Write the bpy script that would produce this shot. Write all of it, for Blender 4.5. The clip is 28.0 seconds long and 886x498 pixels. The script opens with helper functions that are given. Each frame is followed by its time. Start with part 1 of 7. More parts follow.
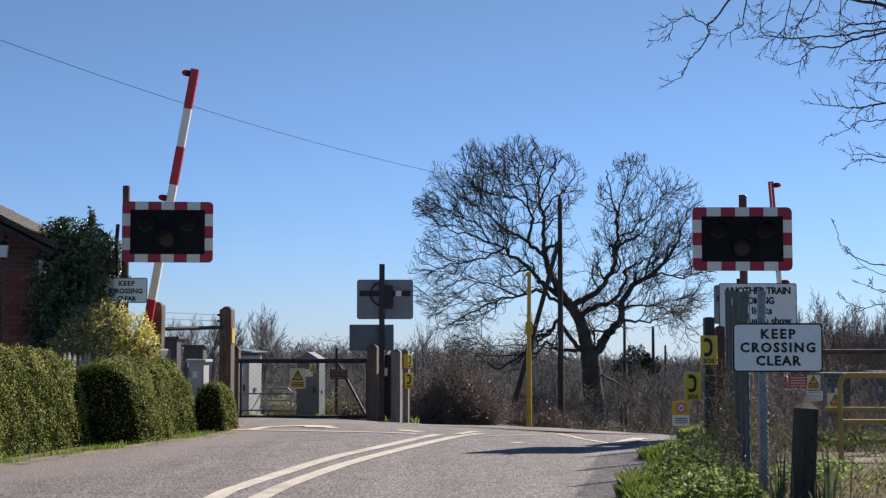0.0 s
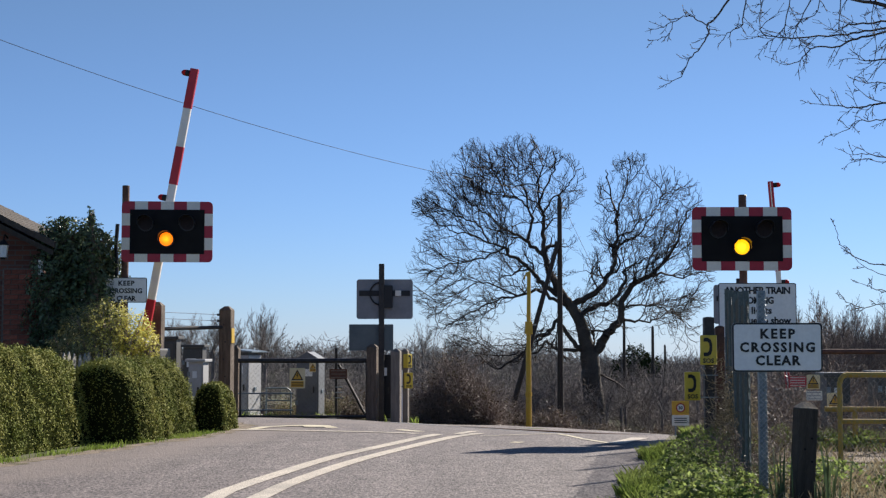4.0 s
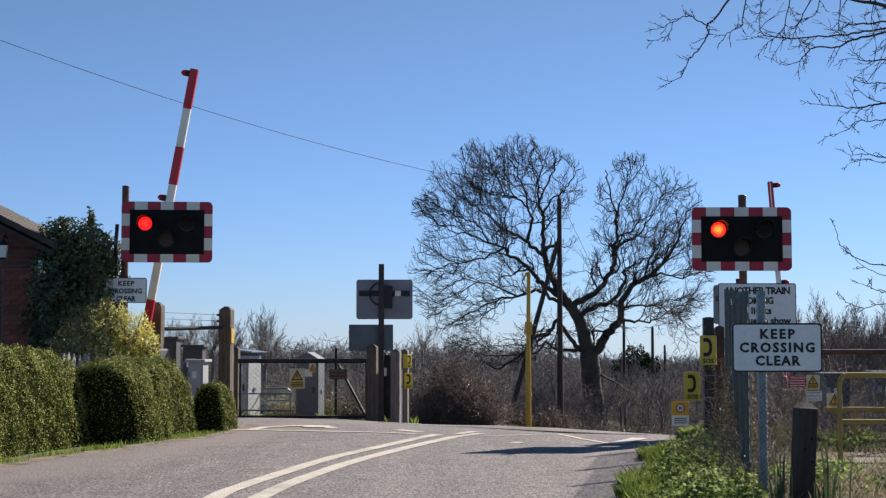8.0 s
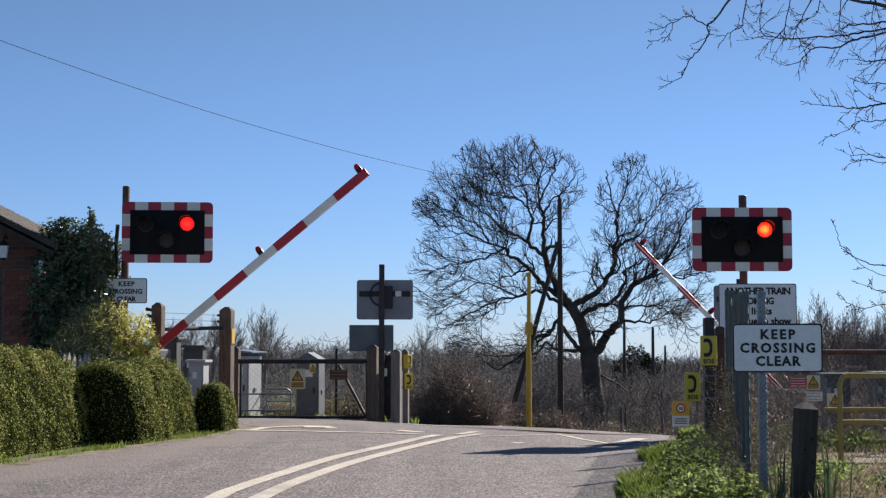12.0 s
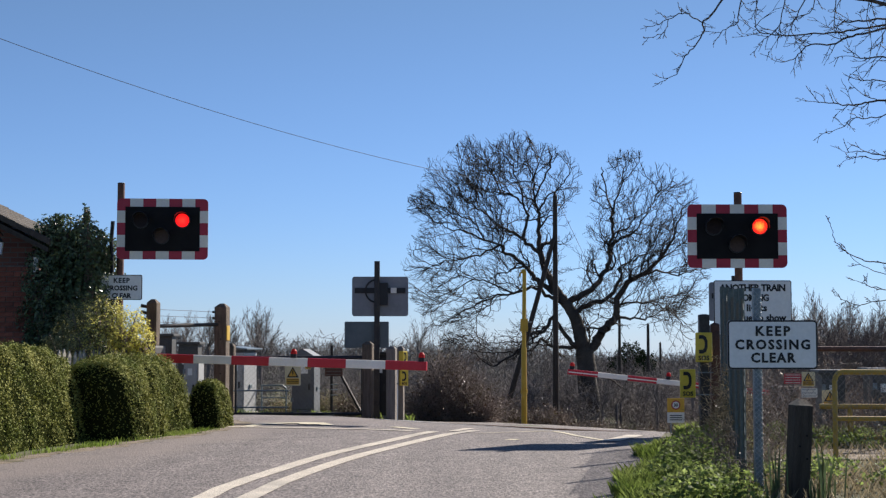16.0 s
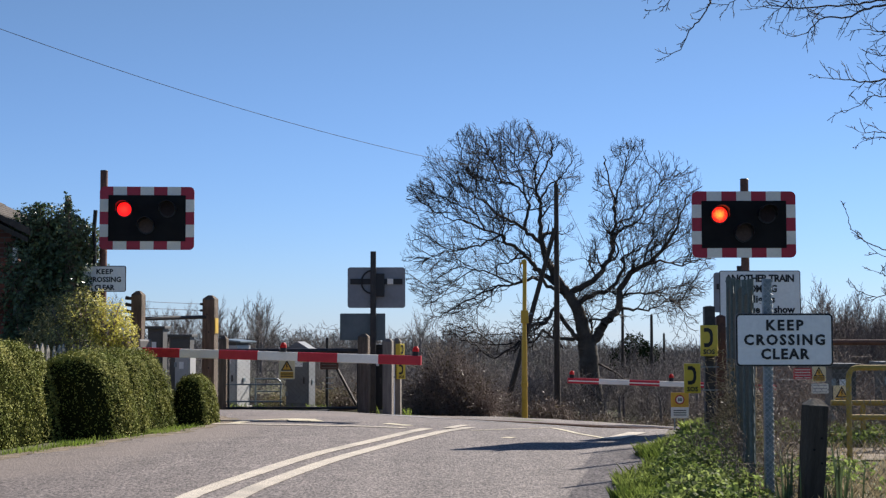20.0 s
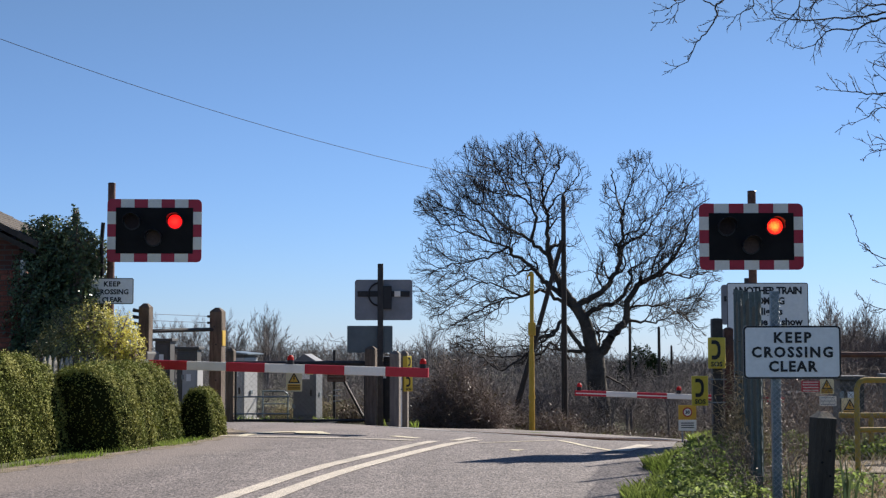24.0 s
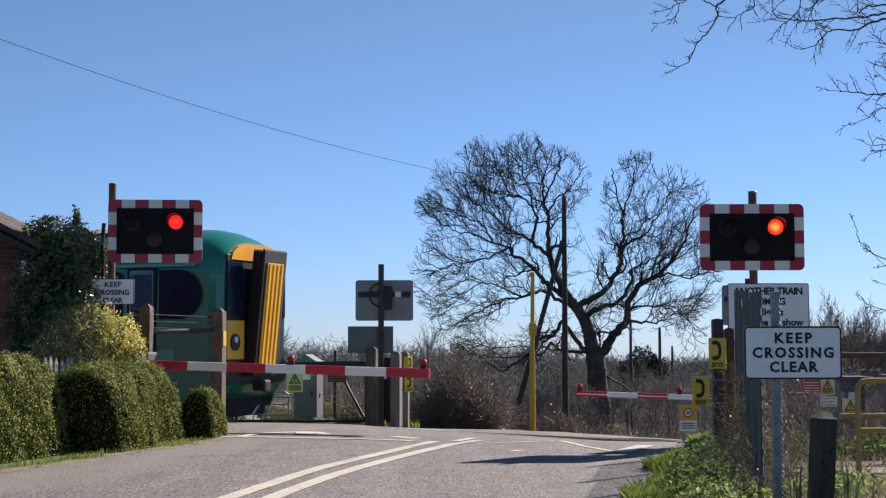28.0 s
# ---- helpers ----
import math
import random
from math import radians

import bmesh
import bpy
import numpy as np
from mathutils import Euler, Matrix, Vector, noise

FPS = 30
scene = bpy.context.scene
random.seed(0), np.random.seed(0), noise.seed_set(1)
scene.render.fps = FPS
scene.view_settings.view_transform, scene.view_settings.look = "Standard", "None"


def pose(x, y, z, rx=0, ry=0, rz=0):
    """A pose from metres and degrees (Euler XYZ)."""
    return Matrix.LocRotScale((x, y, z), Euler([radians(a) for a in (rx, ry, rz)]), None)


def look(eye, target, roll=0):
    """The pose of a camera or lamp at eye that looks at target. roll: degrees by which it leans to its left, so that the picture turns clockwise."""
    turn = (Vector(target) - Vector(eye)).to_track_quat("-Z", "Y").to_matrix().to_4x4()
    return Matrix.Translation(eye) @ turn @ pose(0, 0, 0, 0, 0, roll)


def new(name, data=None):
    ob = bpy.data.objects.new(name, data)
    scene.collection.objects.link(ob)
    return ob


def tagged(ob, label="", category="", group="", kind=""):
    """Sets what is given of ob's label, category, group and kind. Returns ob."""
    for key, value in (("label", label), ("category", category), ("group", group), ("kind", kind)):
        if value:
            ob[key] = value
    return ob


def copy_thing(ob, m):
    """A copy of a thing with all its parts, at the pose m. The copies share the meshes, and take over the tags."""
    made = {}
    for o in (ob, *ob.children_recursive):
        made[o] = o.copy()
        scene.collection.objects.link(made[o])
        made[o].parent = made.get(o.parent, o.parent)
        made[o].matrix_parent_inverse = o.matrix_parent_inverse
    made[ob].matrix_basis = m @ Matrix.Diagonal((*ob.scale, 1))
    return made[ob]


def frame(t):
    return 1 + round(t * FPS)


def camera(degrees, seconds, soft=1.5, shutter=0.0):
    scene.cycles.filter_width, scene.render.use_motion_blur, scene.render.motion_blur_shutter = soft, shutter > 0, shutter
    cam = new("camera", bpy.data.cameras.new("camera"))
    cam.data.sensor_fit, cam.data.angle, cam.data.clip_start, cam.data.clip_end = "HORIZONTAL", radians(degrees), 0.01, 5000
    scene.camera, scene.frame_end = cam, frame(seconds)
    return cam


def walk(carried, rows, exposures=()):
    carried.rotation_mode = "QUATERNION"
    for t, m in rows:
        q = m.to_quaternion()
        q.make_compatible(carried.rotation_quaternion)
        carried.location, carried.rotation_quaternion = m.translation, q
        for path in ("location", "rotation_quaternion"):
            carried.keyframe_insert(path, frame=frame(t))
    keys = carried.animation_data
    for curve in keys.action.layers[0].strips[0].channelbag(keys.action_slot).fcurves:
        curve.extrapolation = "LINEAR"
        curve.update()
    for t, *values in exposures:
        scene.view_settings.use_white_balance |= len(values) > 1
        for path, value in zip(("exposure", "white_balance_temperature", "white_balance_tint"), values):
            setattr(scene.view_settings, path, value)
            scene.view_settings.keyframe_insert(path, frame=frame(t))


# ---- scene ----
# Camera: handheld on the right of a narrow road, looking at a level crossing.
cam = camera(33.57, 28.0, soft=1.3)
walk(cam, [
    (0, pose(0.000, 0.000, 1.170, 93.841, -0.00, -0.005)),
    (3, pose(0.000, 0.000, 1.170, 93.845, -0.00, 0.000)),
    (3.5, pose(0.000, 0.000, 1.170, 93.837, -0.00, -0.011)),
    (5.5, pose(0.000, 0.000, 1.170, 93.829, -0.00, -0.034)),
    (6, pose(0.000, 0.000, 1.170, 93.846, -0.00, -0.065)),
    (6.5, pose(0.000, 0.000, 1.170, 93.826, -0.00, -0.119)),
    (7, pose(0.000, 0.000, 1.170, 93.833, -0.00, -0.093)),
    (7.5, pose(0.000, 0.000, 1.170, 93.845, -0.00, -0.037)),
    (8, pose(0.000, 0.000, 1.170, 93.841, -0.00, -0.028)),
    (12, pose(0.000, 0.000, 1.170, 93.856, -0.00, -0.013)),
    (12.5, pose(0.000, 0.000, 1.170, 93.851, -0.00, -0.001)),
    (14.5, pose(0.000, 0.000, 1.170, 93.825, -0.00, -0.138)),
    (15, pose(0.000, 0.000, 1.170, 93.807, -0.00, -0.199)),
    (15.5, pose(0.000, 0.000, 1.170, 93.792, -0.00, -0.230)),
    (16, pose(0.000, 0.000, 1.170, 93.727, -0.00, -0.196)),
    (16.5, pose(0.000, 0.000, 1.170, 93.657, -0.00, -0.138)),
    (16.7, pose(0.043, 0.268, 1.181, 93.683, 0.025, -0.053)),
    (16.9, pose(0.120, 0.754, 1.202, 93.729, 0.072, 0.100)),
    (17, pose(0.129, 0.811, 1.205, 93.735, 0.077, 0.118)),
    (17.5, pose(0.129, 0.811, 1.205, 93.809, 0.077, 0.092)),
    (18, pose(0.129, 0.811, 1.205, 93.843, 0.077, 0.092)),
    (18.5, pose(0.129, 0.811, 1.205, 93.807, 0.077, 0.059)),
    (19, pose(0.129, 0.811, 1.205, 93.538, 0.077, 0.038)),
    (19.5, pose(0.129, 0.811, 1.205, 93.231, 0.077, 0.025)),
    (20, pose(0.129, 0.811, 1.205, 93.364, 0.077, -0.049)),
    (20.5, pose(0.129, 0.811, 1.205, 93.583, 0.077, -0.109)),
    (21, pose(0.129, 0.811, 1.205, 93.675, 0.077, -0.120)),
    (21.5, pose(0.129, 0.811, 1.205, 93.709, 0.077, -0.077)),
    (23.5, pose(0.129, 0.811, 1.205, 93.844, 0.077, 0.228)),
    (24, pose(0.129, 0.811, 1.205, 93.844, 0.077, 0.231)),
    (24.5, pose(0.129, 0.811, 1.205, 93.843, 0.077, 0.233)),
    (25, pose(0.129, 0.811, 1.205, 93.844, 0.077, 0.239)),
    (25.5, pose(0.129, 0.811, 1.205, 93.843, 0.077, 0.243)),
    (26, pose(0.129, 0.811, 1.205, 93.844, 0.077, 0.256)),
    (26.5, pose(0.129, 0.811, 1.205, 93.854, 0.077, 0.255)),
    (27, pose(0.129, 0.811, 1.205, 93.849, 0.077, 0.252)),
    (27.5, pose(0.129, 0.811, 1.205, 93.863, 0.077, 0.255)),
    (28, pose(0.129, 0.811, 1.205, 93.864, 0.077, 0.259)),
], exposures=((0, 0.8), (16.5, 0.8), (17, 0.86), (28, 0.86)))

# ---- world and sun ----
SUN_AZ, SUN_EL = 40.5, 31.5
world = bpy.data.worlds.new("sky")
scene.world = world
world.use_nodes = True
wn = world.node_tree.nodes
sky = wn.new("ShaderNodeTexSky")
sky.sky_type = "NISHITA"
sky.sun_disc = False
sky.sun_elevation, sky.sun_rotation = radians(SUN_EL), radians(SUN_AZ)
sky.air_density, sky.dust_density, sky.ozone_density = 1.0, 0.0, 6.0
wn["Background"].inputs["Strength"].default_value = 0.0505
tint = wn.new("ShaderNodeMixRGB")
tint.blend_type = "MULTIPLY"
tint.inputs[0].default_value = 1.0
hue = wn.new("ShaderNodeMixRGB")
hue.inputs[1].default_value, hue.inputs[2].default_value = (0.78, 0.97, 1.5, 1), (1.03, 1.0, 1.05, 1)
up, height = wn.new("ShaderNodeTexCoord"), wn.new("ShaderNodeSeparateXYZ")
rise = wn.new("ShaderNodeMapRange")
rise.inputs["From Min"].default_value, rise.inputs["From Max"].default_value = -0.02, 0.24
world.node_tree.links.new(up.outputs["Generated"], height.inputs[0])
world.node_tree.links.new(height.outputs["Z"], rise.inputs["Value"])
world.node_tree.links.new(rise.outputs["Result"], hue.inputs[0])
world.node_tree.links.new(hue.outputs[0], tint.inputs[2])
world.node_tree.links.new(sky.outputs["Color"], tint.inputs[1])
world.node_tree.links.new(tint.outputs[0], wn["Background"].inputs["Color"])
sun_dir = Vector((math.sin(radians(SUN_AZ)) * math.cos(radians(SUN_EL)), math.cos(radians(SUN_AZ)) * math.cos(radians(SUN_EL)), math.sin(radians(SUN_EL))))
sun = new("sun", bpy.data.lights.new("sun", "SUN"))
sun.data.energy, sun.data.angle, sun.data.color = 5.0, radians(0.53), (1.0, 0.93, 0.84)
sun.matrix_world = look(sun_dir * 100, (0, 0, 0))
scene.view_settings.exposure = 0.8


# ---- materials ----
def surf(name, c1, c2, scale=8.0, rough=0.6, bump=0.2, metal=0.0, fine=6.0, island=0.0, spec=0.4, stain=None, trans=0.0, obj_random=0.0, stretch=(1, 1, 1), grain_amount=0.22):
    """Two-scale procedural surface: broad patches between c1 and c2, fine grain, relief."""
    m = bpy.data.materials.new(name)
    m.use_nodes = True
    nt = m.node_tree
    n, ln = nt.nodes, nt.links.new
    b = n["Principled BSDF"]
    geo = n.new("ShaderNodeNewGeometry")
    tc = n.new("ShaderNodeTexCoord")
    mp = n.new("ShaderNodeMapping")
    mp.inputs["Scale"].default_value = stretch
    ln(tc.outputs["Object"], mp.inputs["Vector"])
    n1 = n.new("ShaderNodeTexNoise")
    n1.inputs["Scale"].default_value, n1.inputs["Detail"].default_value = scale, 5
    n2 = n.new("ShaderNodeTexNoise")
    n2.inputs["Scale"].default_value, n2.inputs["Detail"].default_value = scale * fine, 3
    ln(mp.outputs["Vector"], n1.inputs["Vector"])
    ln(mp.outputs["Vector"], n2.inputs["Vector"])
    mix = n.new("ShaderNodeMixRGB")
    mix.inputs[1].default_value, mix.inputs[2].default_value = (*c1, 1), (*c2, 1)
    ramp = n.new("ShaderNodeMapRange")
    ramp.inputs["From Min"].default_value, ramp.inputs["From Max"].default_value = 0.35, 0.65
    ln(n1.outputs["Fac"], ramp.inputs["Value"])
    ln(ramp.outputs["Result"], mix.inputs[0])
    colour = mix.outputs[0]
    grain = n.new("ShaderNodeHueSaturation")
    gr = n.new("ShaderNodeMapRange")
    gr.inputs["From Min"].default_value, gr.inputs["From Max"].default_value = 0.3, 0.7
    gr.inputs["To Min"].default_value, gr.inputs["To Max"].default_value = 1 - grain_amount, 1 + grain_amount
    ln(n2.outputs["Fac"], gr.inputs["Value"])
    ln(gr.outputs["Result"], grain.inputs["Value"])
    ln(colour, grain.inputs["Color"])
    colour = grain.outputs["Color"]
    for amount, kind in ((island, "island"), (obj_random, "object")):
        if amount:
            hs = n.new("ShaderNodeHueSaturation")
            rr = n.new("ShaderNodeMapRange")
            rr.inputs["To Min"].default_value, rr.inputs["To Max"].default_value = 1 - amount, 1 + amount
            if kind == "island":
                ln(geo.outputs["Random Per Island"], rr.inputs["Value"])
            else:
                oi = n.new("ShaderNodeObjectInfo")
                ln(oi.outputs["Random"], rr.inputs["Value"])
            ln(rr.outputs["Result"], hs.inputs["Value"])
            ln(colour, hs.inputs["Color"])
            colour = hs.outputs["Color"]
    if stain:
        n3 = n.new("ShaderNodeTexNoise")
        n3.inputs["Scale"].default_value, n3.inputs["Detail"].default_value = scale * 0.37, 8
        ln(tc.outputs["Object"], n3.inputs["Vector"])
        r3 = n.new("ShaderNodeMapRange")
        r3.inputs["From Min"].default_value, r3.inputs["From Max"].default_value = 0.52, 0.7
        ln(n3.outputs["Fac"], r3.inputs["Value"])
        m3 = n.new("ShaderNodeMixRGB")
        m3.inputs[2].default_value = (*stain, 1)
        ln(r3.outputs["Result"], m3.inputs[0])
        ln(colour, m3.inputs[1])
        colour = m3.outputs[0]
    ln(colour, b.inputs["Base Color"])
    b.inputs["Roughness"].default_value, b.inputs["Metallic"].default_value = rough, metal
    b.inputs["Specular IOR Level"].default_value = spec
    if bump:
        bp = n.new("ShaderNodeBump")
        bp.inputs["Strength"].default_value, bp.inputs["Distance"].default_value = bump, 0.02
        ln(n2.outputs["Fac"], bp.inputs["Height"])
        ln(bp.outputs["Normal"], b.inputs["Normal"])
    if trans:
        tr = n.new("ShaderNodeBsdfTranslucent")
        ln(colour, tr.inputs["Color"])
        ms = n.new("ShaderNodeMixShader")
        ms.inputs[0].default_value = trans
        ln(b.outputs[0], ms.inputs[1])
        ln(tr.outputs[0], ms.inputs[2])
        ln(ms.outputs[0], n["Material Output"].inputs["Surface"])
    return m


def asphalt(name):
    """Worn road surface: pale aggregate speckle, patchy binder, long wheel-worn bands along the road."""
    m = bpy.data.materials.new(name)
    m.use_nodes = True
    n, ln = m.node_tree.nodes, m.node_tree.links.new
    b = n["Principled BSDF"]
    tc = n.new("ShaderNodeTexCoord")

    def field(scale, detail, lo, hi, to_lo, to_hi, mapping=None):
        t = n.new("ShaderNodeTexNoise")
        t.inputs["Scale"].default_value, t.inputs["Detail"].default_value = scale, detail
        if mapping:
            mp = n.new("ShaderNodeMapping")
            mp.inputs["Rotation"].default_value, mp.inputs["Scale"].default_value = (0, 0, radians(11.6)), mapping
            ln(tc.outputs["Object"], mp.inputs["Vector"])
            ln(mp.outputs["Vector"], t.inputs["Vector"])
        else:
            ln(tc.outputs["Object"], t.inputs["Vector"])
        r = n.new("ShaderNodeMapRange")
        for key, value in (("From Min", lo), ("From Max", hi), ("To Min", to_lo), ("To Max", to_hi)):
            r.inputs[key].default_value = value
        ln(t.outputs["Fac"], r.inputs["Value"])
        return r.outputs["Result"], t.outputs["Fac"]

    bands, _ = field(1.0, 3, 0.35, 0.65, 0.0, 1.0, (1.5, 0.05, 1.0))
    patch, _ = field(2.4, 8, 0.3, 0.7, 0.84, 1.16)
    speck, raw = field(48.0, 4, 0.34, 0.66, 0.3, 1.85, (1.0, 0.42, 1.0))
    mix = n.new("ShaderNodeMixRGB")
    mix.inputs[1].default_value, mix.inputs[2].default_value = (0.108, 0.089, 0.084, 1), (0.15, 0.126, 0.118, 1)
    ln(bands, mix.inputs[0])
    mul = n.new("ShaderNodeMath")
    mul.operation = "MULTIPLY"
    ln(patch, mul.inputs[0])
    ln(speck, mul.inputs[1])
    hs = n.new("ShaderNodeHueSaturation")
    ln(mul.outputs[0], hs.inputs["Value"])
    ln(mix.outputs[0], hs.inputs["Color"])
    # a trail of dust that traffic leaves along the hedge-side wheel track
    sep = n.new("ShaderNodeSeparateXYZ")
    ln(tc.outputs["Object"], sep.inputs[0])
    off = n.new("ShaderNodeMath")
    off.operation, off.inputs[1].default_value = "MULTIPLY_ADD", -0.2023
    ln(sep.outputs[1], off.inputs[0])
    ln(sep.outputs[0], off.inputs[2])
    wander, _ = field(0.9, 5, 0.3, 0.7, -0.35, 0.35)
    shift = n.new("ShaderNodeMath")
    ln(off.outputs[0], shift.inputs[0])
    ln(wander, shift.inputs[1])
    gap = n.new("ShaderNodeMath")
    gap.operation, gap.inputs[1].default_value = "ADD", 3.947 + 2.62
    ln(shift.outputs[0], gap.inputs[0])
    size = n.new("ShaderNodeMath")
    size.operation = "ABSOLUTE"
    ln(gap.outputs[0], size.inputs[0])
    trail = n.new("ShaderNodeMapRange")
    for key, value in (("From Min", 0.15), ("From Max", 0.75), ("To Min", 0.7), ("To Max", 0.0)):
        trail.inputs[key].default_value = value
    ln(size.outputs[0], trail.inputs["Value"])
    dust = n.new("ShaderNodeMixRGB")
    dust.inputs[2].default_value = (0.19, 0.155, 0.138, 1)
    ln(trail.outputs["Result"], dust.inputs[0])
    ln(hs.outputs["Color"], dust.inputs[1])
    ln(dust.outputs[0], b.inputs["Base Color"])
    b.inputs["Roughness"].default_value = 0.85
    bp = n.new("ShaderNodeBump")
    bp.inputs["Strength"].default_value, bp.inputs["Distance"].default_value = 0.8, 0.012
    ln(raw, bp.inputs["Height"])
    ln(bp.outputs["Normal"], b.inputs["Normal"])
    return m


def brickwork(name):
    """Brick courses 75 mm high for walls that stay in the background."""
    m = surf(name, (0.25, 0.08, 0.05), (0.33, 0.12, 0.07), 6, 0.85, 0.2)
    n, ln = m.node_tree.nodes, m.node_tree.links.new
    tc = n.new("ShaderNodeTexCoord")
    sep, com = n.new("ShaderNodeSeparateXYZ"), n.new("ShaderNodeCombineXYZ")
    ln(tc.outputs["Object"], sep.inputs[0])
    ln(sep.outputs[0], com.inputs[0])
    ln(sep.outputs[2], com.inputs[1])
    bt = n.new("ShaderNodeTexBrick")
    for key, value in (("Color1", (0.11, 0.036, 0.026, 1)), ("Color2", (0.2, 0.075, 0.047, 1)), ("Mortar", (0.12, 0.095, 0.08, 1)), ("Scale", 1.0), ("Mortar Size", 0.01), ("Brick Width", 0.225), ("Row Height", 0.075)):
        bt.inputs[key].default_value = value
    ln(com.outputs[0], bt.inputs["Vector"])
    ln(bt.outputs["Color"], n["Principled BSDF"].inputs["Base Color"])
    return m


def glow(name, rim, core, strength, radius=0.1):
    """A lit lens: hotter in the middle, with the moulded pattern of the glass."""
    m = bpy.data.materials.new(name)
    m.use_nodes = True
    n, ln = m.node_tree.nodes, m.node_tree.links.new
    b = n["Principled BSDF"]
    tc = n.new("ShaderNodeTexCoord")
    dist = n.new("ShaderNodeVectorMath")
    dist.operation = "LENGTH"
    ln(tc.outputs["Object"], dist.inputs[0])
    v = n.new("ShaderNodeTexVoronoi")
    v.inputs["Scale"].default_value = 45
    ln(tc.outputs["Object"], v.inputs["Vector"])
    add = n.new("ShaderNodeMath")
    add.operation = "MULTIPLY_ADD"
    add.inputs[1].default_value = 0.05
    ln(v.outputs["Distance"], add.inputs[0])
    ln(dist.outputs["Value"], add.inputs[2])
    r = n.new("ShaderNodeMapRange")
    r.inputs["From Min"].default_value, r.inputs["From Max"].default_value = radius * 0.25, radius * 1.1
    ln(add.outputs[0], r.inputs["Value"])
    mix = n.new("ShaderNodeMixRGB")
    mix.inputs[1].default_value, mix.inputs[2].default_value = (*core, 1), (*rim, 1)
    ln(r.outputs["Result"], mix.inputs[0])
    b.inputs["Base Color"].default_value = (*rim, 1)
    b.inputs["Emission Strength"].default_value = strength
    ln(mix.outputs[0], b.inputs["Emission Color"])
    return m


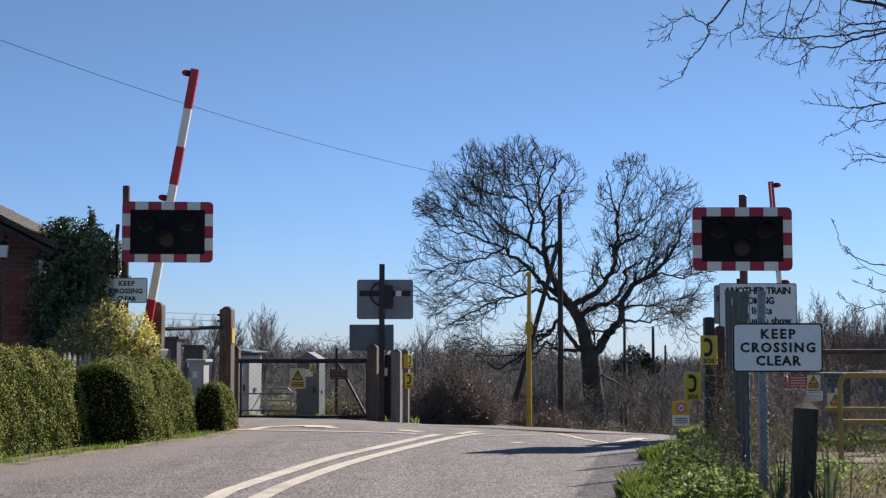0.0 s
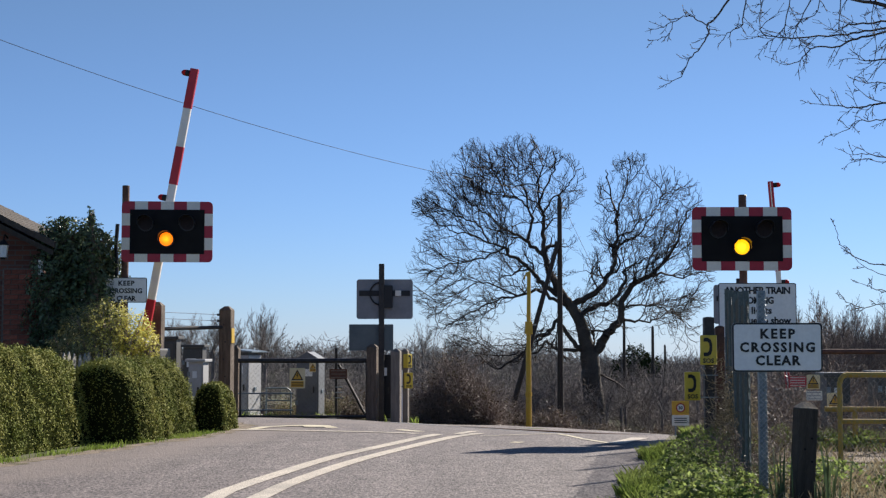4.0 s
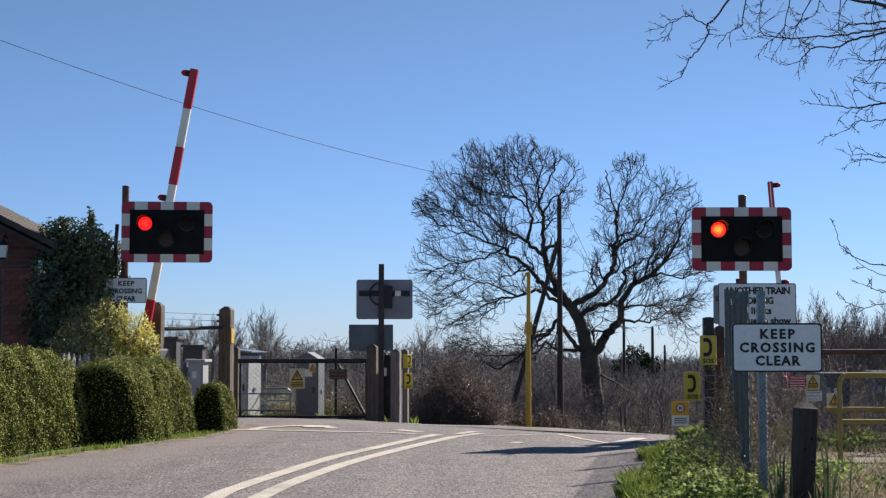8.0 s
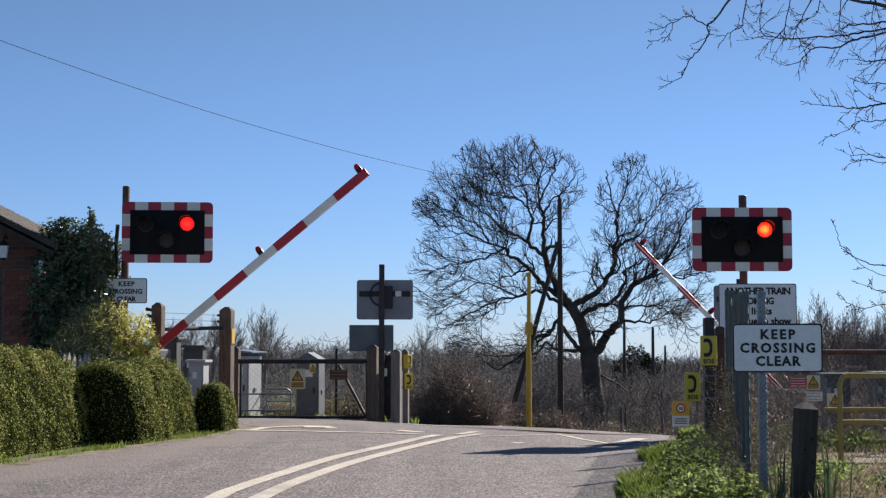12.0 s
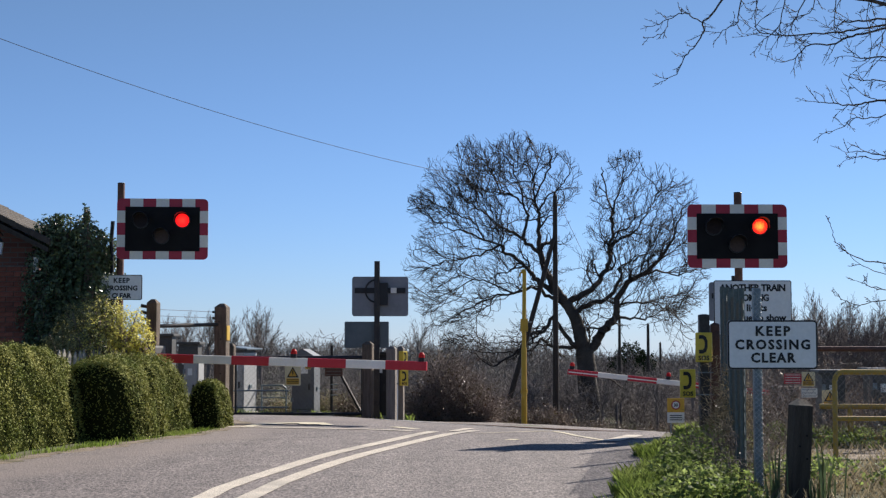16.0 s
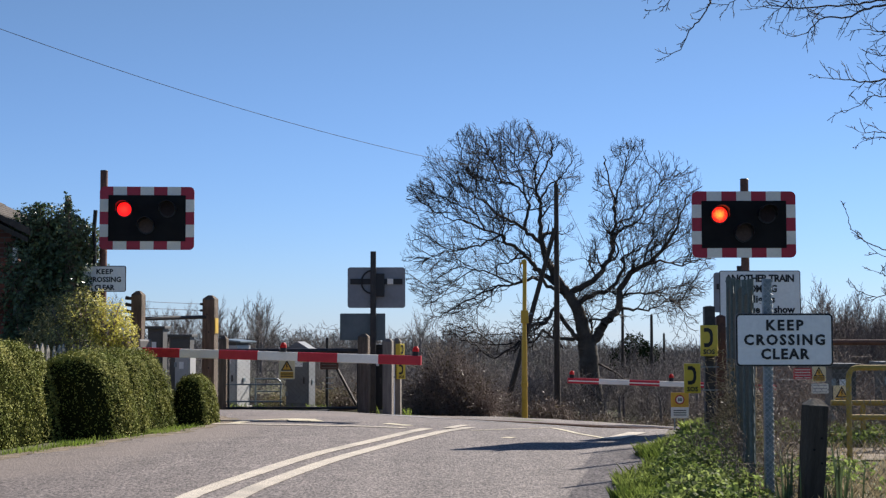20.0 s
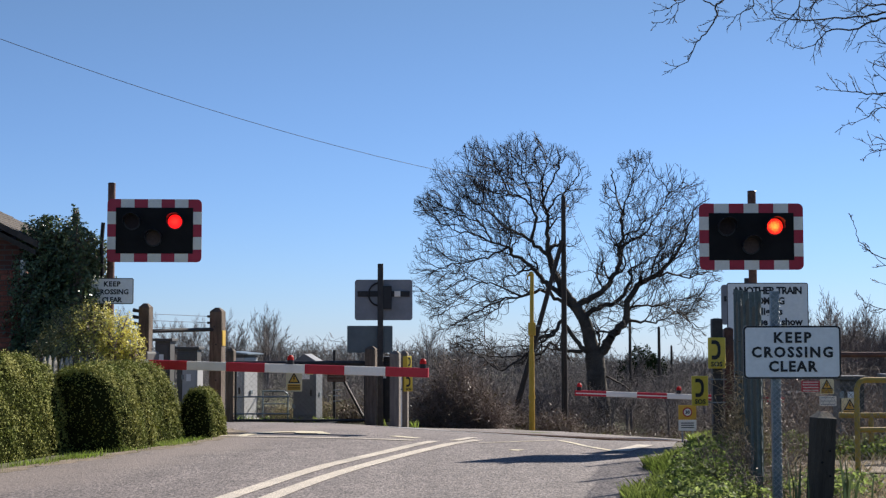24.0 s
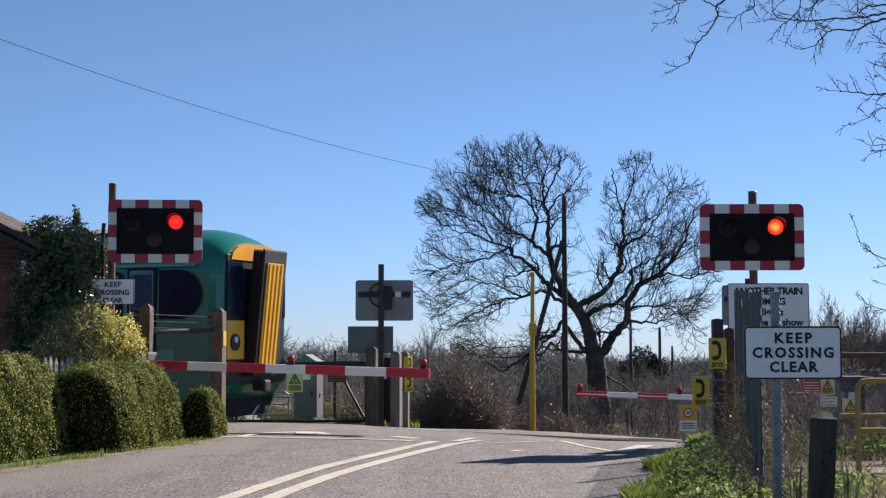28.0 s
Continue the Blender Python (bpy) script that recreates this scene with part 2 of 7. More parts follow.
M = {
    "asphalt": asphalt("asphalt"),
    "line": surf("road_paint", (0.48, 0.42, 0.345), (0.56, 0.495, 0.41), 3, 0.75, 0.4, fine=25, stain=(0.36, 0.32, 0.27), grain_amount=0.35),
    "cream": surf("cream_paint", (0.55, 0.48, 0.34), (0.6, 0.54, 0.40), 3, 0.75, 0.25, fine=25, stain=(0.3, 0.27, 0.23)),
    "soil": surf("soil_and_turf", (0.10, 0.085, 0.05), (0.075, 0.09, 0.03), 0.9, 0.95, 0.6, fine=22),
    "gritty": surf("gritty_edge", (0.13, 0.10, 0.07), (0.26, 0.205, 0.15), 5, 0.95, 0.5, fine=15, stain=(0.085, 0.075, 0.04)),
    "deck": surf("deck_panel", (0.24, 0.23, 0.22), (0.30, 0.29, 0.28), 3, 0.7, 0.3, fine=20, obj_random=0.12),
    "rail": surf("rail_steel", (0.17, 0.10, 0.06), (0.25, 0.16, 0.1), 6, 0.45, 0.2, metal=0.7),
    "black": surf("black_paint", (0.010, 0.010, 0.012), (0.016, 0.016, 0.018), 5, 0.45, 0.05, grain_amount=0.05),
    "matt_black": surf("matt_black", (0.008, 0.008, 0.009), (0.012, 0.012, 0.013), 5, 0.8, 0.05, spec=0.2, grain_amount=0.05),
    "red": surf("red_sheeting", (0.36, 0.012, 0.035), (0.42, 0.018, 0.045), 3, 0.35, 0.03, fine=12, grain_amount=0.05),
    "red_arm": surf("red_arm_paint", (0.5, 0.018, 0.03), (0.56, 0.025, 0.04), 3, 0.4, 0.03, fine=12, grain_amount=0.05),
    "white": surf("white_sheeting", (0.76, 0.73, 0.66), (0.8, 0.77, 0.70), 3, 0.4, 0.03, fine=12, stain=(0.68, 0.65, 0.58), grain_amount=0.05),
    "white_arm": surf("white_arm_paint", (0.90, 0.83, 0.74), (0.93, 0.87, 0.78), 3, 0.4, 0.03, fine=12, stain=(0.76, 0.7, 0.62), grain_amount=0.05),
    "sign": surf("sign_face", (0.80, 0.80, 0.80), (0.84, 0.84, 0.83), 2, 0.4, 0.03, fine=15, stain=(0.76, 0.76, 0.75), grain_amount=0.05),
    "grey_back": surf("grey_plate", (0.20, 0.21, 0.23), (0.25, 0.26, 0.28), 2.5, 0.5, 0.05, metal=0.2, grain_amount=0.05),
    "grey_green": surf("grey_green_plate", (0.10, 0.13, 0.14), (0.13, 0.16, 0.17), 2.5, 0.5, 0.05, grain_amount=0.05),
    "rusty": surf("rusty_post", (0.09, 0.045, 0.035), (0.16, 0.075, 0.05), 5, 0.7, 0.2, stain=(0.05, 0.04, 0.04)),
    "steel_dark": surf("dark_steel", (0.035, 0.035, 0.038), (0.06, 0.055, 0.05), 4, 0.55, 0.1, metal=0.4),
    "timber": surf("weathered_timber", (0.10, 0.075, 0.055), (0.17, 0.13, 0.1), 4, 0.85, 0.5, fine=10, stretch=(6, 6, 0.6), stain=(0.06, 0.05, 0.04)),
    "timber_grey": surf("grey_timber", (0.16, 0.14, 0.12), (0.24, 0.21, 0.18), 4, 0.85, 0.4, fine=10, stretch=(6, 6, 0.6)),
    "timber_dark": surf("creosoted_timber", (0.035, 0.028, 0.022), (0.06, 0.048, 0.038), 4, 0.8, 0.4, fine=10, stretch=(6, 6, 0.6)),
    "cut_wood": surf("cut_wood", (0.36, 0.25, 0.15), (0.46, 0.35, 0.24), 9, 0.85, 0.3),
    "picket": surf("bleached_picket", (0.30, 0.27, 0.22), (0.42, 0.39, 0.33), 5, 0.85, 0.3, stretch=(5, 5, 0.6)),
    "cabinet": surf("cabinet_grey", (0.4, 0.4, 0.405), (0.46, 0.46, 0.46), 2, 0.45, 0.04, stain=(0.42, 0.42, 0.41), grain_amount=0.05),
    "cabinet_blue": surf("cabinet_blue_grey", (0.13, 0.14, 0.155), (0.17, 0.18, 0.195), 2, 0.5, 0.04, stain=(0.15, 0.15, 0.15), grain_amount=0.05),
    "cabinet_dark": surf("cabinet_dark_grey", (0.07, 0.068, 0.066), (0.095, 0.09, 0.085), 2, 0.5, 0.04, grain_amount=0.05),
    "concrete": surf("concrete", (0.33, 0.31, 0.28), (0.42, 0.40, 0.36), 5, 0.9, 0.3, stain=(0.24, 0.22, 0.18)),
    "yellow": surf("yellow_paint", (0.50, 0.315, 0.03), (0.56, 0.36, 0.045), 3, 0.5, 0.06, fine=12, stain=(0.5, 0.36, 0.05), grain_amount=0.05),
    # railings' yellow, darker than the post's: their shade is in the colour
    "rail_yellow": surf("shaded_yellow_paint", (0.38, 0.25, 0.045), (0.44, 0.29, 0.06), 3, 0.55, 0.06, fine=12, stain=(0.33, 0.24, 0.08), grain_amount=0.08),
    "yellow_sign": surf("yellow_sign", (0.64, 0.47, 0.045), (0.70, 0.53, 0.065), 3, 0.4, 0.04, grain_amount=0.05),
    "orange_sign": surf("orange_sign", (0.68, 0.37, 0.04), (0.73, 0.42, 0.06), 3, 0.4, 0.04, grain_amount=0.05),
    "cream_sign": surf("cream_sign", (0.72, 0.62, 0.36), (0.76, 0.66, 0.42), 3, 0.4, 0.04, grain_amount=0.05),
    "red_sign": surf("red_sign", (0.5, 0.04, 0.05), (0.56, 0.06, 0.07), 3, 0.4, 0.04, grain_amount=0.05),
    "galv": surf("galvanised", (0.15, 0.19, 0.22), (0.24, 0.285, 0.31), 9, 0.45, 0.1, metal=0.5),
    "green_pvc": surf("green_pvc", (0.06, 0.085, 0.082), (0.09, 0.118, 0.112), 9, 0.45, 0.1),
    "wire_bright": surf("bright_wire", (0.30, 0.33, 0.35), (0.40, 0.43, 0.45), 9, 0.4, 0.0, metal=0.35),
    "wire": surf("wire_mesh", (0.13, 0.13, 0.13), (0.2, 0.195, 0.19), 9, 0.5, 0.0, metal=0.4),
    "cable": surf("cable", (0.02, 0.022, 0.028), (0.03, 0.03, 0.035), 5, 0.6, 0.0),
    "bark": surf("oak_bark", (0.034, 0.027, 0.024), (0.058, 0.047, 0.04), 3, 0.9, 0.5, fine=9, island=0.25),
    "bark_trunk": surf("oak_trunk_bark", (0.05, 0.04, 0.032), (0.085, 0.07, 0.055), 3, 0.9, 0.6, fine=9),
    "bark_near": surf("twig_bark", (0.065, 0.054, 0.05), (0.1, 0.085, 0.078), 6, 0.85, 0.3, island=0.2),
    # far trees and woods: distance haze put into paler, greyer twig colours
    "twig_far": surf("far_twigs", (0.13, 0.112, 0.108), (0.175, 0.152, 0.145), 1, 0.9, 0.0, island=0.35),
    "woods": surf("hazed_woodland_twigs", (0.115, 0.103, 0.102), (0.155, 0.14, 0.138), 1, 0.9, 0.0, island=0.35),
    "bramble_stem": surf("bramble_stem", (0.155, 0.118, 0.10), (0.23, 0.18, 0.15), 3, 0.85, 0.0, island=0.3),
    # greyer than bramble_stem: haze over the scrub beyond, put into its colour
    "grey_stem": surf("grey_brown_stem", (0.135, 0.112, 0.104), (0.2, 0.17, 0.155), 2, 0.85, 0.0, island=0.35),
    "bramble_leaf": surf("bramble_leaf", (0.105, 0.062, 0.042), (0.115, 0.095, 0.042), 2, 0.45, 0.0, island=0.5, trans=0.15),
    "hedge_leaf": surf("hedge_leaf", (0.18, 0.205, 0.045), (0.315, 0.305, 0.085), 2.2, 0.65, 0.0, island=0.28, spec=0.08, trans=0.035),
    # near-black: the shade inside the hedges is put into this colour
    "hedge_core": surf("hedge_inner_shade", (0.012, 0.016, 0.005), (0.022, 0.025, 0.008), 9, 1.0, 0.5, spec=0.0),
    "ivy_leaf": surf("ivy_leaf", (0.07, 0.105, 0.045), (0.125, 0.16, 0.08), 2, 0.34, 0.0, island=0.5, trans=0.25),
    "conifer": surf("conifer_foliage", (0.018, 0.03, 0.012), (0.03, 0.042, 0.018), 2, 0.9, 0.0, island=0.3, spec=0.02),
    "flower": surf("yellow_foliage", (0.66, 0.59, 0.13), (0.5, 0.47, 0.14), 2, 0.55, 0.0, island=0.35, trans=0.35),
    "sage": surf("variegated_leaf", (0.16, 0.165, 0.07), (0.28, 0.27, 0.125), 2, 0.55, 0.0, island=0.4, trans=0.25),
    "grass": surf("grass_blade", (0.125, 0.185, 0.03), (0.21, 0.25, 0.07), 1.5, 0.6, 0.0, island=0.4, spec=0.15, trans=0.62),
    "weed": surf("weed_leaf", (0.14, 0.2, 0.05), (0.25, 0.3, 0.095), 2, 0.6, 0.0, island=0.4, spec=0.15, trans=0.6),
    "dry": surf("dry_stem", (0.25, 0.205, 0.125), (0.36, 0.295, 0.19), 3, 0.85, 0.0, island=0.45, trans=0.32),
    "brick": surf("red_brick", (0.2, 0.055, 0.035), (0.27, 0.09, 0.055), 6, 0.85, 0.3, obj_random=0.35),
    "brick_wall": brickwork("brick_wall"),
    "mortar": surf("mortar", (0.12, 0.095, 0.08), (0.17, 0.14, 0.115), 9, 0.95, 0.3),
    "slate": surf("roof_tile", (0.05, 0.04, 0.035), (0.085, 0.065, 0.052), 3, 0.85, 0.3, obj_random=0.25, stain=(0.085, 0.08, 0.055)),
    "green_body": surf("green_coach_paint", (0.014, 0.17, 0.125), (0.018, 0.19, 0.14), 1, 0.16, 0.0, spec=0.6, grain_amount=0.05),
    "pale_green": surf("pale_green_coach_paint", (0.05, 0.30, 0.22), (0.06, 0.32, 0.24), 1, 0.25, 0.0, spec=0.6, grain_amount=0.05),
    "coach_glass": surf("coach_glass", (0.006, 0.012, 0.034), (0.009, 0.017, 0.044), 1, 0.25, 0.0, spec=0.08),
    "blue_glass": surf("blue_door_glass", (0.03, 0.055, 0.12), (0.036, 0.065, 0.14), 1, 0.2, 0.0, spec=0.12),
    "orange": surf("orange_yellow_paint", (0.80, 0.33, 0.015), (0.85, 0.38, 0.02), 2, 0.4, 0.0, grain_amount=0.05),
    "train_yellow": surf("train_yellow", (0.76, 0.45, 0.03), (0.82, 0.5, 0.05), 2, 0.4, 0.0, grain_amount=0.05),
    "roof_grey": surf("coach_roof", (0.45, 0.46, 0.46), (0.52, 0.53, 0.53), 1, 0.5, 0.0, grain_amount=0.05),
    "rubber": surf("gangway_rubber", (0.012, 0.012, 0.014), (0.022, 0.022, 0.024), 4, 0.7, 0.2),
    "lens_red": surf("unlit_red_lens", (0.016, 0.011, 0.013), (0.026, 0.017, 0.018), 30, 0.4, 0.2, spec=0.12),
    "lens_amber": surf("unlit_amber_lens", (0.06, 0.043, 0.04), (0.08, 0.058, 0.054), 30, 0.4, 0.2, spec=0.12),
    "lamp_red": surf("red_lamp_cover", (0.6, 0.02, 0.02), (0.7, 0.03, 0.03), 3, 0.5, 0.0, spec=0.2, trans=0.3, grain_amount=0.05),
    "glow_red": glow("lit_red_lens", (0.8, 0.006, 0.006), (1.0, 0.03, 0.018), 0.95),
    "glow_orange": glow("lit_orange_red_lens", (0.75, 0.012, 0.006), (1.0, 0.3, 0.04), 1.15),
    "glow_yellow": glow("lit_yellow_amber_lens", (1.0, 0.42, 0.002), (1.0, 0.72, 0.02), 1.0),
    "glow_amber": glow("lit_amber_lens", (0.85, 0.16, 0.002), (1.0, 0.45, 0.01), 1.0),
}


# ---- mesh helpers ----
def thing(name, label, category, m=None, group="", kind=""):
    ob = new(name)
    ob.empty_display_size = 0.2
    if m is not None:
        ob.matrix_world = m
    return tagged(ob, label, category, group, kind)


def mesh_of(name, bm, material, smooth=False):
    me = bpy.data.meshes.new(name)
    bm.normal_update()
    bm.to_mesh(me)
    bm.free()
    me.materials.append(material)
    if smooth:
        me.shade_smooth()
    return me


def part(name, bm, material, parent, label="", m=None, smooth=False):
    me = bm if isinstance(bm, bpy.types.Mesh) else mesh_of(name, bm, material, smooth)
    ob = new(name, me)
    if parent is not None:
        ob.parent = parent
    if m is not None:
        ob.matrix_local = m
    return tagged(ob, label)


def box(x0, x1, y0, y1, z0, z1, bevel=0.0):
    bm = bmesh.new()
    bmesh.ops.create_cube(bm, size=1.0, matrix=Matrix.Translation(((x0 + x1) / 2, (y0 + y1) / 2, (z0 + z1) / 2)) @ Matrix.Diagonal((x1 - x0, y1 - y0, z1 - z0, 1)))
    if bevel:
        bmesh.ops.bevel(bm, geom=bm.edges[:], offset=bevel, segments=2, affect="EDGES", profile=0.6)
    return bm


def add_bm(a, b):
    me = bpy.data.meshes.new("tmp")
    b.to_mesh(me)
    b.free()
    a.from_mesh(me)
    bpy.data.meshes.remove(me)
    return a


def rod(p0, p1, r0, r1=None, sides=12):
    """A round bar from p0 to p1."""
    r1 = r0 if r1 is None else r1
    p0, p1 = Vector(p0), Vector(p1)
    bm = bmesh.new()
    d = p1 - p0
    m = Matrix.Translation((p0 + p1) / 2) @ d.to_track_quat("Z", "Y").to_matrix().to_4x4()
    bmesh.ops.create_cone(bm, cap_ends=True, segments=sides, radius1=r0, radius2=r1, depth=d.length, matrix=m)
    return bm


def tube(points, r, sides=8):
    """A bent tube through points."""
    bm = bmesh.new()
    for a, b in zip(points[:-1], points[1:]):
        add_bm(bm, rod(a, b, r, r, sides))
    for p in points[1:-1]:
        bmesh.ops.create_icosphere(bm, subdivisions=1, radius=r * 1.02, matrix=Matrix.Translation(p))
    return bm


def plate(outline, y0, y1):
    """A flat prism: outline of (x, z) points, from depth y0 (front) to y1."""
    bm = bmesh.new()
    f = [bm.verts.new((x, y0, z)) for x, z in outline]
    b = [bm.verts.new((x, y1, z)) for x, z in outline]
    bm.faces.new(f)
    bm.faces.new(b[::-1])
    n = len(f)
    for i in range(n):
        bm.faces.new((f[i], b[i], b[(i + 1) % n], f[(i + 1) % n]))
    bmesh.ops.recalc_face_normals(bm, faces=bm.faces[:])
    return bm


def rounded(x0, x1, z0, z1, r, corners="abcd", seg=5):
    """Rectangle outline with chosen corners rounded: a bottom left, b bottom right, c top right, d top left."""
    out = []
    for key, cx, cz, sx, sz, a0 in (("a", x0, z0, 1, 1, 180), ("b", x1, z0, -1, 1, 270), ("c", x1, z1, -1, -1, 0), ("d", x0, z1, 1, -1, 90)):
        if key in corners:
            for i in range(seg + 1):
                a = radians(a0 + 90 * i / seg)
                out.append((cx + sx * r + r * math.cos(a), cz + sz * r + r * math.sin(a)))
        else:
            out.append((cx, cz))
    return out


def disc(x, z, r, y0, y1, sides=24):
    return plate([(x + r * math.cos(2 * math.pi * i / sides), z + r * math.sin(2 * math.pi * i / sides)) for i in range(sides)], y0, y1)


def words(text, size, x, y, z, material, parent, name="lettering", width=None):
    """Raised letters that face -y, centred on x, with baseline z."""
    cu = bpy.data.curves.new("text", "FONT")
    cu.body, cu.size, cu.align_x, cu.extrude, cu.resolution_u = text, size, "CENTER", 0.0015, 2
    cu.offset = size * 0.036
    tmp = bpy.data.objects.new("text", cu)
    scene.collection.objects.link(tmp)
    if width and len(text) > 1:
        spans = []
        for gap in (1.0, 1.5):
            cu.space_character = gap
            bpy.context.view_layer.update()
            spans.append(tmp.dimensions.x)
        cu.space_character = min(1.6, max(0.9, 1.0 + 0.5 * (width - spans[0]) / (spans[1] - spans[0])))
    bpy.context.view_layer.update()
    me = bpy.data.meshes.new_from_object(tmp.evaluated_get(bpy.context.evaluated_depsgraph_get()))
    bpy.data.objects.remove(tmp)
    bpy.data.curves.remove(cu)
    xs = [v.co.x for v in me.vertices]
    k = width / (max(xs) - min(xs)) if width else 1.0
    for v in me.vertices:
        v.co = Vector((v.co.x * k, -v.co.z, v.co.y))
    me.materials.clear()
    me.materials.append(material)
    return part(name, me, material, parent, m=pose(x, y, z))


def raw_mesh(name, verts, faces, material):
    """A mesh from numpy arrays: verts (n, 3), faces (m, k) of one size."""
    me = bpy.data.meshes.new(name)
    k = faces.shape[1]
    me.vertices.add(len(verts))
    me.vertices.foreach_set("co", np.ascontiguousarray(verts, dtype=np.float32).ravel())
    me.loops.add(faces.size)
    me.loops.foreach_set("vertex_index", np.ascontiguousarray(faces, dtype=np.int32).ravel())
    me.polygons.add(len(faces))
    me.polygons.foreach_set("loop_start", np.arange(0, faces.size, k, dtype=np.int32))
    me.polygons.foreach_set("loop_total", np.full(len(faces), k, dtype=np.int32))
    me.materials.append(material)
    me.update(calc_edges=True)
    me.validate()
    return me


def sticks(name, segs, material, sides=3):
    """Tapered bars: segs (n, 8) of start, end, start radius, end radius."""
    s = np.asarray(segs, dtype=float)
    a, b = s[:, 0:3], s[:, 3:6]
    d = b - a
    d /= np.linalg.norm(d, axis=1, keepdims=True) + 1e-9
    ref = np.where(np.abs(d[:, 2:3]) > 0.9, np.array([[1.0, 0, 0]]), np.array([[0, 0, 1.0]]))
    u = np.cross(d, ref)
    u /= np.linalg.norm(u, axis=1, keepdims=True) + 1e-9
    v = np.cross(d, u)
    ang = np.arange(sides) * 2 * np.pi / sides
    ring = u[:, None, :] * np.cos(ang)[None, :, None] + v[:, None, :] * np.sin(ang)[None, :, None]
    verts = np.concatenate([a[:, None] + ring * s[:, 6][:, None, None], b[:, None] + ring * s[:, 7][:, None, None]], axis=1)
    base = (np.arange(len(s)) * 2 * sides)[:, None, None]
    i = np.arange(sides)
    j = (i + 1) % sides
    quad = np.stack([i, j, j + sides, i + sides], axis=1)[None]
    me = raw_mesh(name, verts.reshape(-1, 3), (base + quad).reshape(-1, 4), material)
    if sides > 4:
        me.shade_smooth()
    return me


def leaf_mesh(name, pts, nrm, size, material, rng, spread=0.7, aspect=0.55):
    """Small folded leaves at pts, tilted about nrm."""
    n = len(pts)
    nn = nrm + rng.normal(0, spread, (n, 3))
    nn /= np.linalg.norm(nn, axis=1, keepdims=True) + 1e-9
    t = np.cross(nn, rng.normal(0, 1, (n, 3)))
    t /= np.linalg.norm(t, axis=1, keepdims=True) + 1e-9
    w = np.cross(nn, t)
    s = (size * rng.uniform(0.6, 1.3, n))[:, None]
    verts = np.stack([pts - t * s * 0.5, pts + w * s * aspect * 0.5 + nn * s * 0.12, pts + t * s * 0.5, pts - w * s * aspect * 0.5 + nn * s * 0.12], axis=1)
    f = np.array([[0, 1, 2], [0, 2, 3]])
    faces = ((np.arange(n) * 4)[:, None, None] + f[None]).reshape(-1, 3)
    return raw_mesh(name, verts.reshape(-1, 3), faces, material)


def blades(name, pts, height, width, material, rng, lean=0.35):
    """Grass blades: thin bent triangles."""
    n = len(pts)
    h = height * rng.uniform(0.4, 1.25, n)
    a = rng.uniform(0, 2 * np.pi, n)
    side = np.stack([np.cos(a), np.sin(a), np.zeros(n)], 1) * (width * rng.uniform(0.6, 1.3, n))[:, None]
    b = rng.uniform(0, 2 * np.pi, n)
    bend = np.stack([np.cos(b), np.sin(b), np.zeros(n)], 1) * (h * lean * rng.uniform(0.2, 1.5, n))[:, None]
    up = np.stack([np.zeros(n), np.zeros(n), h], 1)
    verts = np.stack([pts - side, pts + side, pts + up * 0.6 + bend * 0.4 + side * 0.6, pts + up + bend], axis=1)
    f = np.array([[0, 1, 2], [0, 2, 3]])
    faces = ((np.arange(n) * 4)[:, None, None] + f[None]).reshape(-1, 3)
    return raw_mesh(name, verts.reshape(-1, 3), faces, material)


# ---- lie of the land ----
LAND_Y = (-60, 0, 10, 21, 25, 29, 34, 40, 50, 130, 240, 400, 5000)
LAND_Z = (-0.2, -0.12, 0.0, 0.0, -0.16, -0.34, -0.5, -0.95, -1.5, -1.7, -3.0, -6.0, -70.0)


def gz(x, y):
    """Height of the ground."""
    z = np.interp(y + 0.4 * np.clip(x, -8, 8), LAND_Y, LAND_Z)
    w = np.clip((y - 19.0) / 5.0, 0, 1) * np.clip((60.0 - y) / 20.0, 0, 1)
    dip = np.clip((y - 28.6) / 2.6, 0, 1) * np.clip((60.0 - y) / 20.0, 0, 1) * np.clip((1.8 - x) / 1.5, 0, 1)
    return z - 0.042 * (np.clip(x, -2.0, 6.0) + 0.5) * w * w * (3 - 2 * w) - 0.08 * dip


ROAD_Y = (-20, 5, 11.4, 20, 29.5, 34, 39, 44, 50, 70)
ROAD_X = (-8.1, -2.95, -1.64, 0.1, 2.05, 3.9, 7.3, 12.5, 20.0, 48.0)


def road_x(y):
    """The road's centre line."""
    return np.interp(y, ROAD_Y, ROAD_X)


def road_left(y):
    """Offset of the road's hedge-side edge from its centre line."""
    return np.interp(y, (10, 14, 20, 21.5, 24, 30, 33), (-3.45, -3.38, -2.98, -3.2, -4.9, -5.6, -3.6))


SKEW = 22.0
TN = Vector((math.sin(radians(SKEW)), math.cos(radians(SKEW)), 0))   # across the track, away
TD = Vector((math.cos(radians(SKEW)), -math.sin(radians(SKEW)), 0))  # along the track
TRACK_S = 26.06
RAIL_Z = -0.30


def strip(name, y0, y1, left, right, lift, material, step=0.5, cols=2, centre=road_x):
    """A sheet that follows the road between two offsets from its centre line."""
    ys = np.arange(y0, y1 + step / 2, step)
    us = np.linspace(0, 1, cols)
    v = []
    for y in ys:
        c = centre(y)
        lo, hi = (left(y) if callable(left) else left), (right(y) if callable(right) else right)
        for u in us:
            x = c + lo + (hi - lo) * u
            v.append((x, y, gz(x, y) + lift))
    n = len(us)
    f = [(i * n + j, i * n + j + 1, (i + 1) * n + j + 1, (i + 1) * n + j) for i in range(len(ys) - 1) for j in range(n - 1)]
    me = raw_mesh(name, np.array(v), np.array(f), material)
    return me


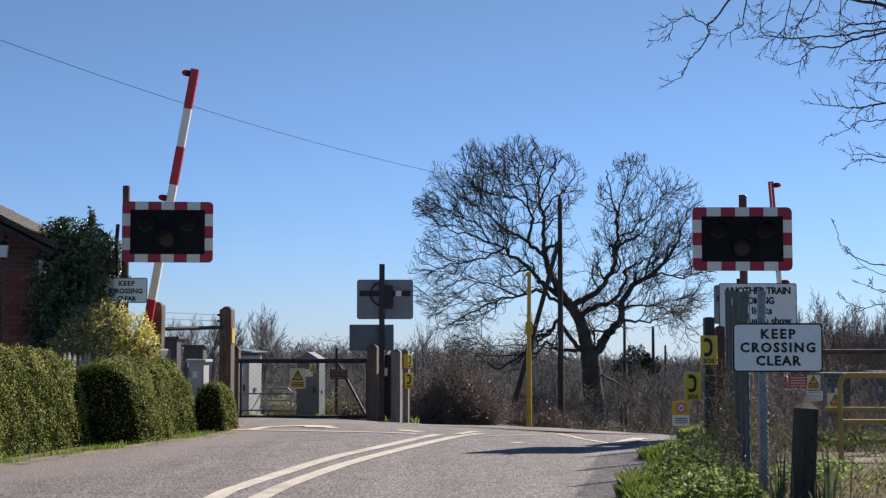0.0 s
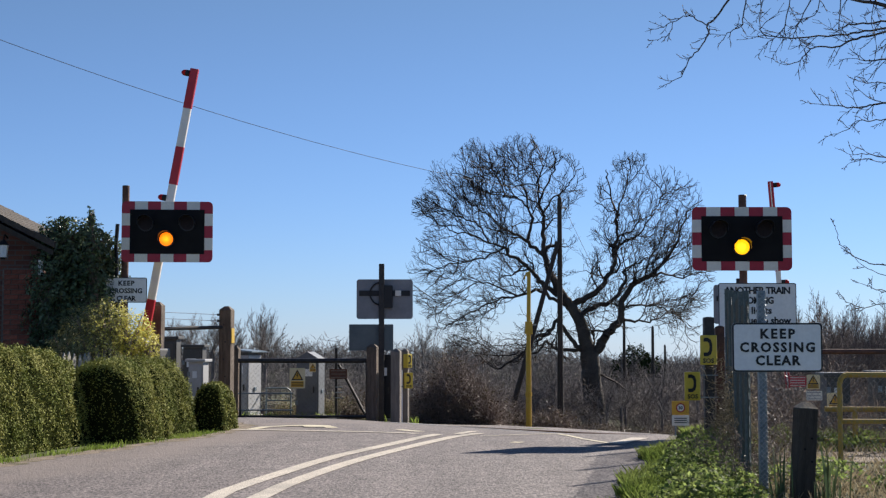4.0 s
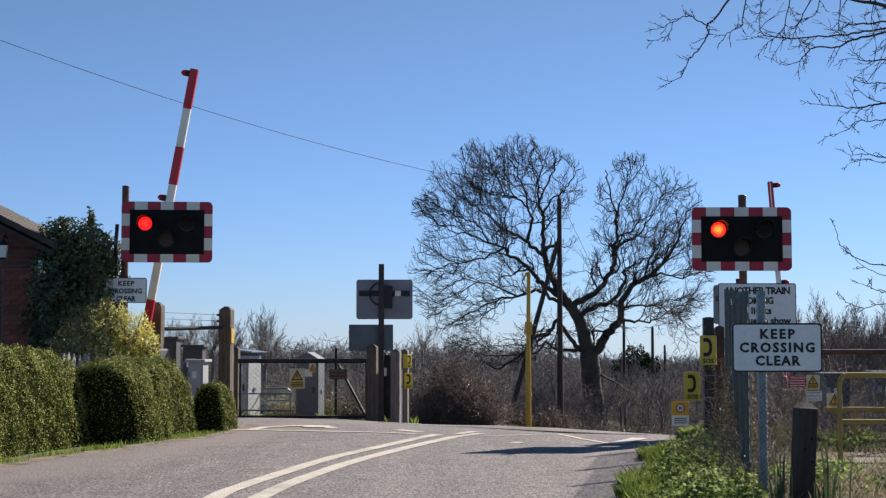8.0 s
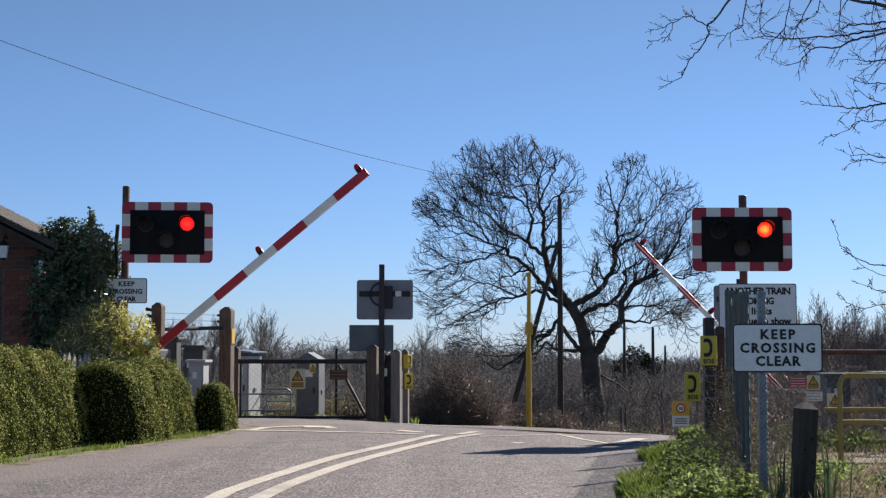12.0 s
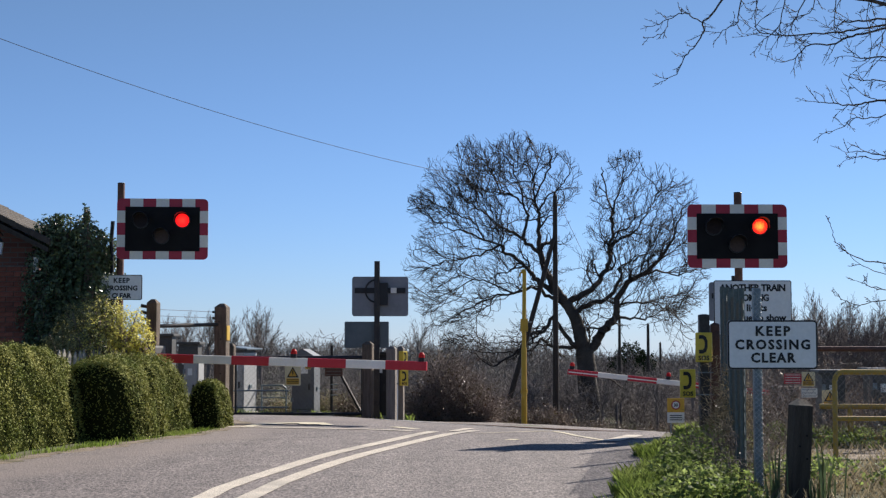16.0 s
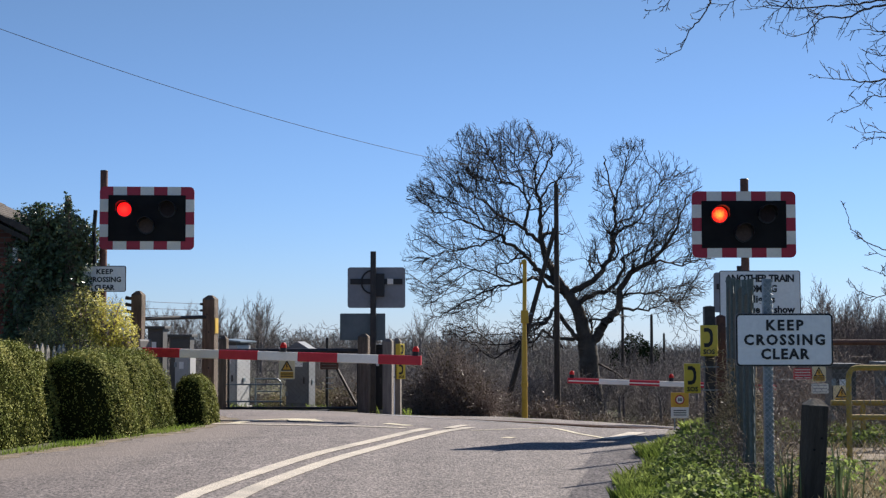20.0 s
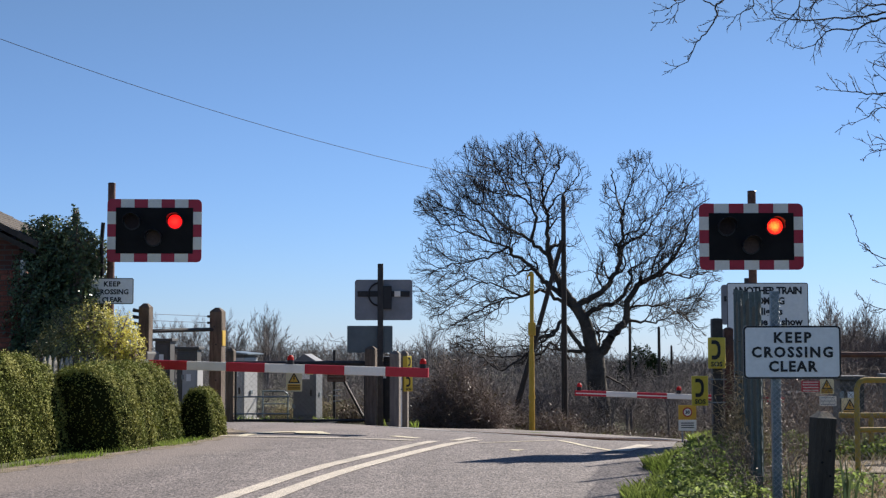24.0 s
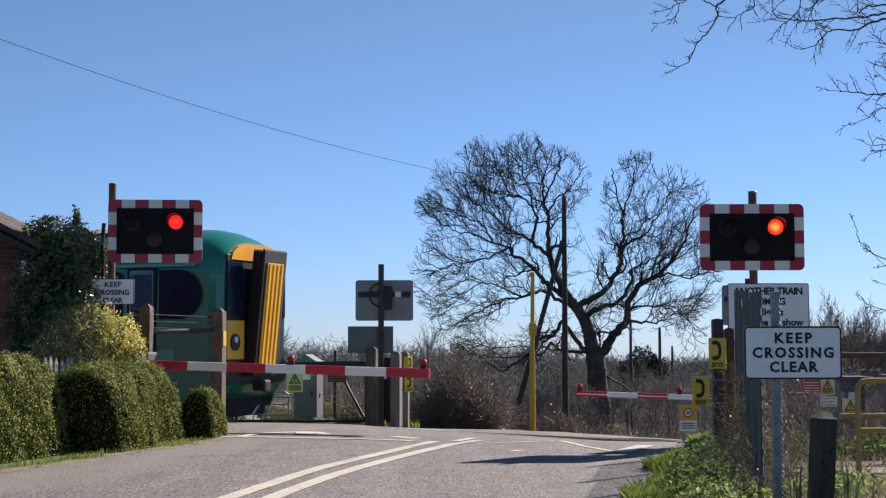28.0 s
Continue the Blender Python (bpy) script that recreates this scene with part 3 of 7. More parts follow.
def structure(name, me, label, category):
    ob = new(name, me)
    return tagged(ob, label, category, kind="structure")


# ground: one sheet to the horizon
gx = np.concatenate([-np.geomspace(3000, 14, 14), np.linspace(-12, 14, 40), np.geomspace(16, 3000, 14)])
gy = np.concatenate([[-300, -60, -20, -8, 0, 5], np.linspace(8, 52, 89), np.geomspace(56, 4500, 26)])
GX, GY = np.meshgrid(gx, gy)
GZ = gz(GX, GY)
nx = len(gx)
gf = np.array([(i * nx + j, i * nx + j + 1, (i + 1) * nx + j + 1, (i + 1) * nx + j) for i in range(len(gy) - 1) for j in range(nx - 1)])
structure("ground", raw_mesh("ground", np.stack([GX, GY, GZ], -1).reshape(-1, 3), gf, M["soil"]), "brown soil and rough turf beside the road", "ground")
road = structure("road", strip("road", -16, 60, road_left, 3.0, 0.012, M["asphalt"], cols=6), "worn grey asphalt country road", "road")

# ---- level crossing signals ----
SIGNAL_LAMPS = []


def crossing_signal(name, label, x, y, board, zc, yaw, red_glow, top, group="crossing signals", h=0.87, amber="glow_amber"):
    """Post with a black board bordered in red and white, two red lamps over an amber one."""
    g = float(gz(x, y))
    s = thing(name, label, "crossing signal", pose(x, y, g, 0, 0, yaw), group)
    part("post", rod((0, 0.09, -0.3), (0, 0.09, top - g), 0.055, sides=16), M["rusty"], s, "rust-brown steel post", smooth=False)
    part("post_cap", rod((0, 0.09, top - g), (0, 0.09, top - g + 0.012), 0.06, 0.05, sides=16), M["steel_dark"], s)
    x0, x1 = board
    w = x1 - x0
    z0 = zc - g - h / 2
    z1 = z0 + h
    part("board", plate(rounded(x0, x1, z0, z1, 0.07), 0.0, 0.02), M["grey_back"], s, "grey metal backing board")
    bd = 0.125
    tw = w / 7
    sh = h / 5
    for i in range(1, 6):
        red = i % 2 == 0
        for zz in (z1 - bd, z0):
            part("border_panel", box(x0 + i * tw, x0 + (i + 1) * tw, -0.004, 0.0, zz, zz + bd), M["red" if red else "white"], s, "red reflective panel" if red else "white reflective panel")
    for i in range(1, 4):
        red = i % 2 == 0
        for xx in (x0, x1 - bd):
            part("border_panel", box(xx, xx + bd, -0.004, 0.0, z0 + i * sh, z0 + (i + 1) * sh), M["red" if red else "white"], s, "red reflective panel" if red else "white reflective panel")
    xm, zm = (x0 + x1) / 2, (z0 + z1) / 2
    arc = [(0.07 - 0.07 * math.sin(radians(a)), 0.07 - 0.07 * math.cos(radians(a))) for a in range(0, 91, 18)]
    ell = arc + [(0, sh), (bd, sh), (bd, bd), (tw, bd), (tw, 0)]
    for sx, sz in ((1, 1), (-1, 1), (1, -1), (-1, -1)):
        cx, cz = (x0 if sx > 0 else x1), (z0 if sz > 0 else z1)
        part("border_corner", plate([(cx + sx * u, cz + sz * v) for u, v in ell], -0.004, 0.0), M["red"], s, "red reflective corner panel")
    part("black_panel", box(x0 + bd, x1 - bd, -0.012, 0.0, z0 + bd, z1 - bd, 0.003), M["matt_black"], s, "matt black inner board")
    xm = (x0 + x1) / 2
    for key, dx, dz, r in (("left", -0.325, 0.125, 0.105), ("right", 0.3, 0.13, 0.105), ("amber", -0.01, -0.115, 0.105)):
        lx, lz = xm + dx, zc - g + dz
        lamp = part("lamp", disc(lx, lz, r + 0.03, 0.02, 0.2), M["black"], s, "black lamp housing")
        part("rim", disc(lx, lz, r + 0.015, -0.03, -0.012), M["black"], lamp)
        part("lens", disc(lx, lz, r - 0.004, -0.036, -0.03), M["lens_amber" if key == "amber" else "lens_red"], lamp, "dark unlit glass lens")
        hood = bmesh.new()
        n, depth = 14, 0.2
        rings = []
        for yy, rr in ((-0.02, r + 0.014), (-0.02 - depth, r + 0.012)):
            for tk in (0.0, 0.005):
                rings.append([hood.verts.new((lx + (rr + tk) * math.cos(radians(-12 + 204 * i / n)), yy if yy > -0.1 or 25 < -12 + 204 * i / n < 155 else yy + 0.09, lz + (rr + tk) * math.sin(radians(-12 + 204 * i / n)))) for i in range(n + 1)])
        for a, b in ((0, 2), (1, 3), (0, 1), (2, 3)):
            for i in range(n):
                hood.faces.new((rings[a][i], rings[a][i + 1], rings[b][i + 1], rings[b][i]))
        bmesh.ops.recalc_face_normals(hood, faces=hood.faces[:])
        part("hood", hood, M["black"], lamp, "black sun hood")
        lit = part("lit_lens", disc(0, 0, r - 0.002, -0.002, 0.002), M[amber] if key == "amber" else red_glow, lamp, "glowing amber lens" if key == "amber" else "glowing red lens", m=pose(lx, 0.08, lz))
        SIGNAL_LAMPS.append((lit, key, lx, lz))
    return s, g


def text_sign(parent, x0, x1, z0, z1, y, lines, border=0.012, name="sign_plate"):
    """White plate with a thin dark border and dark words: lines of (text, size, baseline, width)."""
    p = part(name, plate(rounded(x0, x1, z0, z1, 0.03), y, y + 0.015), M["grey_back"], parent, "grey backed sign plate")
    part("border", plate(rounded(x0 + 0.001, x1 - 0.001, z0 + 0.001, z1 - 0.001, 0.03), y - 0.003, y), M["black"], p, "black border")
    part("face", plate(rounded(x0 + border, x1 - border, z0 + border, z1 - border, 0.02), y - 0.006, y - 0.003), M["sign"], p, "white sign face")
    for text, size, base, width in lines:
        words(text, size, (x0 + x1) / 2, y - 0.0085, base, M["black"], p, width=width)
    return p


# signal on the hedge side
left_signal, g = crossing_signal("crossing_signal", "flashing light signal with red and white bordered black board", -4.82, 22.2, (-0.045, 1.325), 2.922, 4, M["glow_red"], 3.62, h=0.925)
text_sign(left_signal, -0.27, 0.35, 1.80, 2.18, -0.02, (("KEEP", 0.10, 2.06, 0.24), ("CROSSING", 0.10, 1.945, 0.48), ("CLEAR", 0.10, 1.83, 0.29)))
part("conduit", tube([(-0.12, 0.1, 3.0), (-0.14, 0.1, 2.7), (-0.12, 0.1, 2.2), (-0.1, 0.1, 1.0), (-0.1, 0.1, 0.0)], 0.03), M["black"], left_signal, "black cable conduit")
# signal on the fence side
right_signal, g = crossing_signal("crossing_signal", "flashing light signal over a warning sign, red and white border", 4.12, 20.0, (-0.71, 0.65), 2.65, 0, M["glow_orange"], 3.25, amber="glow_yellow")
text_sign(right_signal, -0.37, 0.69, 1.34, 2.09, -0.04, (("ANOTHER TRAIN", 0.128, 1.945, 0.9), ("COMING", 0.128, 1.81, 0.44), ("if lights", 0.128, 1.674, 0.38), ("continue to show", 0.128, 1.539, 0.9)))


def signal_back(label, x, y, zc, top, plate_z, sx):
    """A crossing signal that faces the other way: grey back, bracket, cable loop."""
    g = float(gz(x, y))
    s = thing("crossing_signal", label, "crossing signal", pose(x, y, g), "crossing signals")
    zc, top = zc - g, top - g
    part("post", box(-0.06, 0.06, 0.0, 0.1, -0.3, top, 0.008), M["steel_dark"], s, "dark steel post")
    b = part("board", plate(rounded(-0.56, 0.69, zc - 0.44, zc + 0.44, 0.06), 0.14, 0.17), M["grey_back"], s, "grey back of signal board")
    part("crossbar", box(-0.5, 0.63, 0.105, 0.14, zc + 0.07, zc + 0.19, 0.005), M["black"], b, "black mounting bar")
    part("junction_box", box(0.05, 0.24, 0.02, 0.14, zc - 0.2, zc + 0.3, 0.01), M["black"], b, "black junction box")
    part("reflector", box(0.3, 0.43, 0.075, 0.105, zc + 0.07, zc + 0.19, 0.005), M["white"], b, "small white plate")
    ring = [(-0.02 + 0.24 * math.cos(radians(a)), 0.09, zc + 0.12 + 0.25 * math.sin(radians(a))) for a in range(80, 290, 18)]
    part("cable", tube(ring, 0.018), M["black"], b, "looped black cable")
    for lx, lz in ((-0.26, 0.13), (0.36, 0.13), (0.05, -0.11)):
        part("lamp", disc(lx, zc + lz, 0.12, 0.17, 0.3), M["black"], b)
    z0, z1 = plate_z
    part("sign_plate", plate(rounded(-0.72 * sx, 0.26 * sx, z0 - g, z1 - g, 0.02), 0.1, 0.13), M["grey_green"], s, "grey-green back of a sign")
    return s


signal_back("grey back of a signal facing the far road", -1.35, 32.5, 2.24, 3.02, (1.10, 1.68), 1.0)
signal_back("grey back of a signal half hidden behind a sign", 6.68, 33.0, 2.14, 2.72, (1.10, 1.60), 1.0)


# ---- barriers ----
def barrier(label, x, y, z, rz, length=4.36, deep=0.074):
    g = float(gz(x, y))
    b = thing("barrier", label, "barrier", pose(x, y, g, 0, 0, rz), "crossing barriers")
    hz = z - g
    part("pedestal", box(-0.28, 0.28, 0.1, 0.55, -0.05, hz + 0.18, 0.03), M["cabinet_dark"], b, "grey drive housing")
    part("pivot", rod((0, -0.06, hz), (0, 0.12, hz), 0.06), M["steel_dark"], b)
    arm = part("arm", box(-0.15, length, -0.028, 0.028, -deep, deep, 0.012), M["white_arm"], b, "white arm with red bands", m=pose(0, 0, hz))
    i, xe = 0, length + 0.003
    for wd in (0.63, 0.6, 0.6, 0.6, 0.6, 0.6, 0.6):
        if i % 2 == 0:
            part("band", box(xe - wd, xe, -0.031, 0.031, -deep - 0.003, deep + 0.003, 0.012), M["red_arm"], arm, "red band")
        xe -= wd
        i += 1
    part("counterweight", box(-0.95, -0.1, -0.05, 0.05, -0.13, 0.13, 0.02), M["steel_dark"], arm, "dark counterweight")
    for lx in (length - 0.08, length - 2.05):
        lamp = part("lamp", rod((lx, 0, deep), (lx, 0, 0.125), 0.05), M["black"], arm, "black lamp base")
        dome = rod((lx, 0, 0.125), (lx, 0, 0.17), 0.05, 0.045)
        add_bm(dome, rod((lx, 0, 0.17), (lx, 0, 0.20), 0.045, 0.022))
        part("lamp_cover", dome, M["lamp_red"], lamp, "red lamp cover")
    if deep < 0.06:
        part("stripe", box(0.05, length - 0.02, -0.034, 0.034, -0.014, 0.006), M["white_arm"], arm, "thin white stripe along the arm")
    return b, arm, hz


near_barrier, near_arm, near_hz = barrier("red and white crossing barrier beside the hedge", -4.66, 22.7, 0.975, -11.0, 4.58, 0.064)
far_barrier, far_arm, far_hz = barrier("red and white crossing barrier across the far lane", 6.93, 29.5, 0.17, 169.0, 4.36, 0.052)


# ---- near sign, posts and fences on the verge ----
def near_sign():
    s = thing("road_sign", "white keep crossing clear sign on a galvanised post", "road sign", pose(2.42, 11.1, float(gz(0, 11.1))))
    part("post", box(-0.03, 0.03, 0.03, 0.09, -0.3, 1.60, 0.006), M["galv"], s, "blue-grey galvanised post")
    text_sign(s, -0.235, 0.445, 0.985, 1.355, 0.0, (("KEEP", 0.1, 1.239, 0.262), ("CROSSING", 0.1, 1.137, 0.566), ("CLEAR", 0.1, 1.038, 0.34)), border=0.013)


near_sign()


def chain_fence(name, label, p0, p1, top0, top1, material, posts, post_mat, pitch=0.055, wire=0.0022, rails=()):
    """Chain-link mesh between posts, along a straight run."""
    f = thing(name, label, "fence", pose(0, 0, 0))
    a, b = Vector((*p0, 0)), Vector((*p1, 0))
    L = (b - a).length
    d = (b - a) / L
    segs = []
    bottom = 0.04
    n = int((L + 2.2) / (pitch * 1.414))
    for k in range(-int(2.2 / (pitch * 1.414)), n):
        for sgn in (1, -1):
            u0 = k * pitch * 1.414
            lo, hi = 0.0, 2.2
            ua, ub = (u0, u0 + hi) if sgn > 0 else (u0 + hi, u0)
            # clip to the run and the sloping top
            pts = []
            for q in np.linspace(0, 1, 24):
                u = ua + (ub - ua) * q
                z = hi * q
                tp = (top0 + (top1 - top0) * u / L)
                pts.append((u, z, 0 <= u <= L and bottom <= z <= tp))
            inside = [p for p in pts if p[2]]
            if len(inside) < 2:
                continue
            s0, s1 = inside[0], inside[-1]
            q0, q1 = a + d * s0[0], a + d * s1[0]
            segs.append((q0.x, q0.y, gz(q0.x, q0.y) + s0[1], q1.x, q1.y, gz(q1.x, q1.y) + s1[1], wire, wire))
    part("mesh", sticks("mesh", segs, material, 3), material, f, "woven wire mesh")
    for u, tall, r in posts:
        q = a + d * u
        g = float(gz(q.x, q.y))
        part("post", rod((q.x, q.y, g - 0.3), (q.x, q.y, g + tall), r), post_mat, f)
    for z0, z1, r in rails:
        part("rail", rod((a.x, a.y, z0), (b.x, b.y, z1), r), M["rusty"], f, "dark top rail")
    return f


chain_fence("chain_fence", "green chain-link fence along the verge", (2.36, 11.35), (3.52, 18.2), 1.55, 1.80, M["green_pvc"], ((0.35, 1.62, 0.024), (1.6, 1.66, 0.026), (3.2, 1.72, 0.028), (4.9, 1.8, 0.03), (6.7, 1.88, 0.03)), M["green_pvc"], pitch=0.05, wire=0.004)
chain_fence("chain_fence", "grey chain-link fence hung with small notices", (3.6, 17.6), (7.6, 16.6), 1.12, 1.12, M["wire"], ((0.0, 1.2, 0.03), (2.0, 1.2, 0.03), (4.0, 1.2, 0.03)), M["rusty"], rails=((1.12, 1.12, 0.03),))


chain_fence("chain_fence", "thin chain-link fence fixed to the sign post", (2.35, 11.02), (6.4, 13.4), 1.0, 1.02, M["wire"], ((4.6, 1.1, 0.02),), M["galv"], pitch=0.045, wire=0.0011)


wrap = thing("mesh_wrap", "galvanised diamond mesh laced to the sign post", "wire mesh", pose(2.42, 11.118, float(gz(0, 11.1))))
lace = []
for k in range(-4, 46):
    for sg in (1, -1):
        z = k * 0.038
        ua, ub = (-0.032, 0.032) if sg > 0 else (0.032, -0.032)
        if 0.03 < z and z + 0.064 < 1.6:
            lace.append((ua, 0, z, ub, 0, z + 0.064, 0.0016, 0.0016))
part("mesh", sticks("mesh", lace, M["wire_bright"], 4), M["wire_bright"], wrap, "bright zinc wire")


def post(name, label, x, y, w, top, material, cap=0.06, yaw=-10, lean=0.0, mat_cap=None, group="crossing posts", d=None):
    """Square timber post with a weathered pyramid head."""
    g = float(gz(x, y))
    h = top - g
    p = thing(name, label, "post", pose(x, y, g, 0, lean, yaw), group)
    bm = bmesh.new()
    d = w if d is None else d
    body = box(-w / 2, w / 2, -d / 2, d / 2, -0.3, h - cap, 0.012)
    add_bm(bm, body)
    part("shaft", bm, material, p)
    c = bmesh.new()
    v = [c.verts.new(q) for q in ((-w / 2, -d / 2, h - cap), (w / 2, -d / 2, h - cap), (w / 2, d / 2, h - cap), (-w / 2, d / 2, h - cap))]
    tip = [c.verts.new(q) for q in ((-w * 0.16, -d * 0.16, h), (w * 0.16, -d * 0.16, h), (w * 0.16, d * 0.16, h), (-w * 0.16, d * 0.16, h))]
    for i in range(4):
        c.faces.new((v[i], v[(i + 1) % 4], tip[(i + 1) % 4], tip[i]))
    c.faces.new(tip)
    part("head", c, mat_cap or material, p)
    return p, h


stump, hs = post("timber_post", "short dark weathered timber post in the verge", 2.665, 11.0, 0.145, 0.765, M["timber_dark"], cap=0.045, yaw=8, lean=3.5, mat_cap=M["cut_wood"], group="")
for hx, hz2 in ((0.02, 0.5), (-0.03, 0.42), (0.03, 0.33)):
    part("bolt_hole", rod((hx, -0.096, hz2), (hx, -0.09, hz2), 0.008, sides=8), M["matt_black"], stump)
pA, hA = post("gate_post", "weathered brown gate post with insulators", -4.45, 23.0, 0.17, 1.88, M["timber"])
for k in range(4):
    part("insulator", rod((-0.085, 0, hA - 0.12 - 0.1 * k), (-0.2, 0, hA - 0.10 - 0.1 * k), 0.022, 0.03), M["steel_dark"], pA)
pB, hB = post("gate_post", "tall brown gate post with a yellow plate", -3.52, 24.0, 0.2, 1.84, M["timber"])
part("yellow_plate", box(0.102, 0.115, -0.09, 0.06, hB - 0.6, hB - 0.36, 0.003), M["yellow"], pB, "small yellow plate")
for k in range(5):
    part("bolt", rod((-0.02 + 0.03 * (k % 2), -0.106, hB - 0.3 - 0.28 * k), (-0.02 + 0.03 * (k % 2), -0.098, hB - 0.3 - 0.28 * k), 0.014, sides=8), M["steel_dark"], pB)
bar = thing("gate_bar", "dark steel bar between two gate posts", "bar", pose(-4.4, 23.05, 0))
part("bar", rod((0.0, 0, 1.46), (0.88, 0.95, 1.5), 0.03), M["steel_dark"], bar)
for k in range(3):
    gw = thing("fence_wire", "thin taut wire between two gate posts", "wire", pose(0, 0, 0), "gate wires")
    part("wire", rod((-4.36, 23.05, 1.72 - 0.1 * k), (-3.62, 23.95, 1.7 - 0.1 * k), 0.004, sides=5), M["wire"], gw)
    part("insulator", rod((-3.66, 23.9, 1.7 - 0.1 * k), (-3.6, 23.97, 1.7 - 0.1 * k), 0.02, sides=8), M["steel_dark"], gw)
post("gate_post", "weathered brown gate post beside the cabinets", -4.52, 32.2, 0.17, 1.2, M["timber"])
post("gate_post", "dark square gate post by the crossing", -1.52, 32.0, 0.22, 1.24, M["timber"])
post("gate_post", "grey timber post by the crossing", -1.0, 31.8, 0.2, 1.14, M["timber_grey"])
post("gate_post", "grey timber post with yellow phones", -0.83, 32.6, 0.16, 1.14, M["timber_grey"])


def mesh_gate(x0, x1, y, z0, z1):
    gte = thing("field_gate", "steel gate with wire mesh between timber posts", "gate", pose(0, 0, 0))
    part("top_rail", rod((x0, y, z1), (x1, y, z1), 0.05), M["steel_dark"], gte, "dark top rail")
    part("bottom_rail", rod((x0, y, z0), (x1, y, z0), 0.03), M["steel_dark"], gte)
    part("stile", rod((x0 + 0.05, y, z0), (x0 + 0.05, y, z1), 0.025), M["steel_dark"], gte)
    part("stile", rod((x1 - 0.05, y, z0), (x1 - 0.05, y, z1), 0.025), M["steel_dark"], gte)
    for zz in (0.14, 0.5):
        part("rail", rod((x0, y, z0 + zz), (x0 + 1.2, y, z0 + zz), 0.016), M["galv"], gte)
    segs = []
    for k in range(-16, 34):
        for sg in (1, -1):
            u0 = x0 + k * 0.11
            ua, ub = (u0, u0 + (z1 - z0)) if sg > 0 else (u0 + (z1 - z0), u0)
            qa, qb = (max(0, (x0 - ua) / (ub - ua)), min(1, (x1 - ua) / (ub - ua))) if sg > 0 else (max(0, (x1 - ua) / (ub - ua)), min(1, (x0 - ua) / (ub - ua)))
            if qb - qa > 0.02:
                segs.append((ua + (ub - ua) * qa, y, z0 + (z1 - z0) * qa, ua + (ub - ua) * qb, y, z0 + (z1 - z0) * qb, 0.0014, 0.0014))
    part("mesh", sticks("mesh", segs, M["steel_dark"], 3), M["steel_dark"], gte, "thin dark wire mesh")


mesh_gate(-4.45, -1.6, 32.1, -0.33, 0.88)


stay_post = thing("stayed_post", "thin dark steel post with a slanting stay", "post", pose(-2.4, 33.3, float(gz(-2.4, 33.3))))
part("upright", box(-0.03, 0.03, -0.03, 0.03, -0.2, 1.62, 0.004), M["steel_dark"], stay_post)
part("stay", rod((0.05, 0, 1.25), (0.72, 0, 0.0), 0.03, sides=8), M["steel_dark"], stay_post)
for zz in (0.5, 0.62, 0.74):
    part("rung", rod((-0.02, -0.04, zz), (0.14, -0.04, zz), 0.012, sides=6), M["galv"], stay_post)


hurdle = thing("tube_hurdle", "weathered bent grey tube hurdle behind the mesh gate", "hurdle", pose(-3.75, 33.75, float(gz(-3.75, 33.75))))
part("frame", tube([(-0.3, 0, 0.7), (0.2, 0, 0.7), (0.27, 0, 0.64), (0.28, 0, 0.55), (0.28, 0, -0.1)], 0.018, 8), M["galv"], hurdle)
part("bar", rod((-0.3, 0, 0.42), (0.28, 0, 0.42), 0.014, sides=8), M["galv"], hurdle)
part("leg", rod((-0.28, 0, -0.1), (-0.28, 0, 0.7), 0.018, sides=8), M["galv"], hurdle)
conduit = thing("cable_pipe", "pale grey upright cable pipe beside the posts", "pipe", pose(-0.9, 32.45, float(gz(-0.9, 32.45))))
part("pipe", rod((0, 0, -0.1), (0, 0, 1.18), 0.025, sides=10), M["sign"], conduit)
part("clip", box(-0.035, 0.035, -0.03, 0.03, 0.8, 0.83), M["galv"], conduit)
slab = thing("rubber_ramp", "black rubber ramp at the foot of the gate", "ramp", pose(-2.75, 31.95, float(gz(-2.75, 31.95)) + 0.012, 0, 0, -4))
wedge = bmesh.new()
wv = [wedge.verts.new(q) for q in ((-0.5, -0.15, 0), (0.5, -0.15, 0), (0.5, 0.15, 0), (-0.5, 0.15, 0), (-0.5, 0.15, 0.02), (0.5, 0.15, 0.06))]
for f in ((0, 1, 2, 3), (0, 1, 5, 4), (3, 2, 5, 4), (0, 4, 3), (1, 2, 5)):
    wedge.faces.new([wv[i] for i in f])
bmesh.ops.recalc_face_normals(wedge, faces=wedge.faces[:])
part("slab", wedge, M["rubber"], slab)


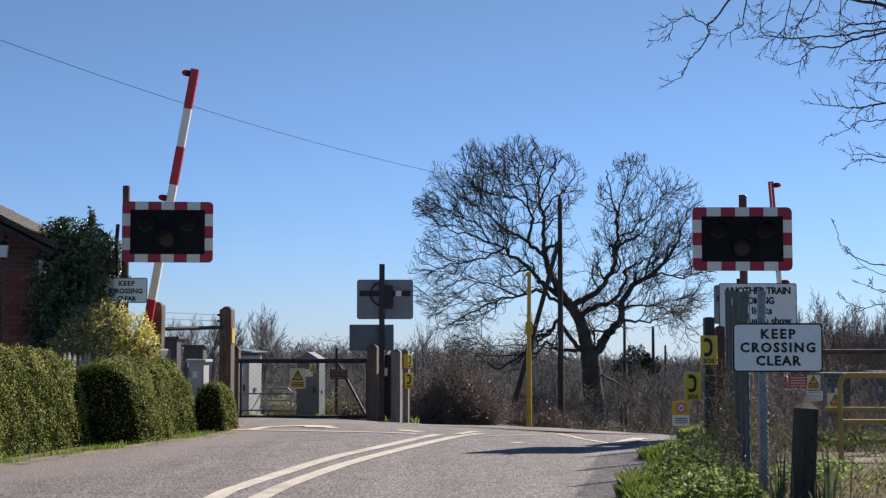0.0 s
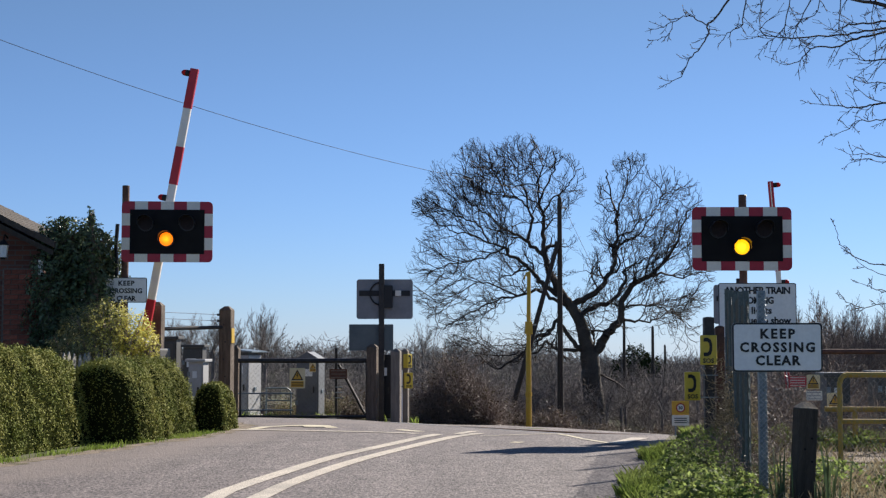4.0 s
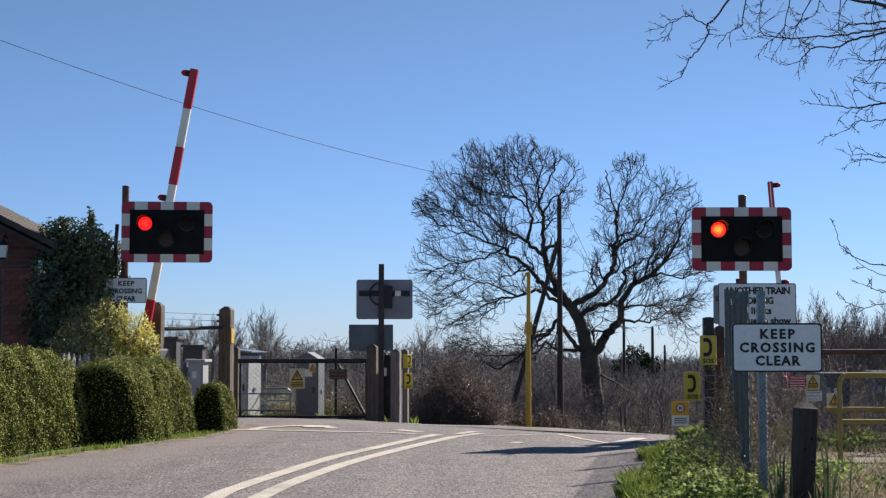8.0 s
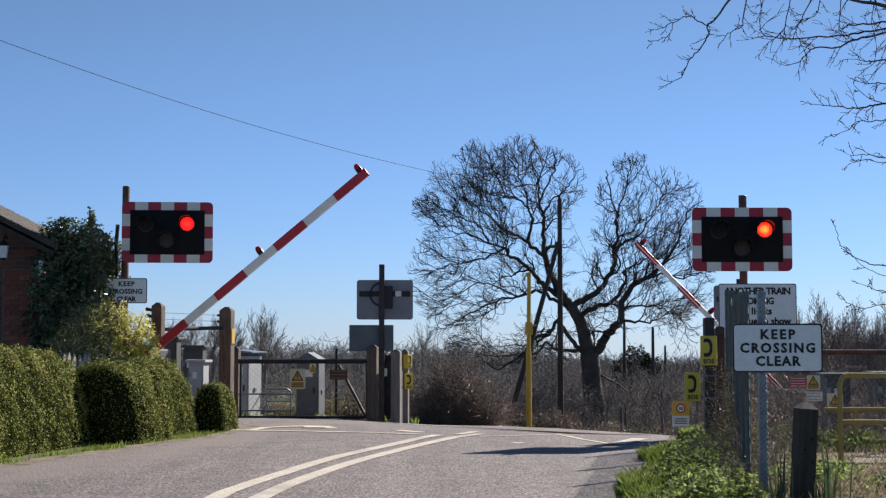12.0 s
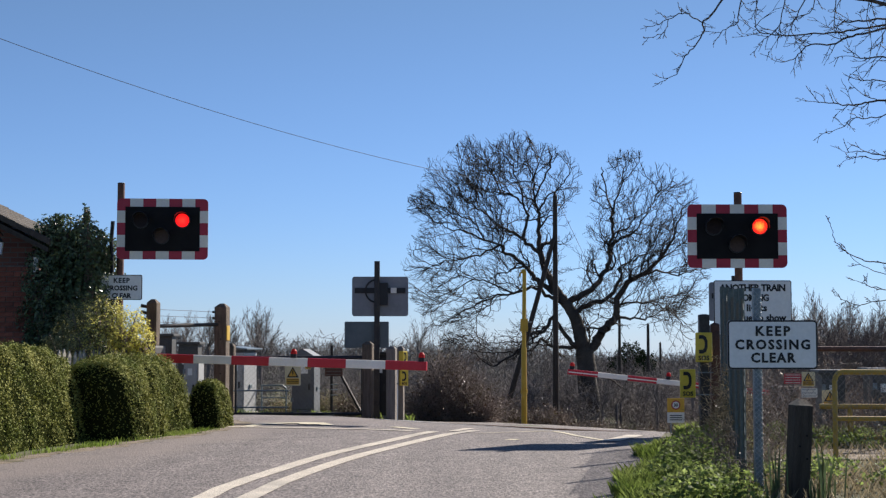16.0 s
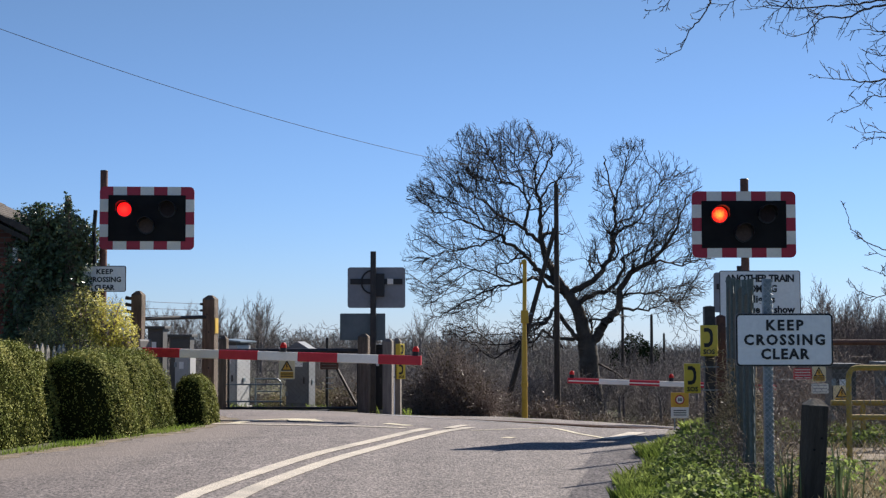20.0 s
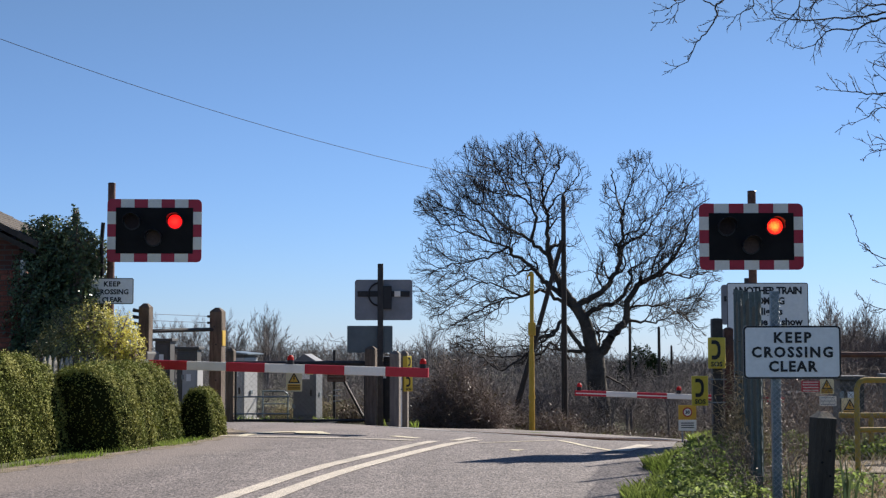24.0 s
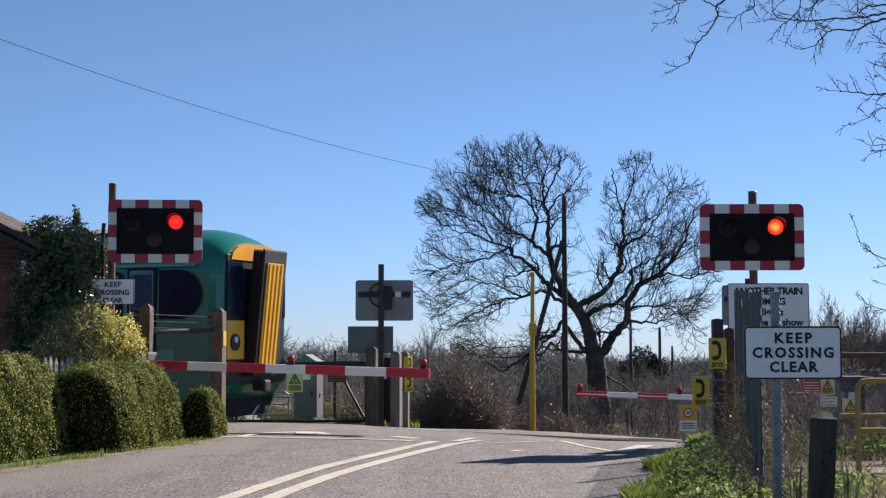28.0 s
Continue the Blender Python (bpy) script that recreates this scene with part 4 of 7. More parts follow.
# ---- cabinets ----
def cabinet(label, x, y, w, d, h, material, roof="flat", yaw=14, side_mat=None):
    g = float(gz(x, y))
    c = thing("equipment_cabinet", label, "cabinet", pose(x, y, g, 0, 0, yaw), "trackside cabinets")
    part("plinth", box(-w / 2 - 0.03, w / 2 + 0.03, -d / 2 - 0.03, d / 2 + 0.03, -0.2, 0.1, 0.01), M["concrete"], c, "concrete plinth")
    part("body", box(-w / 2, w / 2, -d / 2, d / 2, 0.1, h, 0.01), material, c)
    part("door", box(-w / 2 + 0.04, w / 2 - 0.04, -d / 2 - 0.02, -d / 2, 0.18, h - 0.08, 0.006), material, c)
    part("handle", box(w / 2 - 0.12, w / 2 - 0.09, -d / 2 - 0.05, -d / 2 - 0.02, h * 0.45, h * 0.45 + 0.14, 0.005), M["steel_dark"], c)
    part("label_plate", box(-w / 2 + 0.1, w / 2 - 0.14, -d / 2 - 0.023, -d / 2 - 0.02, h * 0.72, h * 0.84), M["sign"], c, "pale label plate")
    for k in range(2):
        part("hinge", box(-w / 2 - 0.012, -w / 2 + 0.05, -d / 2 - 0.03, -d / 2 - 0.02, h * (0.25 + 0.5 * k), h * (0.25 + 0.5 * k) + 0.1, 0.003), M["galv"], c)
    part("lock", box(w / 2 + 0.001, w / 2 + 0.025, -0.06, 0.04, h * 0.44, h * 0.5, 0.004), M["galv"], c)
    if roof == "flat":
        part("lid", box(-w / 2 - 0.06, w / 2 + 0.06, -d / 2 - 0.06, d / 2 + 0.06, h, h + 0.06, 0.012), material, c)
    elif roof == "open":
        part("lid", box(-w / 2 - 0.02, w / 2 + 0.1, -d / 2 - 0.05, d / 2 + 0.1, 0, 0.035, 0.008), M["galv"], c, "sloping metal lid", m=pose(0, 0, h + 0.09, 0, 6, 0))
        part("neck", box(-w / 2 + 0.03, w / 2 - 0.05, -d / 2 + 0.03, d / 2 - 0.03, h, h + 0.075), M["cabinet_dark"], c)
    else:
        top = plate([(-w / 2 - 0.03, h), (w / 2 + 0.03, h), (0.0, h + 0.17)], -d / 2 - 0.03, d / 2 + 0.03)
        part("gable_roof", top, material, c, "pitched metal roof")
    return c


cabinet("pale grey trackside cabinet with a sloping lid", -4.42, 33.4, 0.38, 0.62, 1.43, M["cabinet"], "open", -20)
cabinet("blue-grey trackside cabinet with a pitched roof", -2.98, 33.3, 0.52, 0.5, 1.36, M["cabinet_blue"], "gable", -11)
cabinet("small pale cabinet behind the gate posts", -5.28, 31.9, 0.34, 0.32, 1.24, M["cabinet"], "flat", -12)
cabinet("dark trackside cabinet behind the gate posts", -5.97, 32.4, 0.34, 0.3, 1.74, M["cabinet_dark"], "flat", -8)
cabinet("dark grey cabinet with a flat lid", -5.62, 33.4, 0.46, 0.3, 1.60, M["cabinet_dark"], "flat", -8)
cabinet("narrow black cabinet between gate posts", -1.22, 32.9, 0.3, 0.3, 1.45, M["black"], "flat", -8)
cabinet("dark cabinet behind the chain-link fence", 5.75, 21.6, 0.34, 0.4, 1.0, M["cabinet_dark"], "flat", 0)
cabinet("wide dark cabinet behind the chain-link fence", 6.5, 21.2, 0.62, 0.5, 1.0, M["cabinet_dark"], "flat", 0)


# ---- small signs ----
def triangle(parent, x, z, s, y, inner="orange_sign"):
    part("triangle", plate([(x - s, z - s * 0.8), (x + s, z - s * 0.8), (x, z + s)], y - 0.003, y), M["black"], parent, "black warning triangle")
    part("triangle_inside", plate([(x - s * 0.68, z - s * 0.6), (x + s * 0.68, z - s * 0.6), (x, z + s * 0.62)], y - 0.006, y - 0.003), M[inner], parent)
    part("bolt_mark", plate([(x - 0.06 * s, z + 0.4 * s), (x + 0.14 * s, z + 0.4 * s), (x + 0.04 * s, z), (x + 0.18 * s, z), (x - 0.1 * s, z - 0.55 * s), (x - 0.02 * s, z - 0.12 * s), (x - 0.16 * s, z - 0.12 * s)], y - 0.008, y - 0.006), M["black"], parent)


def bars(parent, x0, x1, zs, h, y, material="black"):
    for z in zs:
        part("text_bar", box(x0, x1, y - 0.002, y, z - h / 2, z + h / 2), M[material], parent)


def danger_sign(label, x, y, z, w, h, yaw=0):
    s = thing("warning_sign", label, "sign", pose(x, y, z, 0, 0, yaw), "warning signs")
    part("plate", plate(rounded(-w / 2, w / 2, 0, h, 0.02), 0, 0.006), M["cream_sign"], s, "cream sign plate")
    part("panel", box(-w * 0.4, w * 0.4, -0.002, 0, h * 0.06, h * 0.36), M["orange_sign"], s, "orange-yellow text panel")
    triangle(s, 0, h * 0.64, w * 0.38, -0.001)
    bars(s, -w * 0.38, w * 0.38, (h * 0.29, h * 0.21, h * 0.13), h * 0.035, -0.002)
    return s


danger_sign("yellow electrical warning sign wired to the gate", -3.16, 32.09, 0.28, 0.34, 0.44)
danger_sign("small yellow warning triangle sign on a cabinet", -2.905, 33.008, 0.62, 0.16, 0.2, -9)
danger_sign("yellow warning sign behind the yellow railing", 4.61, 17.33, 0.42, 0.185, 0.218)
danger_sign("small yellow warning sign on the chain-link fence", 4.35, 17.3, 0.68, 0.16, 0.17)


def plain_sign(label, x, y, z, w, h, face, bar, yaw=0, rows=3):
    s = thing("notice", label, "sign", pose(x, y, z, 0, 0, yaw), "notices")
    part("plate", plate(rounded(-w / 2, w / 2, 0, h, 0.01), 0, 0.006), M[face], s)
    bars(s, -w * 0.42, w * 0.4, [h * (i + 0.5) / rows for i in range(rows)], h * 0.06, -0.001, bar)
    return s


plain_sign("red notice with white lines of writing", 4.17, 17.3, 0.71, 0.21, 0.12, "red_sign", "white", rows=4)
plain_sign("white notice with grey lines of writing", 4.36, 17.3, 0.55, 0.19, 0.11, "white", "grey_back")
plain_sign("brown-red notice on a thin post behind the gate", -2.35, 33.262, 0.46, 0.4, 0.22, "rusty", "timber_grey")


def sos_phone(label, x, y, z, s, parent_yaw=0, box_depth=0.12):
    """Yellow telephone box with a black handset and letters."""
    p = thing("emergency_telephone", label, "telephone", pose(x, y, z, 0, 0, parent_yaw), "emergency telephones")
    w, h = 0.20 * s, 0.36 * s
    part("case", box(-w / 2, w / 2, 0, box_depth, 0, h, 0.012), M["yellow_sign"], p, "yellow case")
    outer = [(-0.055, 0.112), (-0.005, 0.112), (0.03, 0.088), (0.046, 0.04), (0.046, -0.04), (0.03, -0.088), (-0.005, -0.112), (-0.055, -0.112)]
    inner = [(-0.058, -0.066), (-0.01, -0.066), (0.008, -0.045), (0.014, 0.0), (0.008, 0.045), (-0.01, 0.066), (-0.058, 0.066)]
    pts = [(px2 * s, h * 0.6 + pz2 * s) for px2, pz2 in outer + inner]
    part("handset", plate(pts, -0.004, 0.0), M["black"], p, "black handset symbol")
    words("SOS", 0.075 * s, 0, -0.003, h * 0.07, M["black"], p, width=w * 0.66)
    return p


phone_post, hpp = post("telephone_post", "dark post that carries two emergency telephones", 3.4, 18.8, 0.13, 1.56, M["steel_dark"], cap=0.01, yaw=0, group="")
post("telephone_post", "rust-brown post beside the telephones", 3.56, 18.9, 0.11, 1.45, M["rusty"], cap=0.02, yaw=0, group="")
sos_phone("yellow emergency telephone on the upper bracket", 3.36, 18.6, 0.95, 1.04, -12)
sos_phone("yellow emergency telephone plate on the lower bracket", 3.17, 18.688, 0.50, 1.0, 0, 0.03)
part("bracket", box(-0.24, 0.1, -0.085, -0.075, 0.53, 0.545), M["galv"], phone_post)
part("bracket", box(-0.24, 0.1, -0.085, -0.075, 0.81, 0.825), M["galv"], phone_post)
sos_phone("yellow emergency telephone on the far post", -0.72, 32.5, 0.72, 0.85, 55)
sos_phone("yellow emergency telephone plate on the far post", -0.74, 32.45, 0.27, 0.95, 20, 0.08)


def speed_sign():
    g = float(gz(3.87, 24.0))
    s = thing("road_sign", "small yellow and white speed notice on two legs", "road sign", pose(3.87, 24.0, g))
    part("leg", rod((-0.08, 0.02, -0.1), (-0.08, 0.02, 0.3), 0.012), M["galv"], s)
    part("leg", rod((0.08, 0.02, -0.1), (0.08, 0.02, 0.3), 0.012), M["galv"], s)
    z0 = -0.10 - g
    part("lower_plate", box(-0.14, 0.14, 0, 0.012, z0, z0 + 0.17, 0.004), M["white"], s, "white lower plate")
    part("upper_plate", box(-0.14, 0.14, 0, 0.012, z0 + 0.174, z0 + 0.4, 0.004), M["orange_sign"], s, "orange-yellow upper plate")
    part("ring", disc(0, z0 + 0.29, 0.075, -0.004, -0.001), M["red"], s, "red ring")
    part("disc", disc(0, z0 + 0.29, 0.056, -0.006, -0.004), M["white"], s)
    words("30", 0.07, 0, -0.008, z0 + 0.266, M["black"], s)
    bars(s, -0.1, 0.1, (z0 + 0.12, z0 + 0.085, z0 + 0.05), 0.014, -0.001)


speed_sign()


# ---- yellow railing and tall yellow post ----
def railing():
    r = thing("yellow_railing", "yellow tubular steel railing behind the fence", "railing", pose(3.77, 14.0, 0))
    part("upright", rod((0, 0, -0.2), (0, 0, 0.84), 0.025), M["rail_yellow"], r)
    part("elbow", tube([(0, 0, 0.82), (0.012, 0, 0.87), (0.04, 0.01, 0.9), (0.08, 0.02, 0.91)], 0.025, 10), M["rail_yellow"], r)
    part("top_rail", rod((0.07, 0.02, 0.91), (2.2, 0.3, 0.9), 0.025), M["rail_yellow"], r)
    part("middle_rail", rod((0.0, 0, 0.47), (2.2, 0.3, 0.45), 0.023), M["rail_yellow"], r)
    part("upright", rod((2.2, 0.3, -0.2), (2.2, 0.3, 0.9), 0.03), M["rail_yellow"], r)
    far = thing("yellow_railing", "second yellow tubular railing further back", "railing", pose(4.55, 17.0, 0))
    part("upright", rod((0.2, 0, -0.2), (0.2, 0, 0.46), 0.03), M["rail_yellow"], far)
    part("top_rail", rod((-0.15, 0, 0.46), (2.4, 0, 0.45), 0.03), M["rail_yellow"], far)
    part("middle_rail", rod((-0.15, 0, 0.1), (2.4, 0, 0.1), 0.026), M["rail_yellow"], far)
    part("upright", rod((2.2, 0, -0.2), (2.2, 0, 0.46), 0.03), M["rail_yellow"], far)


railing()


def yellow_post():
    x, y = 2.16, 37.0
    g = float(gz(x, y))
    p = thing("height_gauge_post", "tall yellow steel post with clamps", "post", pose(x, y, g))
    part("lower_tube", rod((0, 0, -0.3), (0, 0, 2.0), 0.074, 0.066), M["yellow"], p)
    part("upper_tube", rod((0, 0, 2.0), (0.02, 0, 3.93), 0.054, 0.048), M["yellow"], p)
    part("collar", box(-0.08, 0.1, -0.09, 0.09, 2.4, 2.72, 0.01), M["yellow"], p)
    part("clip", box(0.1, 0.2, -0.02, 0.02, 2.62, 2.66), M["galv"], p)
    part("cap", rod((-0.05, 0, 3.9), (0.05, 0, 3.94), 0.062, 0.052), M["yellow"], p, "rounded end cap")
    part("hook", tube([(-0.05, 0, 3.9), (-0.09, 0, 3.86), (-0.09, 0, 3.78)], 0.022, 6), M["yellow"], p)
    part("band", rod((0, 0, 0.85), (0, 0, 0.95), 0.084), M["yellow"], p)


yellow_post()


# ---- poles and overhead wire ----
def telegraph_pole(label, x, y, top, r, strut=None):
    g = float(gz(x, y))
    p = thing("telegraph_pole", label, "pole", pose(x, y, g), "poles")
    part("pole", rod((0, 0, -0.5), (0, 0, top - g), r * 1.2, r * 0.8, 12), M["timber_dark"], p)
    part("cap", rod((0, 0, top - g), (0, 0, top - g + 0.1), r * 0.9, r * 0.2, 12), M["timber_dark"], p)
    if strut:
        part("strut", rod((strut[0], strut[1], -0.3), (-r * 0.6, -0.06, strut[2] - g), r * 1.1, r * 0.8, 10), M["timber_dark"], p, "leaning timber strut")
        part("insulator", rod((0.04, 0, top - g - 0.25), (0.16, 0, top - g - 0.22), 0.03), M["white"], p)
        part("stay", rod((0.14, 0, top - g - 0.25), (3.1, 0.4, 0.0), 0.006, sides=5), M["cable"], p)
    return p


telegraph_pole("dark timber telegraph pole with a leaning strut", 3.2, 40.0, 5.22, 0.075, (-1.6, -0.4, 4.05))
telegraph_pole("slim dark timber pole beyond the oak", 7.9, 64.0, 2.4, 0.07)
telegraph_pole("slim dark timber pole in the hedgerow", 10.0, 70.0, 2.1, 0.08)
telegraph_pole("short dark timber pole in the far hedgerow", 13.6, 90.0, 1.25, 0.08)
wire_pts = []
for i in range(25):
    u = i / 24
    wire_pts.append((-13.0 + (3.2 + 13.0) * u, 20.0 + 20.0 * u, 8.23 - 5.83 * u + 2.95 * u * u))
cable = thing("overhead_cable", "thin twisted telephone cable strung across the sky", "cable", pose(0, 0, 0))
part("cable", tube(wire_pts, 0.006, 5), M["cable"], cable)


# ---- house with brick corner ----
def house():
    h = thing("brick_house", "red brick house with a tiled roof and hanging lantern", "house", pose(0, 0, 0))
    x1, y0, eave = -6.02, 22.0, 2.66
    x0 = x1 - 7.0
    ridge = x1 - 3.5
    rz = eave + 3.5 * 0.5
    wall = plate([(x0, -0.2), (x1, -0.2), (x1, eave), (ridge, rz), (x0, eave)], y0, y0 + 2.2)
    part("wall", wall, M["brick_wall"], h, "red brick wall with pale joints")
    part("pier", box(x1 - 0.55, x1 + 0.03, y0 - 0.1, y0, -0.2, 2.35, 0.01), M["mortar"], h, "brick corner pier")
    # two roof slopes with overhang
    for sgn in (1, -1):
        ex = x1 + 0.28 if sgn > 0 else x0 - 0.28
        ez = eave - 0.28 * 0.5 + 0.09
        ax, az = ridge, rz + 0.09
        roof = plate([(ax, az + 0.03), (ex, ez + 0.03), (ex, ez + 0.12), (ax, az + 0.12)], y0 - 0.35, y0 + 2.3)
        part("roof_slope", roof, M["slate"], h, "brown tiled roof slope")
    part("barge_board", plate([(ridge, rz - 0.02), (x1 + 0.26, eave - 0.13), (x1 + 0.26, eave - 0.055), (ridge, rz + 0.075)], y0 - 0.33, y0 - 0.29), M["timber_dark"], h, "dark weathered barge board")
    part("bracket", box(x1 + 0.04, x1 + 0.1, y0 - 0.3, y0 - 0.24, eave - 0.42, eave - 0.2), M["white"], h)
    return h, x1, y0, eave


the_house, HX, HY, HE = house()


def lantern():
    l = thing("wall_lantern", "small pale glass lantern with a dark cap", "lantern", pose(-6.5, 21.7, 2.5))
    part("glass", rod((0, 0, 0.0), (0, 0, 0.18), 0.05, 0.075, 6), M["sign"], l, "frosted glass")
    part("cap", rod((0, 0, 0.18), (0, 0, 0.27), 0.09, 0.01, 6), M["black"], l)
    part("base", rod((0, 0, -0.03), (0, 0, 0.0), 0.03, 0.05, 6), M["black"], l)
    part("arm", tube([(0, 0.2, 0.3), (0, 0.05, 0.34), (0, 0, 0.27)], 0.012, 6), M["black"], l)


lantern()


# ---- bare trees ----
def spread_dir(rng, d, angle):
    """A direction about angle (degrees) away from d."""
    r = Vector(rng.normal(0, 1, 3))
    side = (r - d * r.dot(d))
    if side.length < 1e-6:
        side = Vector((1, 0, 0))
    side.normalize()
    a = radians(angle)
    return (d * math.cos(a) + side * math.sin(a)).normalized()


def branch(rng, p, d, length, r, level, spec, out):
    """Grow a crooked branch and its side shoots; spec gives per level (segments, shoots, length ratio, angle, wobble, lift)."""
    nseg, shoots, ratio, angle, wobble, lift = spec[level]
    step = length / nseg
    pts = [p.copy()]
    dirs = []
    for i in range(nseg):
        d = (d + Vector(rng.normal(0, wobble, 3)) + Vector((0, 0, lift))).normalized()
        p = p + d * step
        pts.append(p.copy())
        dirs.append(d.copy())
    radii = [r * (1 - 0.75 * i / nseg) for i in range(nseg + 1)]
    for i in range(nseg):
        out.append((*pts[i], *pts[i + 1], radii[i], radii[i + 1]))
    if level + 1 < len(spec):
        for k in range(shoots):
            u = 0.2 + 0.8 * (k + rng.uniform(0, 0.9)) / shoots
            i = min(nseg - 1, int(u * nseg))
            q = pts[i].lerp(pts[i + 1], u * nseg - i if u * nseg - i < 1 else 1)
            branch(rng, q, spread_dir(rng, dirs[i], angle * rng.uniform(0.7, 1.3)), length * ratio * rng.uniform(0.65, 1.25) * (1.15 - 0.45 * u), max(0.004, radii[i] * 0.55), level + 1, spec, out)
        branch(rng, pts[-1], dirs[-1], length * ratio, max(0.004, radii[-1]), level + 1, spec, out)


def limb_path(rng, pts, r0, r1, spec, out, jitter=0.1, shoots=10, ratio=0.33):
    """A main limb through given points, with shoots along it."""
    n = len(pts) - 1
    P = [Vector(q) for q in pts]
    fine = []
    for i in range(n):
        a = P[max(0, i - 1)]
        b, c, e = P[i], P[i + 1], P[min(n, i + 2)]
        for k in range(4):
            t = k / 4
            fine.append(0.5 * ((2 * b) + (c - a) * t + (2 * a - 5 * b + 4 * c - e) * t * t + (3 * b - a - 3 * c + e) * t ** 3))
    fine.append(P[-1])
    m = len(fine) - 1
    for i in range(1, m):
        fine[i] = fine[i] + Vector(rng.normal(0, jitter * 0.35, 3))
    length = sum((fine[i + 1] - fine[i]).length for i in range(m))
    rad = [r0 + (r1 - r0) * i / m for i in range(m + 1)]
    for i in range(m):
        out.append((*fine[i], *fine[i + 1], rad[i], rad[i + 1]))
    for k in range(shoots):
        u = 0.22 + 0.78 * (k + rng.uniform(0, 0.9)) / shoots
        i = min(m - 1, int(u * m))
        d = (fine[i + 1] - fine[i]).normalized()
        branch(rng, fine[i], spread_dir(rng, d, 55 * rng.uniform(0.6, 1.3)), length * ratio * rng.uniform(0.7, 1.25), max(0.005, rad[i] * 0.5), 0, spec, out)
    d = (fine[-1] - fine[-2]).normalized()
    branch(rng, fine[-1], d, length * ratio, r1, 0, spec, out)


def tree_parts(t, segs, material, trunk_r):
    """Thick wood and twigs as separate parts."""
    s = np.array([tuple(float(q) for q in row) for row in segs])
    thick = s[:, 6] > trunk_r
    part("trunk", sticks("trunk", s[thick], M["bark_trunk"], 9), M["bark_trunk"], t, "dark furrowed trunk and limbs")
    part("crown", sticks("crown", s[~thick], material, 3), material, t, "crown of fine bare twigs")


# the oak's wood: (tip's depth, start radius, end radius, shoots, points across and up)
OAK_TRUNK = (
    (0.0, 0.40, 0.31, 0, ((5.26, -1.7), (5.18, -1.22), (5.12, -0.4), (5.04, 0.42), (4.99, 0.91))),
    (0.1, 0.27, 0.09, 3, ((4.99, 0.8), (4.8, 1.65), (4.56, 2.3), (4.3, 2.63), (4.01, 3.06), (3.65, 3.76), (3.48, 4.44))),
    (-0.3, 0.19, 0.02, 13, ((5.07, 0.85), (5.36, 1.24), (5.61, 1.65), (6.04, 2.08), (6.11, 2.73), (6.41, 3.24), (6.86, 3.49), (7.36, 3.9), (7.87, 4.55), (8.12, 5.25), (8.42, 5.89))),
)
OAK_WEST = (
    (0.3, 0.085, 0.018, 7, ((3.48, 4.36), (3.49, 5.04), (3.49, 5.64), (3.32, 6.07), (3.58, 6.71), (3.88, 7.44), (3.8, 8.0))),
    (-0.8, 0.045, 0.014, 5, ((3.33, 6.05), (3.26, 6.84), (3.37, 7.44), (3.03, 8.0))),
    (0.5, 0.045, 0.014, 5, ((3.49, 5.81), (3.79, 6.3), (4.21, 6.58), (4.45, 6.96), (4.65, 7.3))),
    (-1.3, 0.075, 0.016, 10, ((3.52, 4.27), (3.01, 4.63), (2.59, 5.0), (2.04, 5.17), (1.61, 5.55), (1.06, 5.85), (0.55, 6.36))),
    (1.0, 0.06, 0.016, 9, ((2.89, 4.74), (3.02, 5.42), (2.93, 5.96), (2.59, 6.28), (2.17, 6.42), (1.66, 6.51), (0.98, 6.88))),
    (0.6, 0.04, 0.014, 5, ((2.93, 5.94), (2.77, 6.75), (2.51, 7.44), (2.17, 7.9))),
    (1.5, 0.036, 0.014, 6, ((2.17, 6.42), (1.92, 7.09), (1.66, 7.6))),
)
OAK_LOW_WEST = (
    (-1.0, 0.095, 0.016, 12, ((3.89, 2.97), (3.48, 3.3), (3.15, 3.59), (2.82, 3.97), (2.3, 4.26), (2.08, 4.53), (1.53, 4.7), (0.97, 4.94), (0.38, 5.04), (-0.21, 5.38))),
    (-0.2, 0.04, 0.014, 7, ((1.57, 4.7), (1.23, 5.3), (0.64, 5.55), (0.04, 5.89))),
    (-1.6, 0.045, 0.014, 8, ((2.08, 4.53), (1.57, 4.27), (0.89, 4.06), (0.21, 3.93), (-0.4, 3.65))),
    (1.3, 0.075, 0.015, 13, ((4.22, 2.6), (3.8, 2.85), (3.23, 3.14), (2.57, 2.93), (1.9, 2.79), (1.16, 2.48), (0.42, 2.07), (0.01, 1.78))),
    (0.4, 0.04, 0.014, 8, ((2.57, 2.93), (1.91, 3.22), (1.25, 3.39), (0.58, 3.06), (0.01, 2.8))),
    (-1.6, 0.085, 0.016, 12, ((4.78, 1.08), (4.37, 1.49), (3.87, 2.07), (3.55, 1.65), (3.14, 1.47), (2.81, 1.12), (2.39, 0.79), (1.82, 0.46), (1.36, 0.79), (0.83, 1.08), (0.34, 1.37))),
    (0.8, 0.075, 0.015, 11, ((4.86, 1.0), (4.37, 1.08), (3.88, 1.14), (3.55, 1.34), (3.22, 1.0), (2.64, 0.91), (1.9, 0.91), (1.16, 0.95))),
)
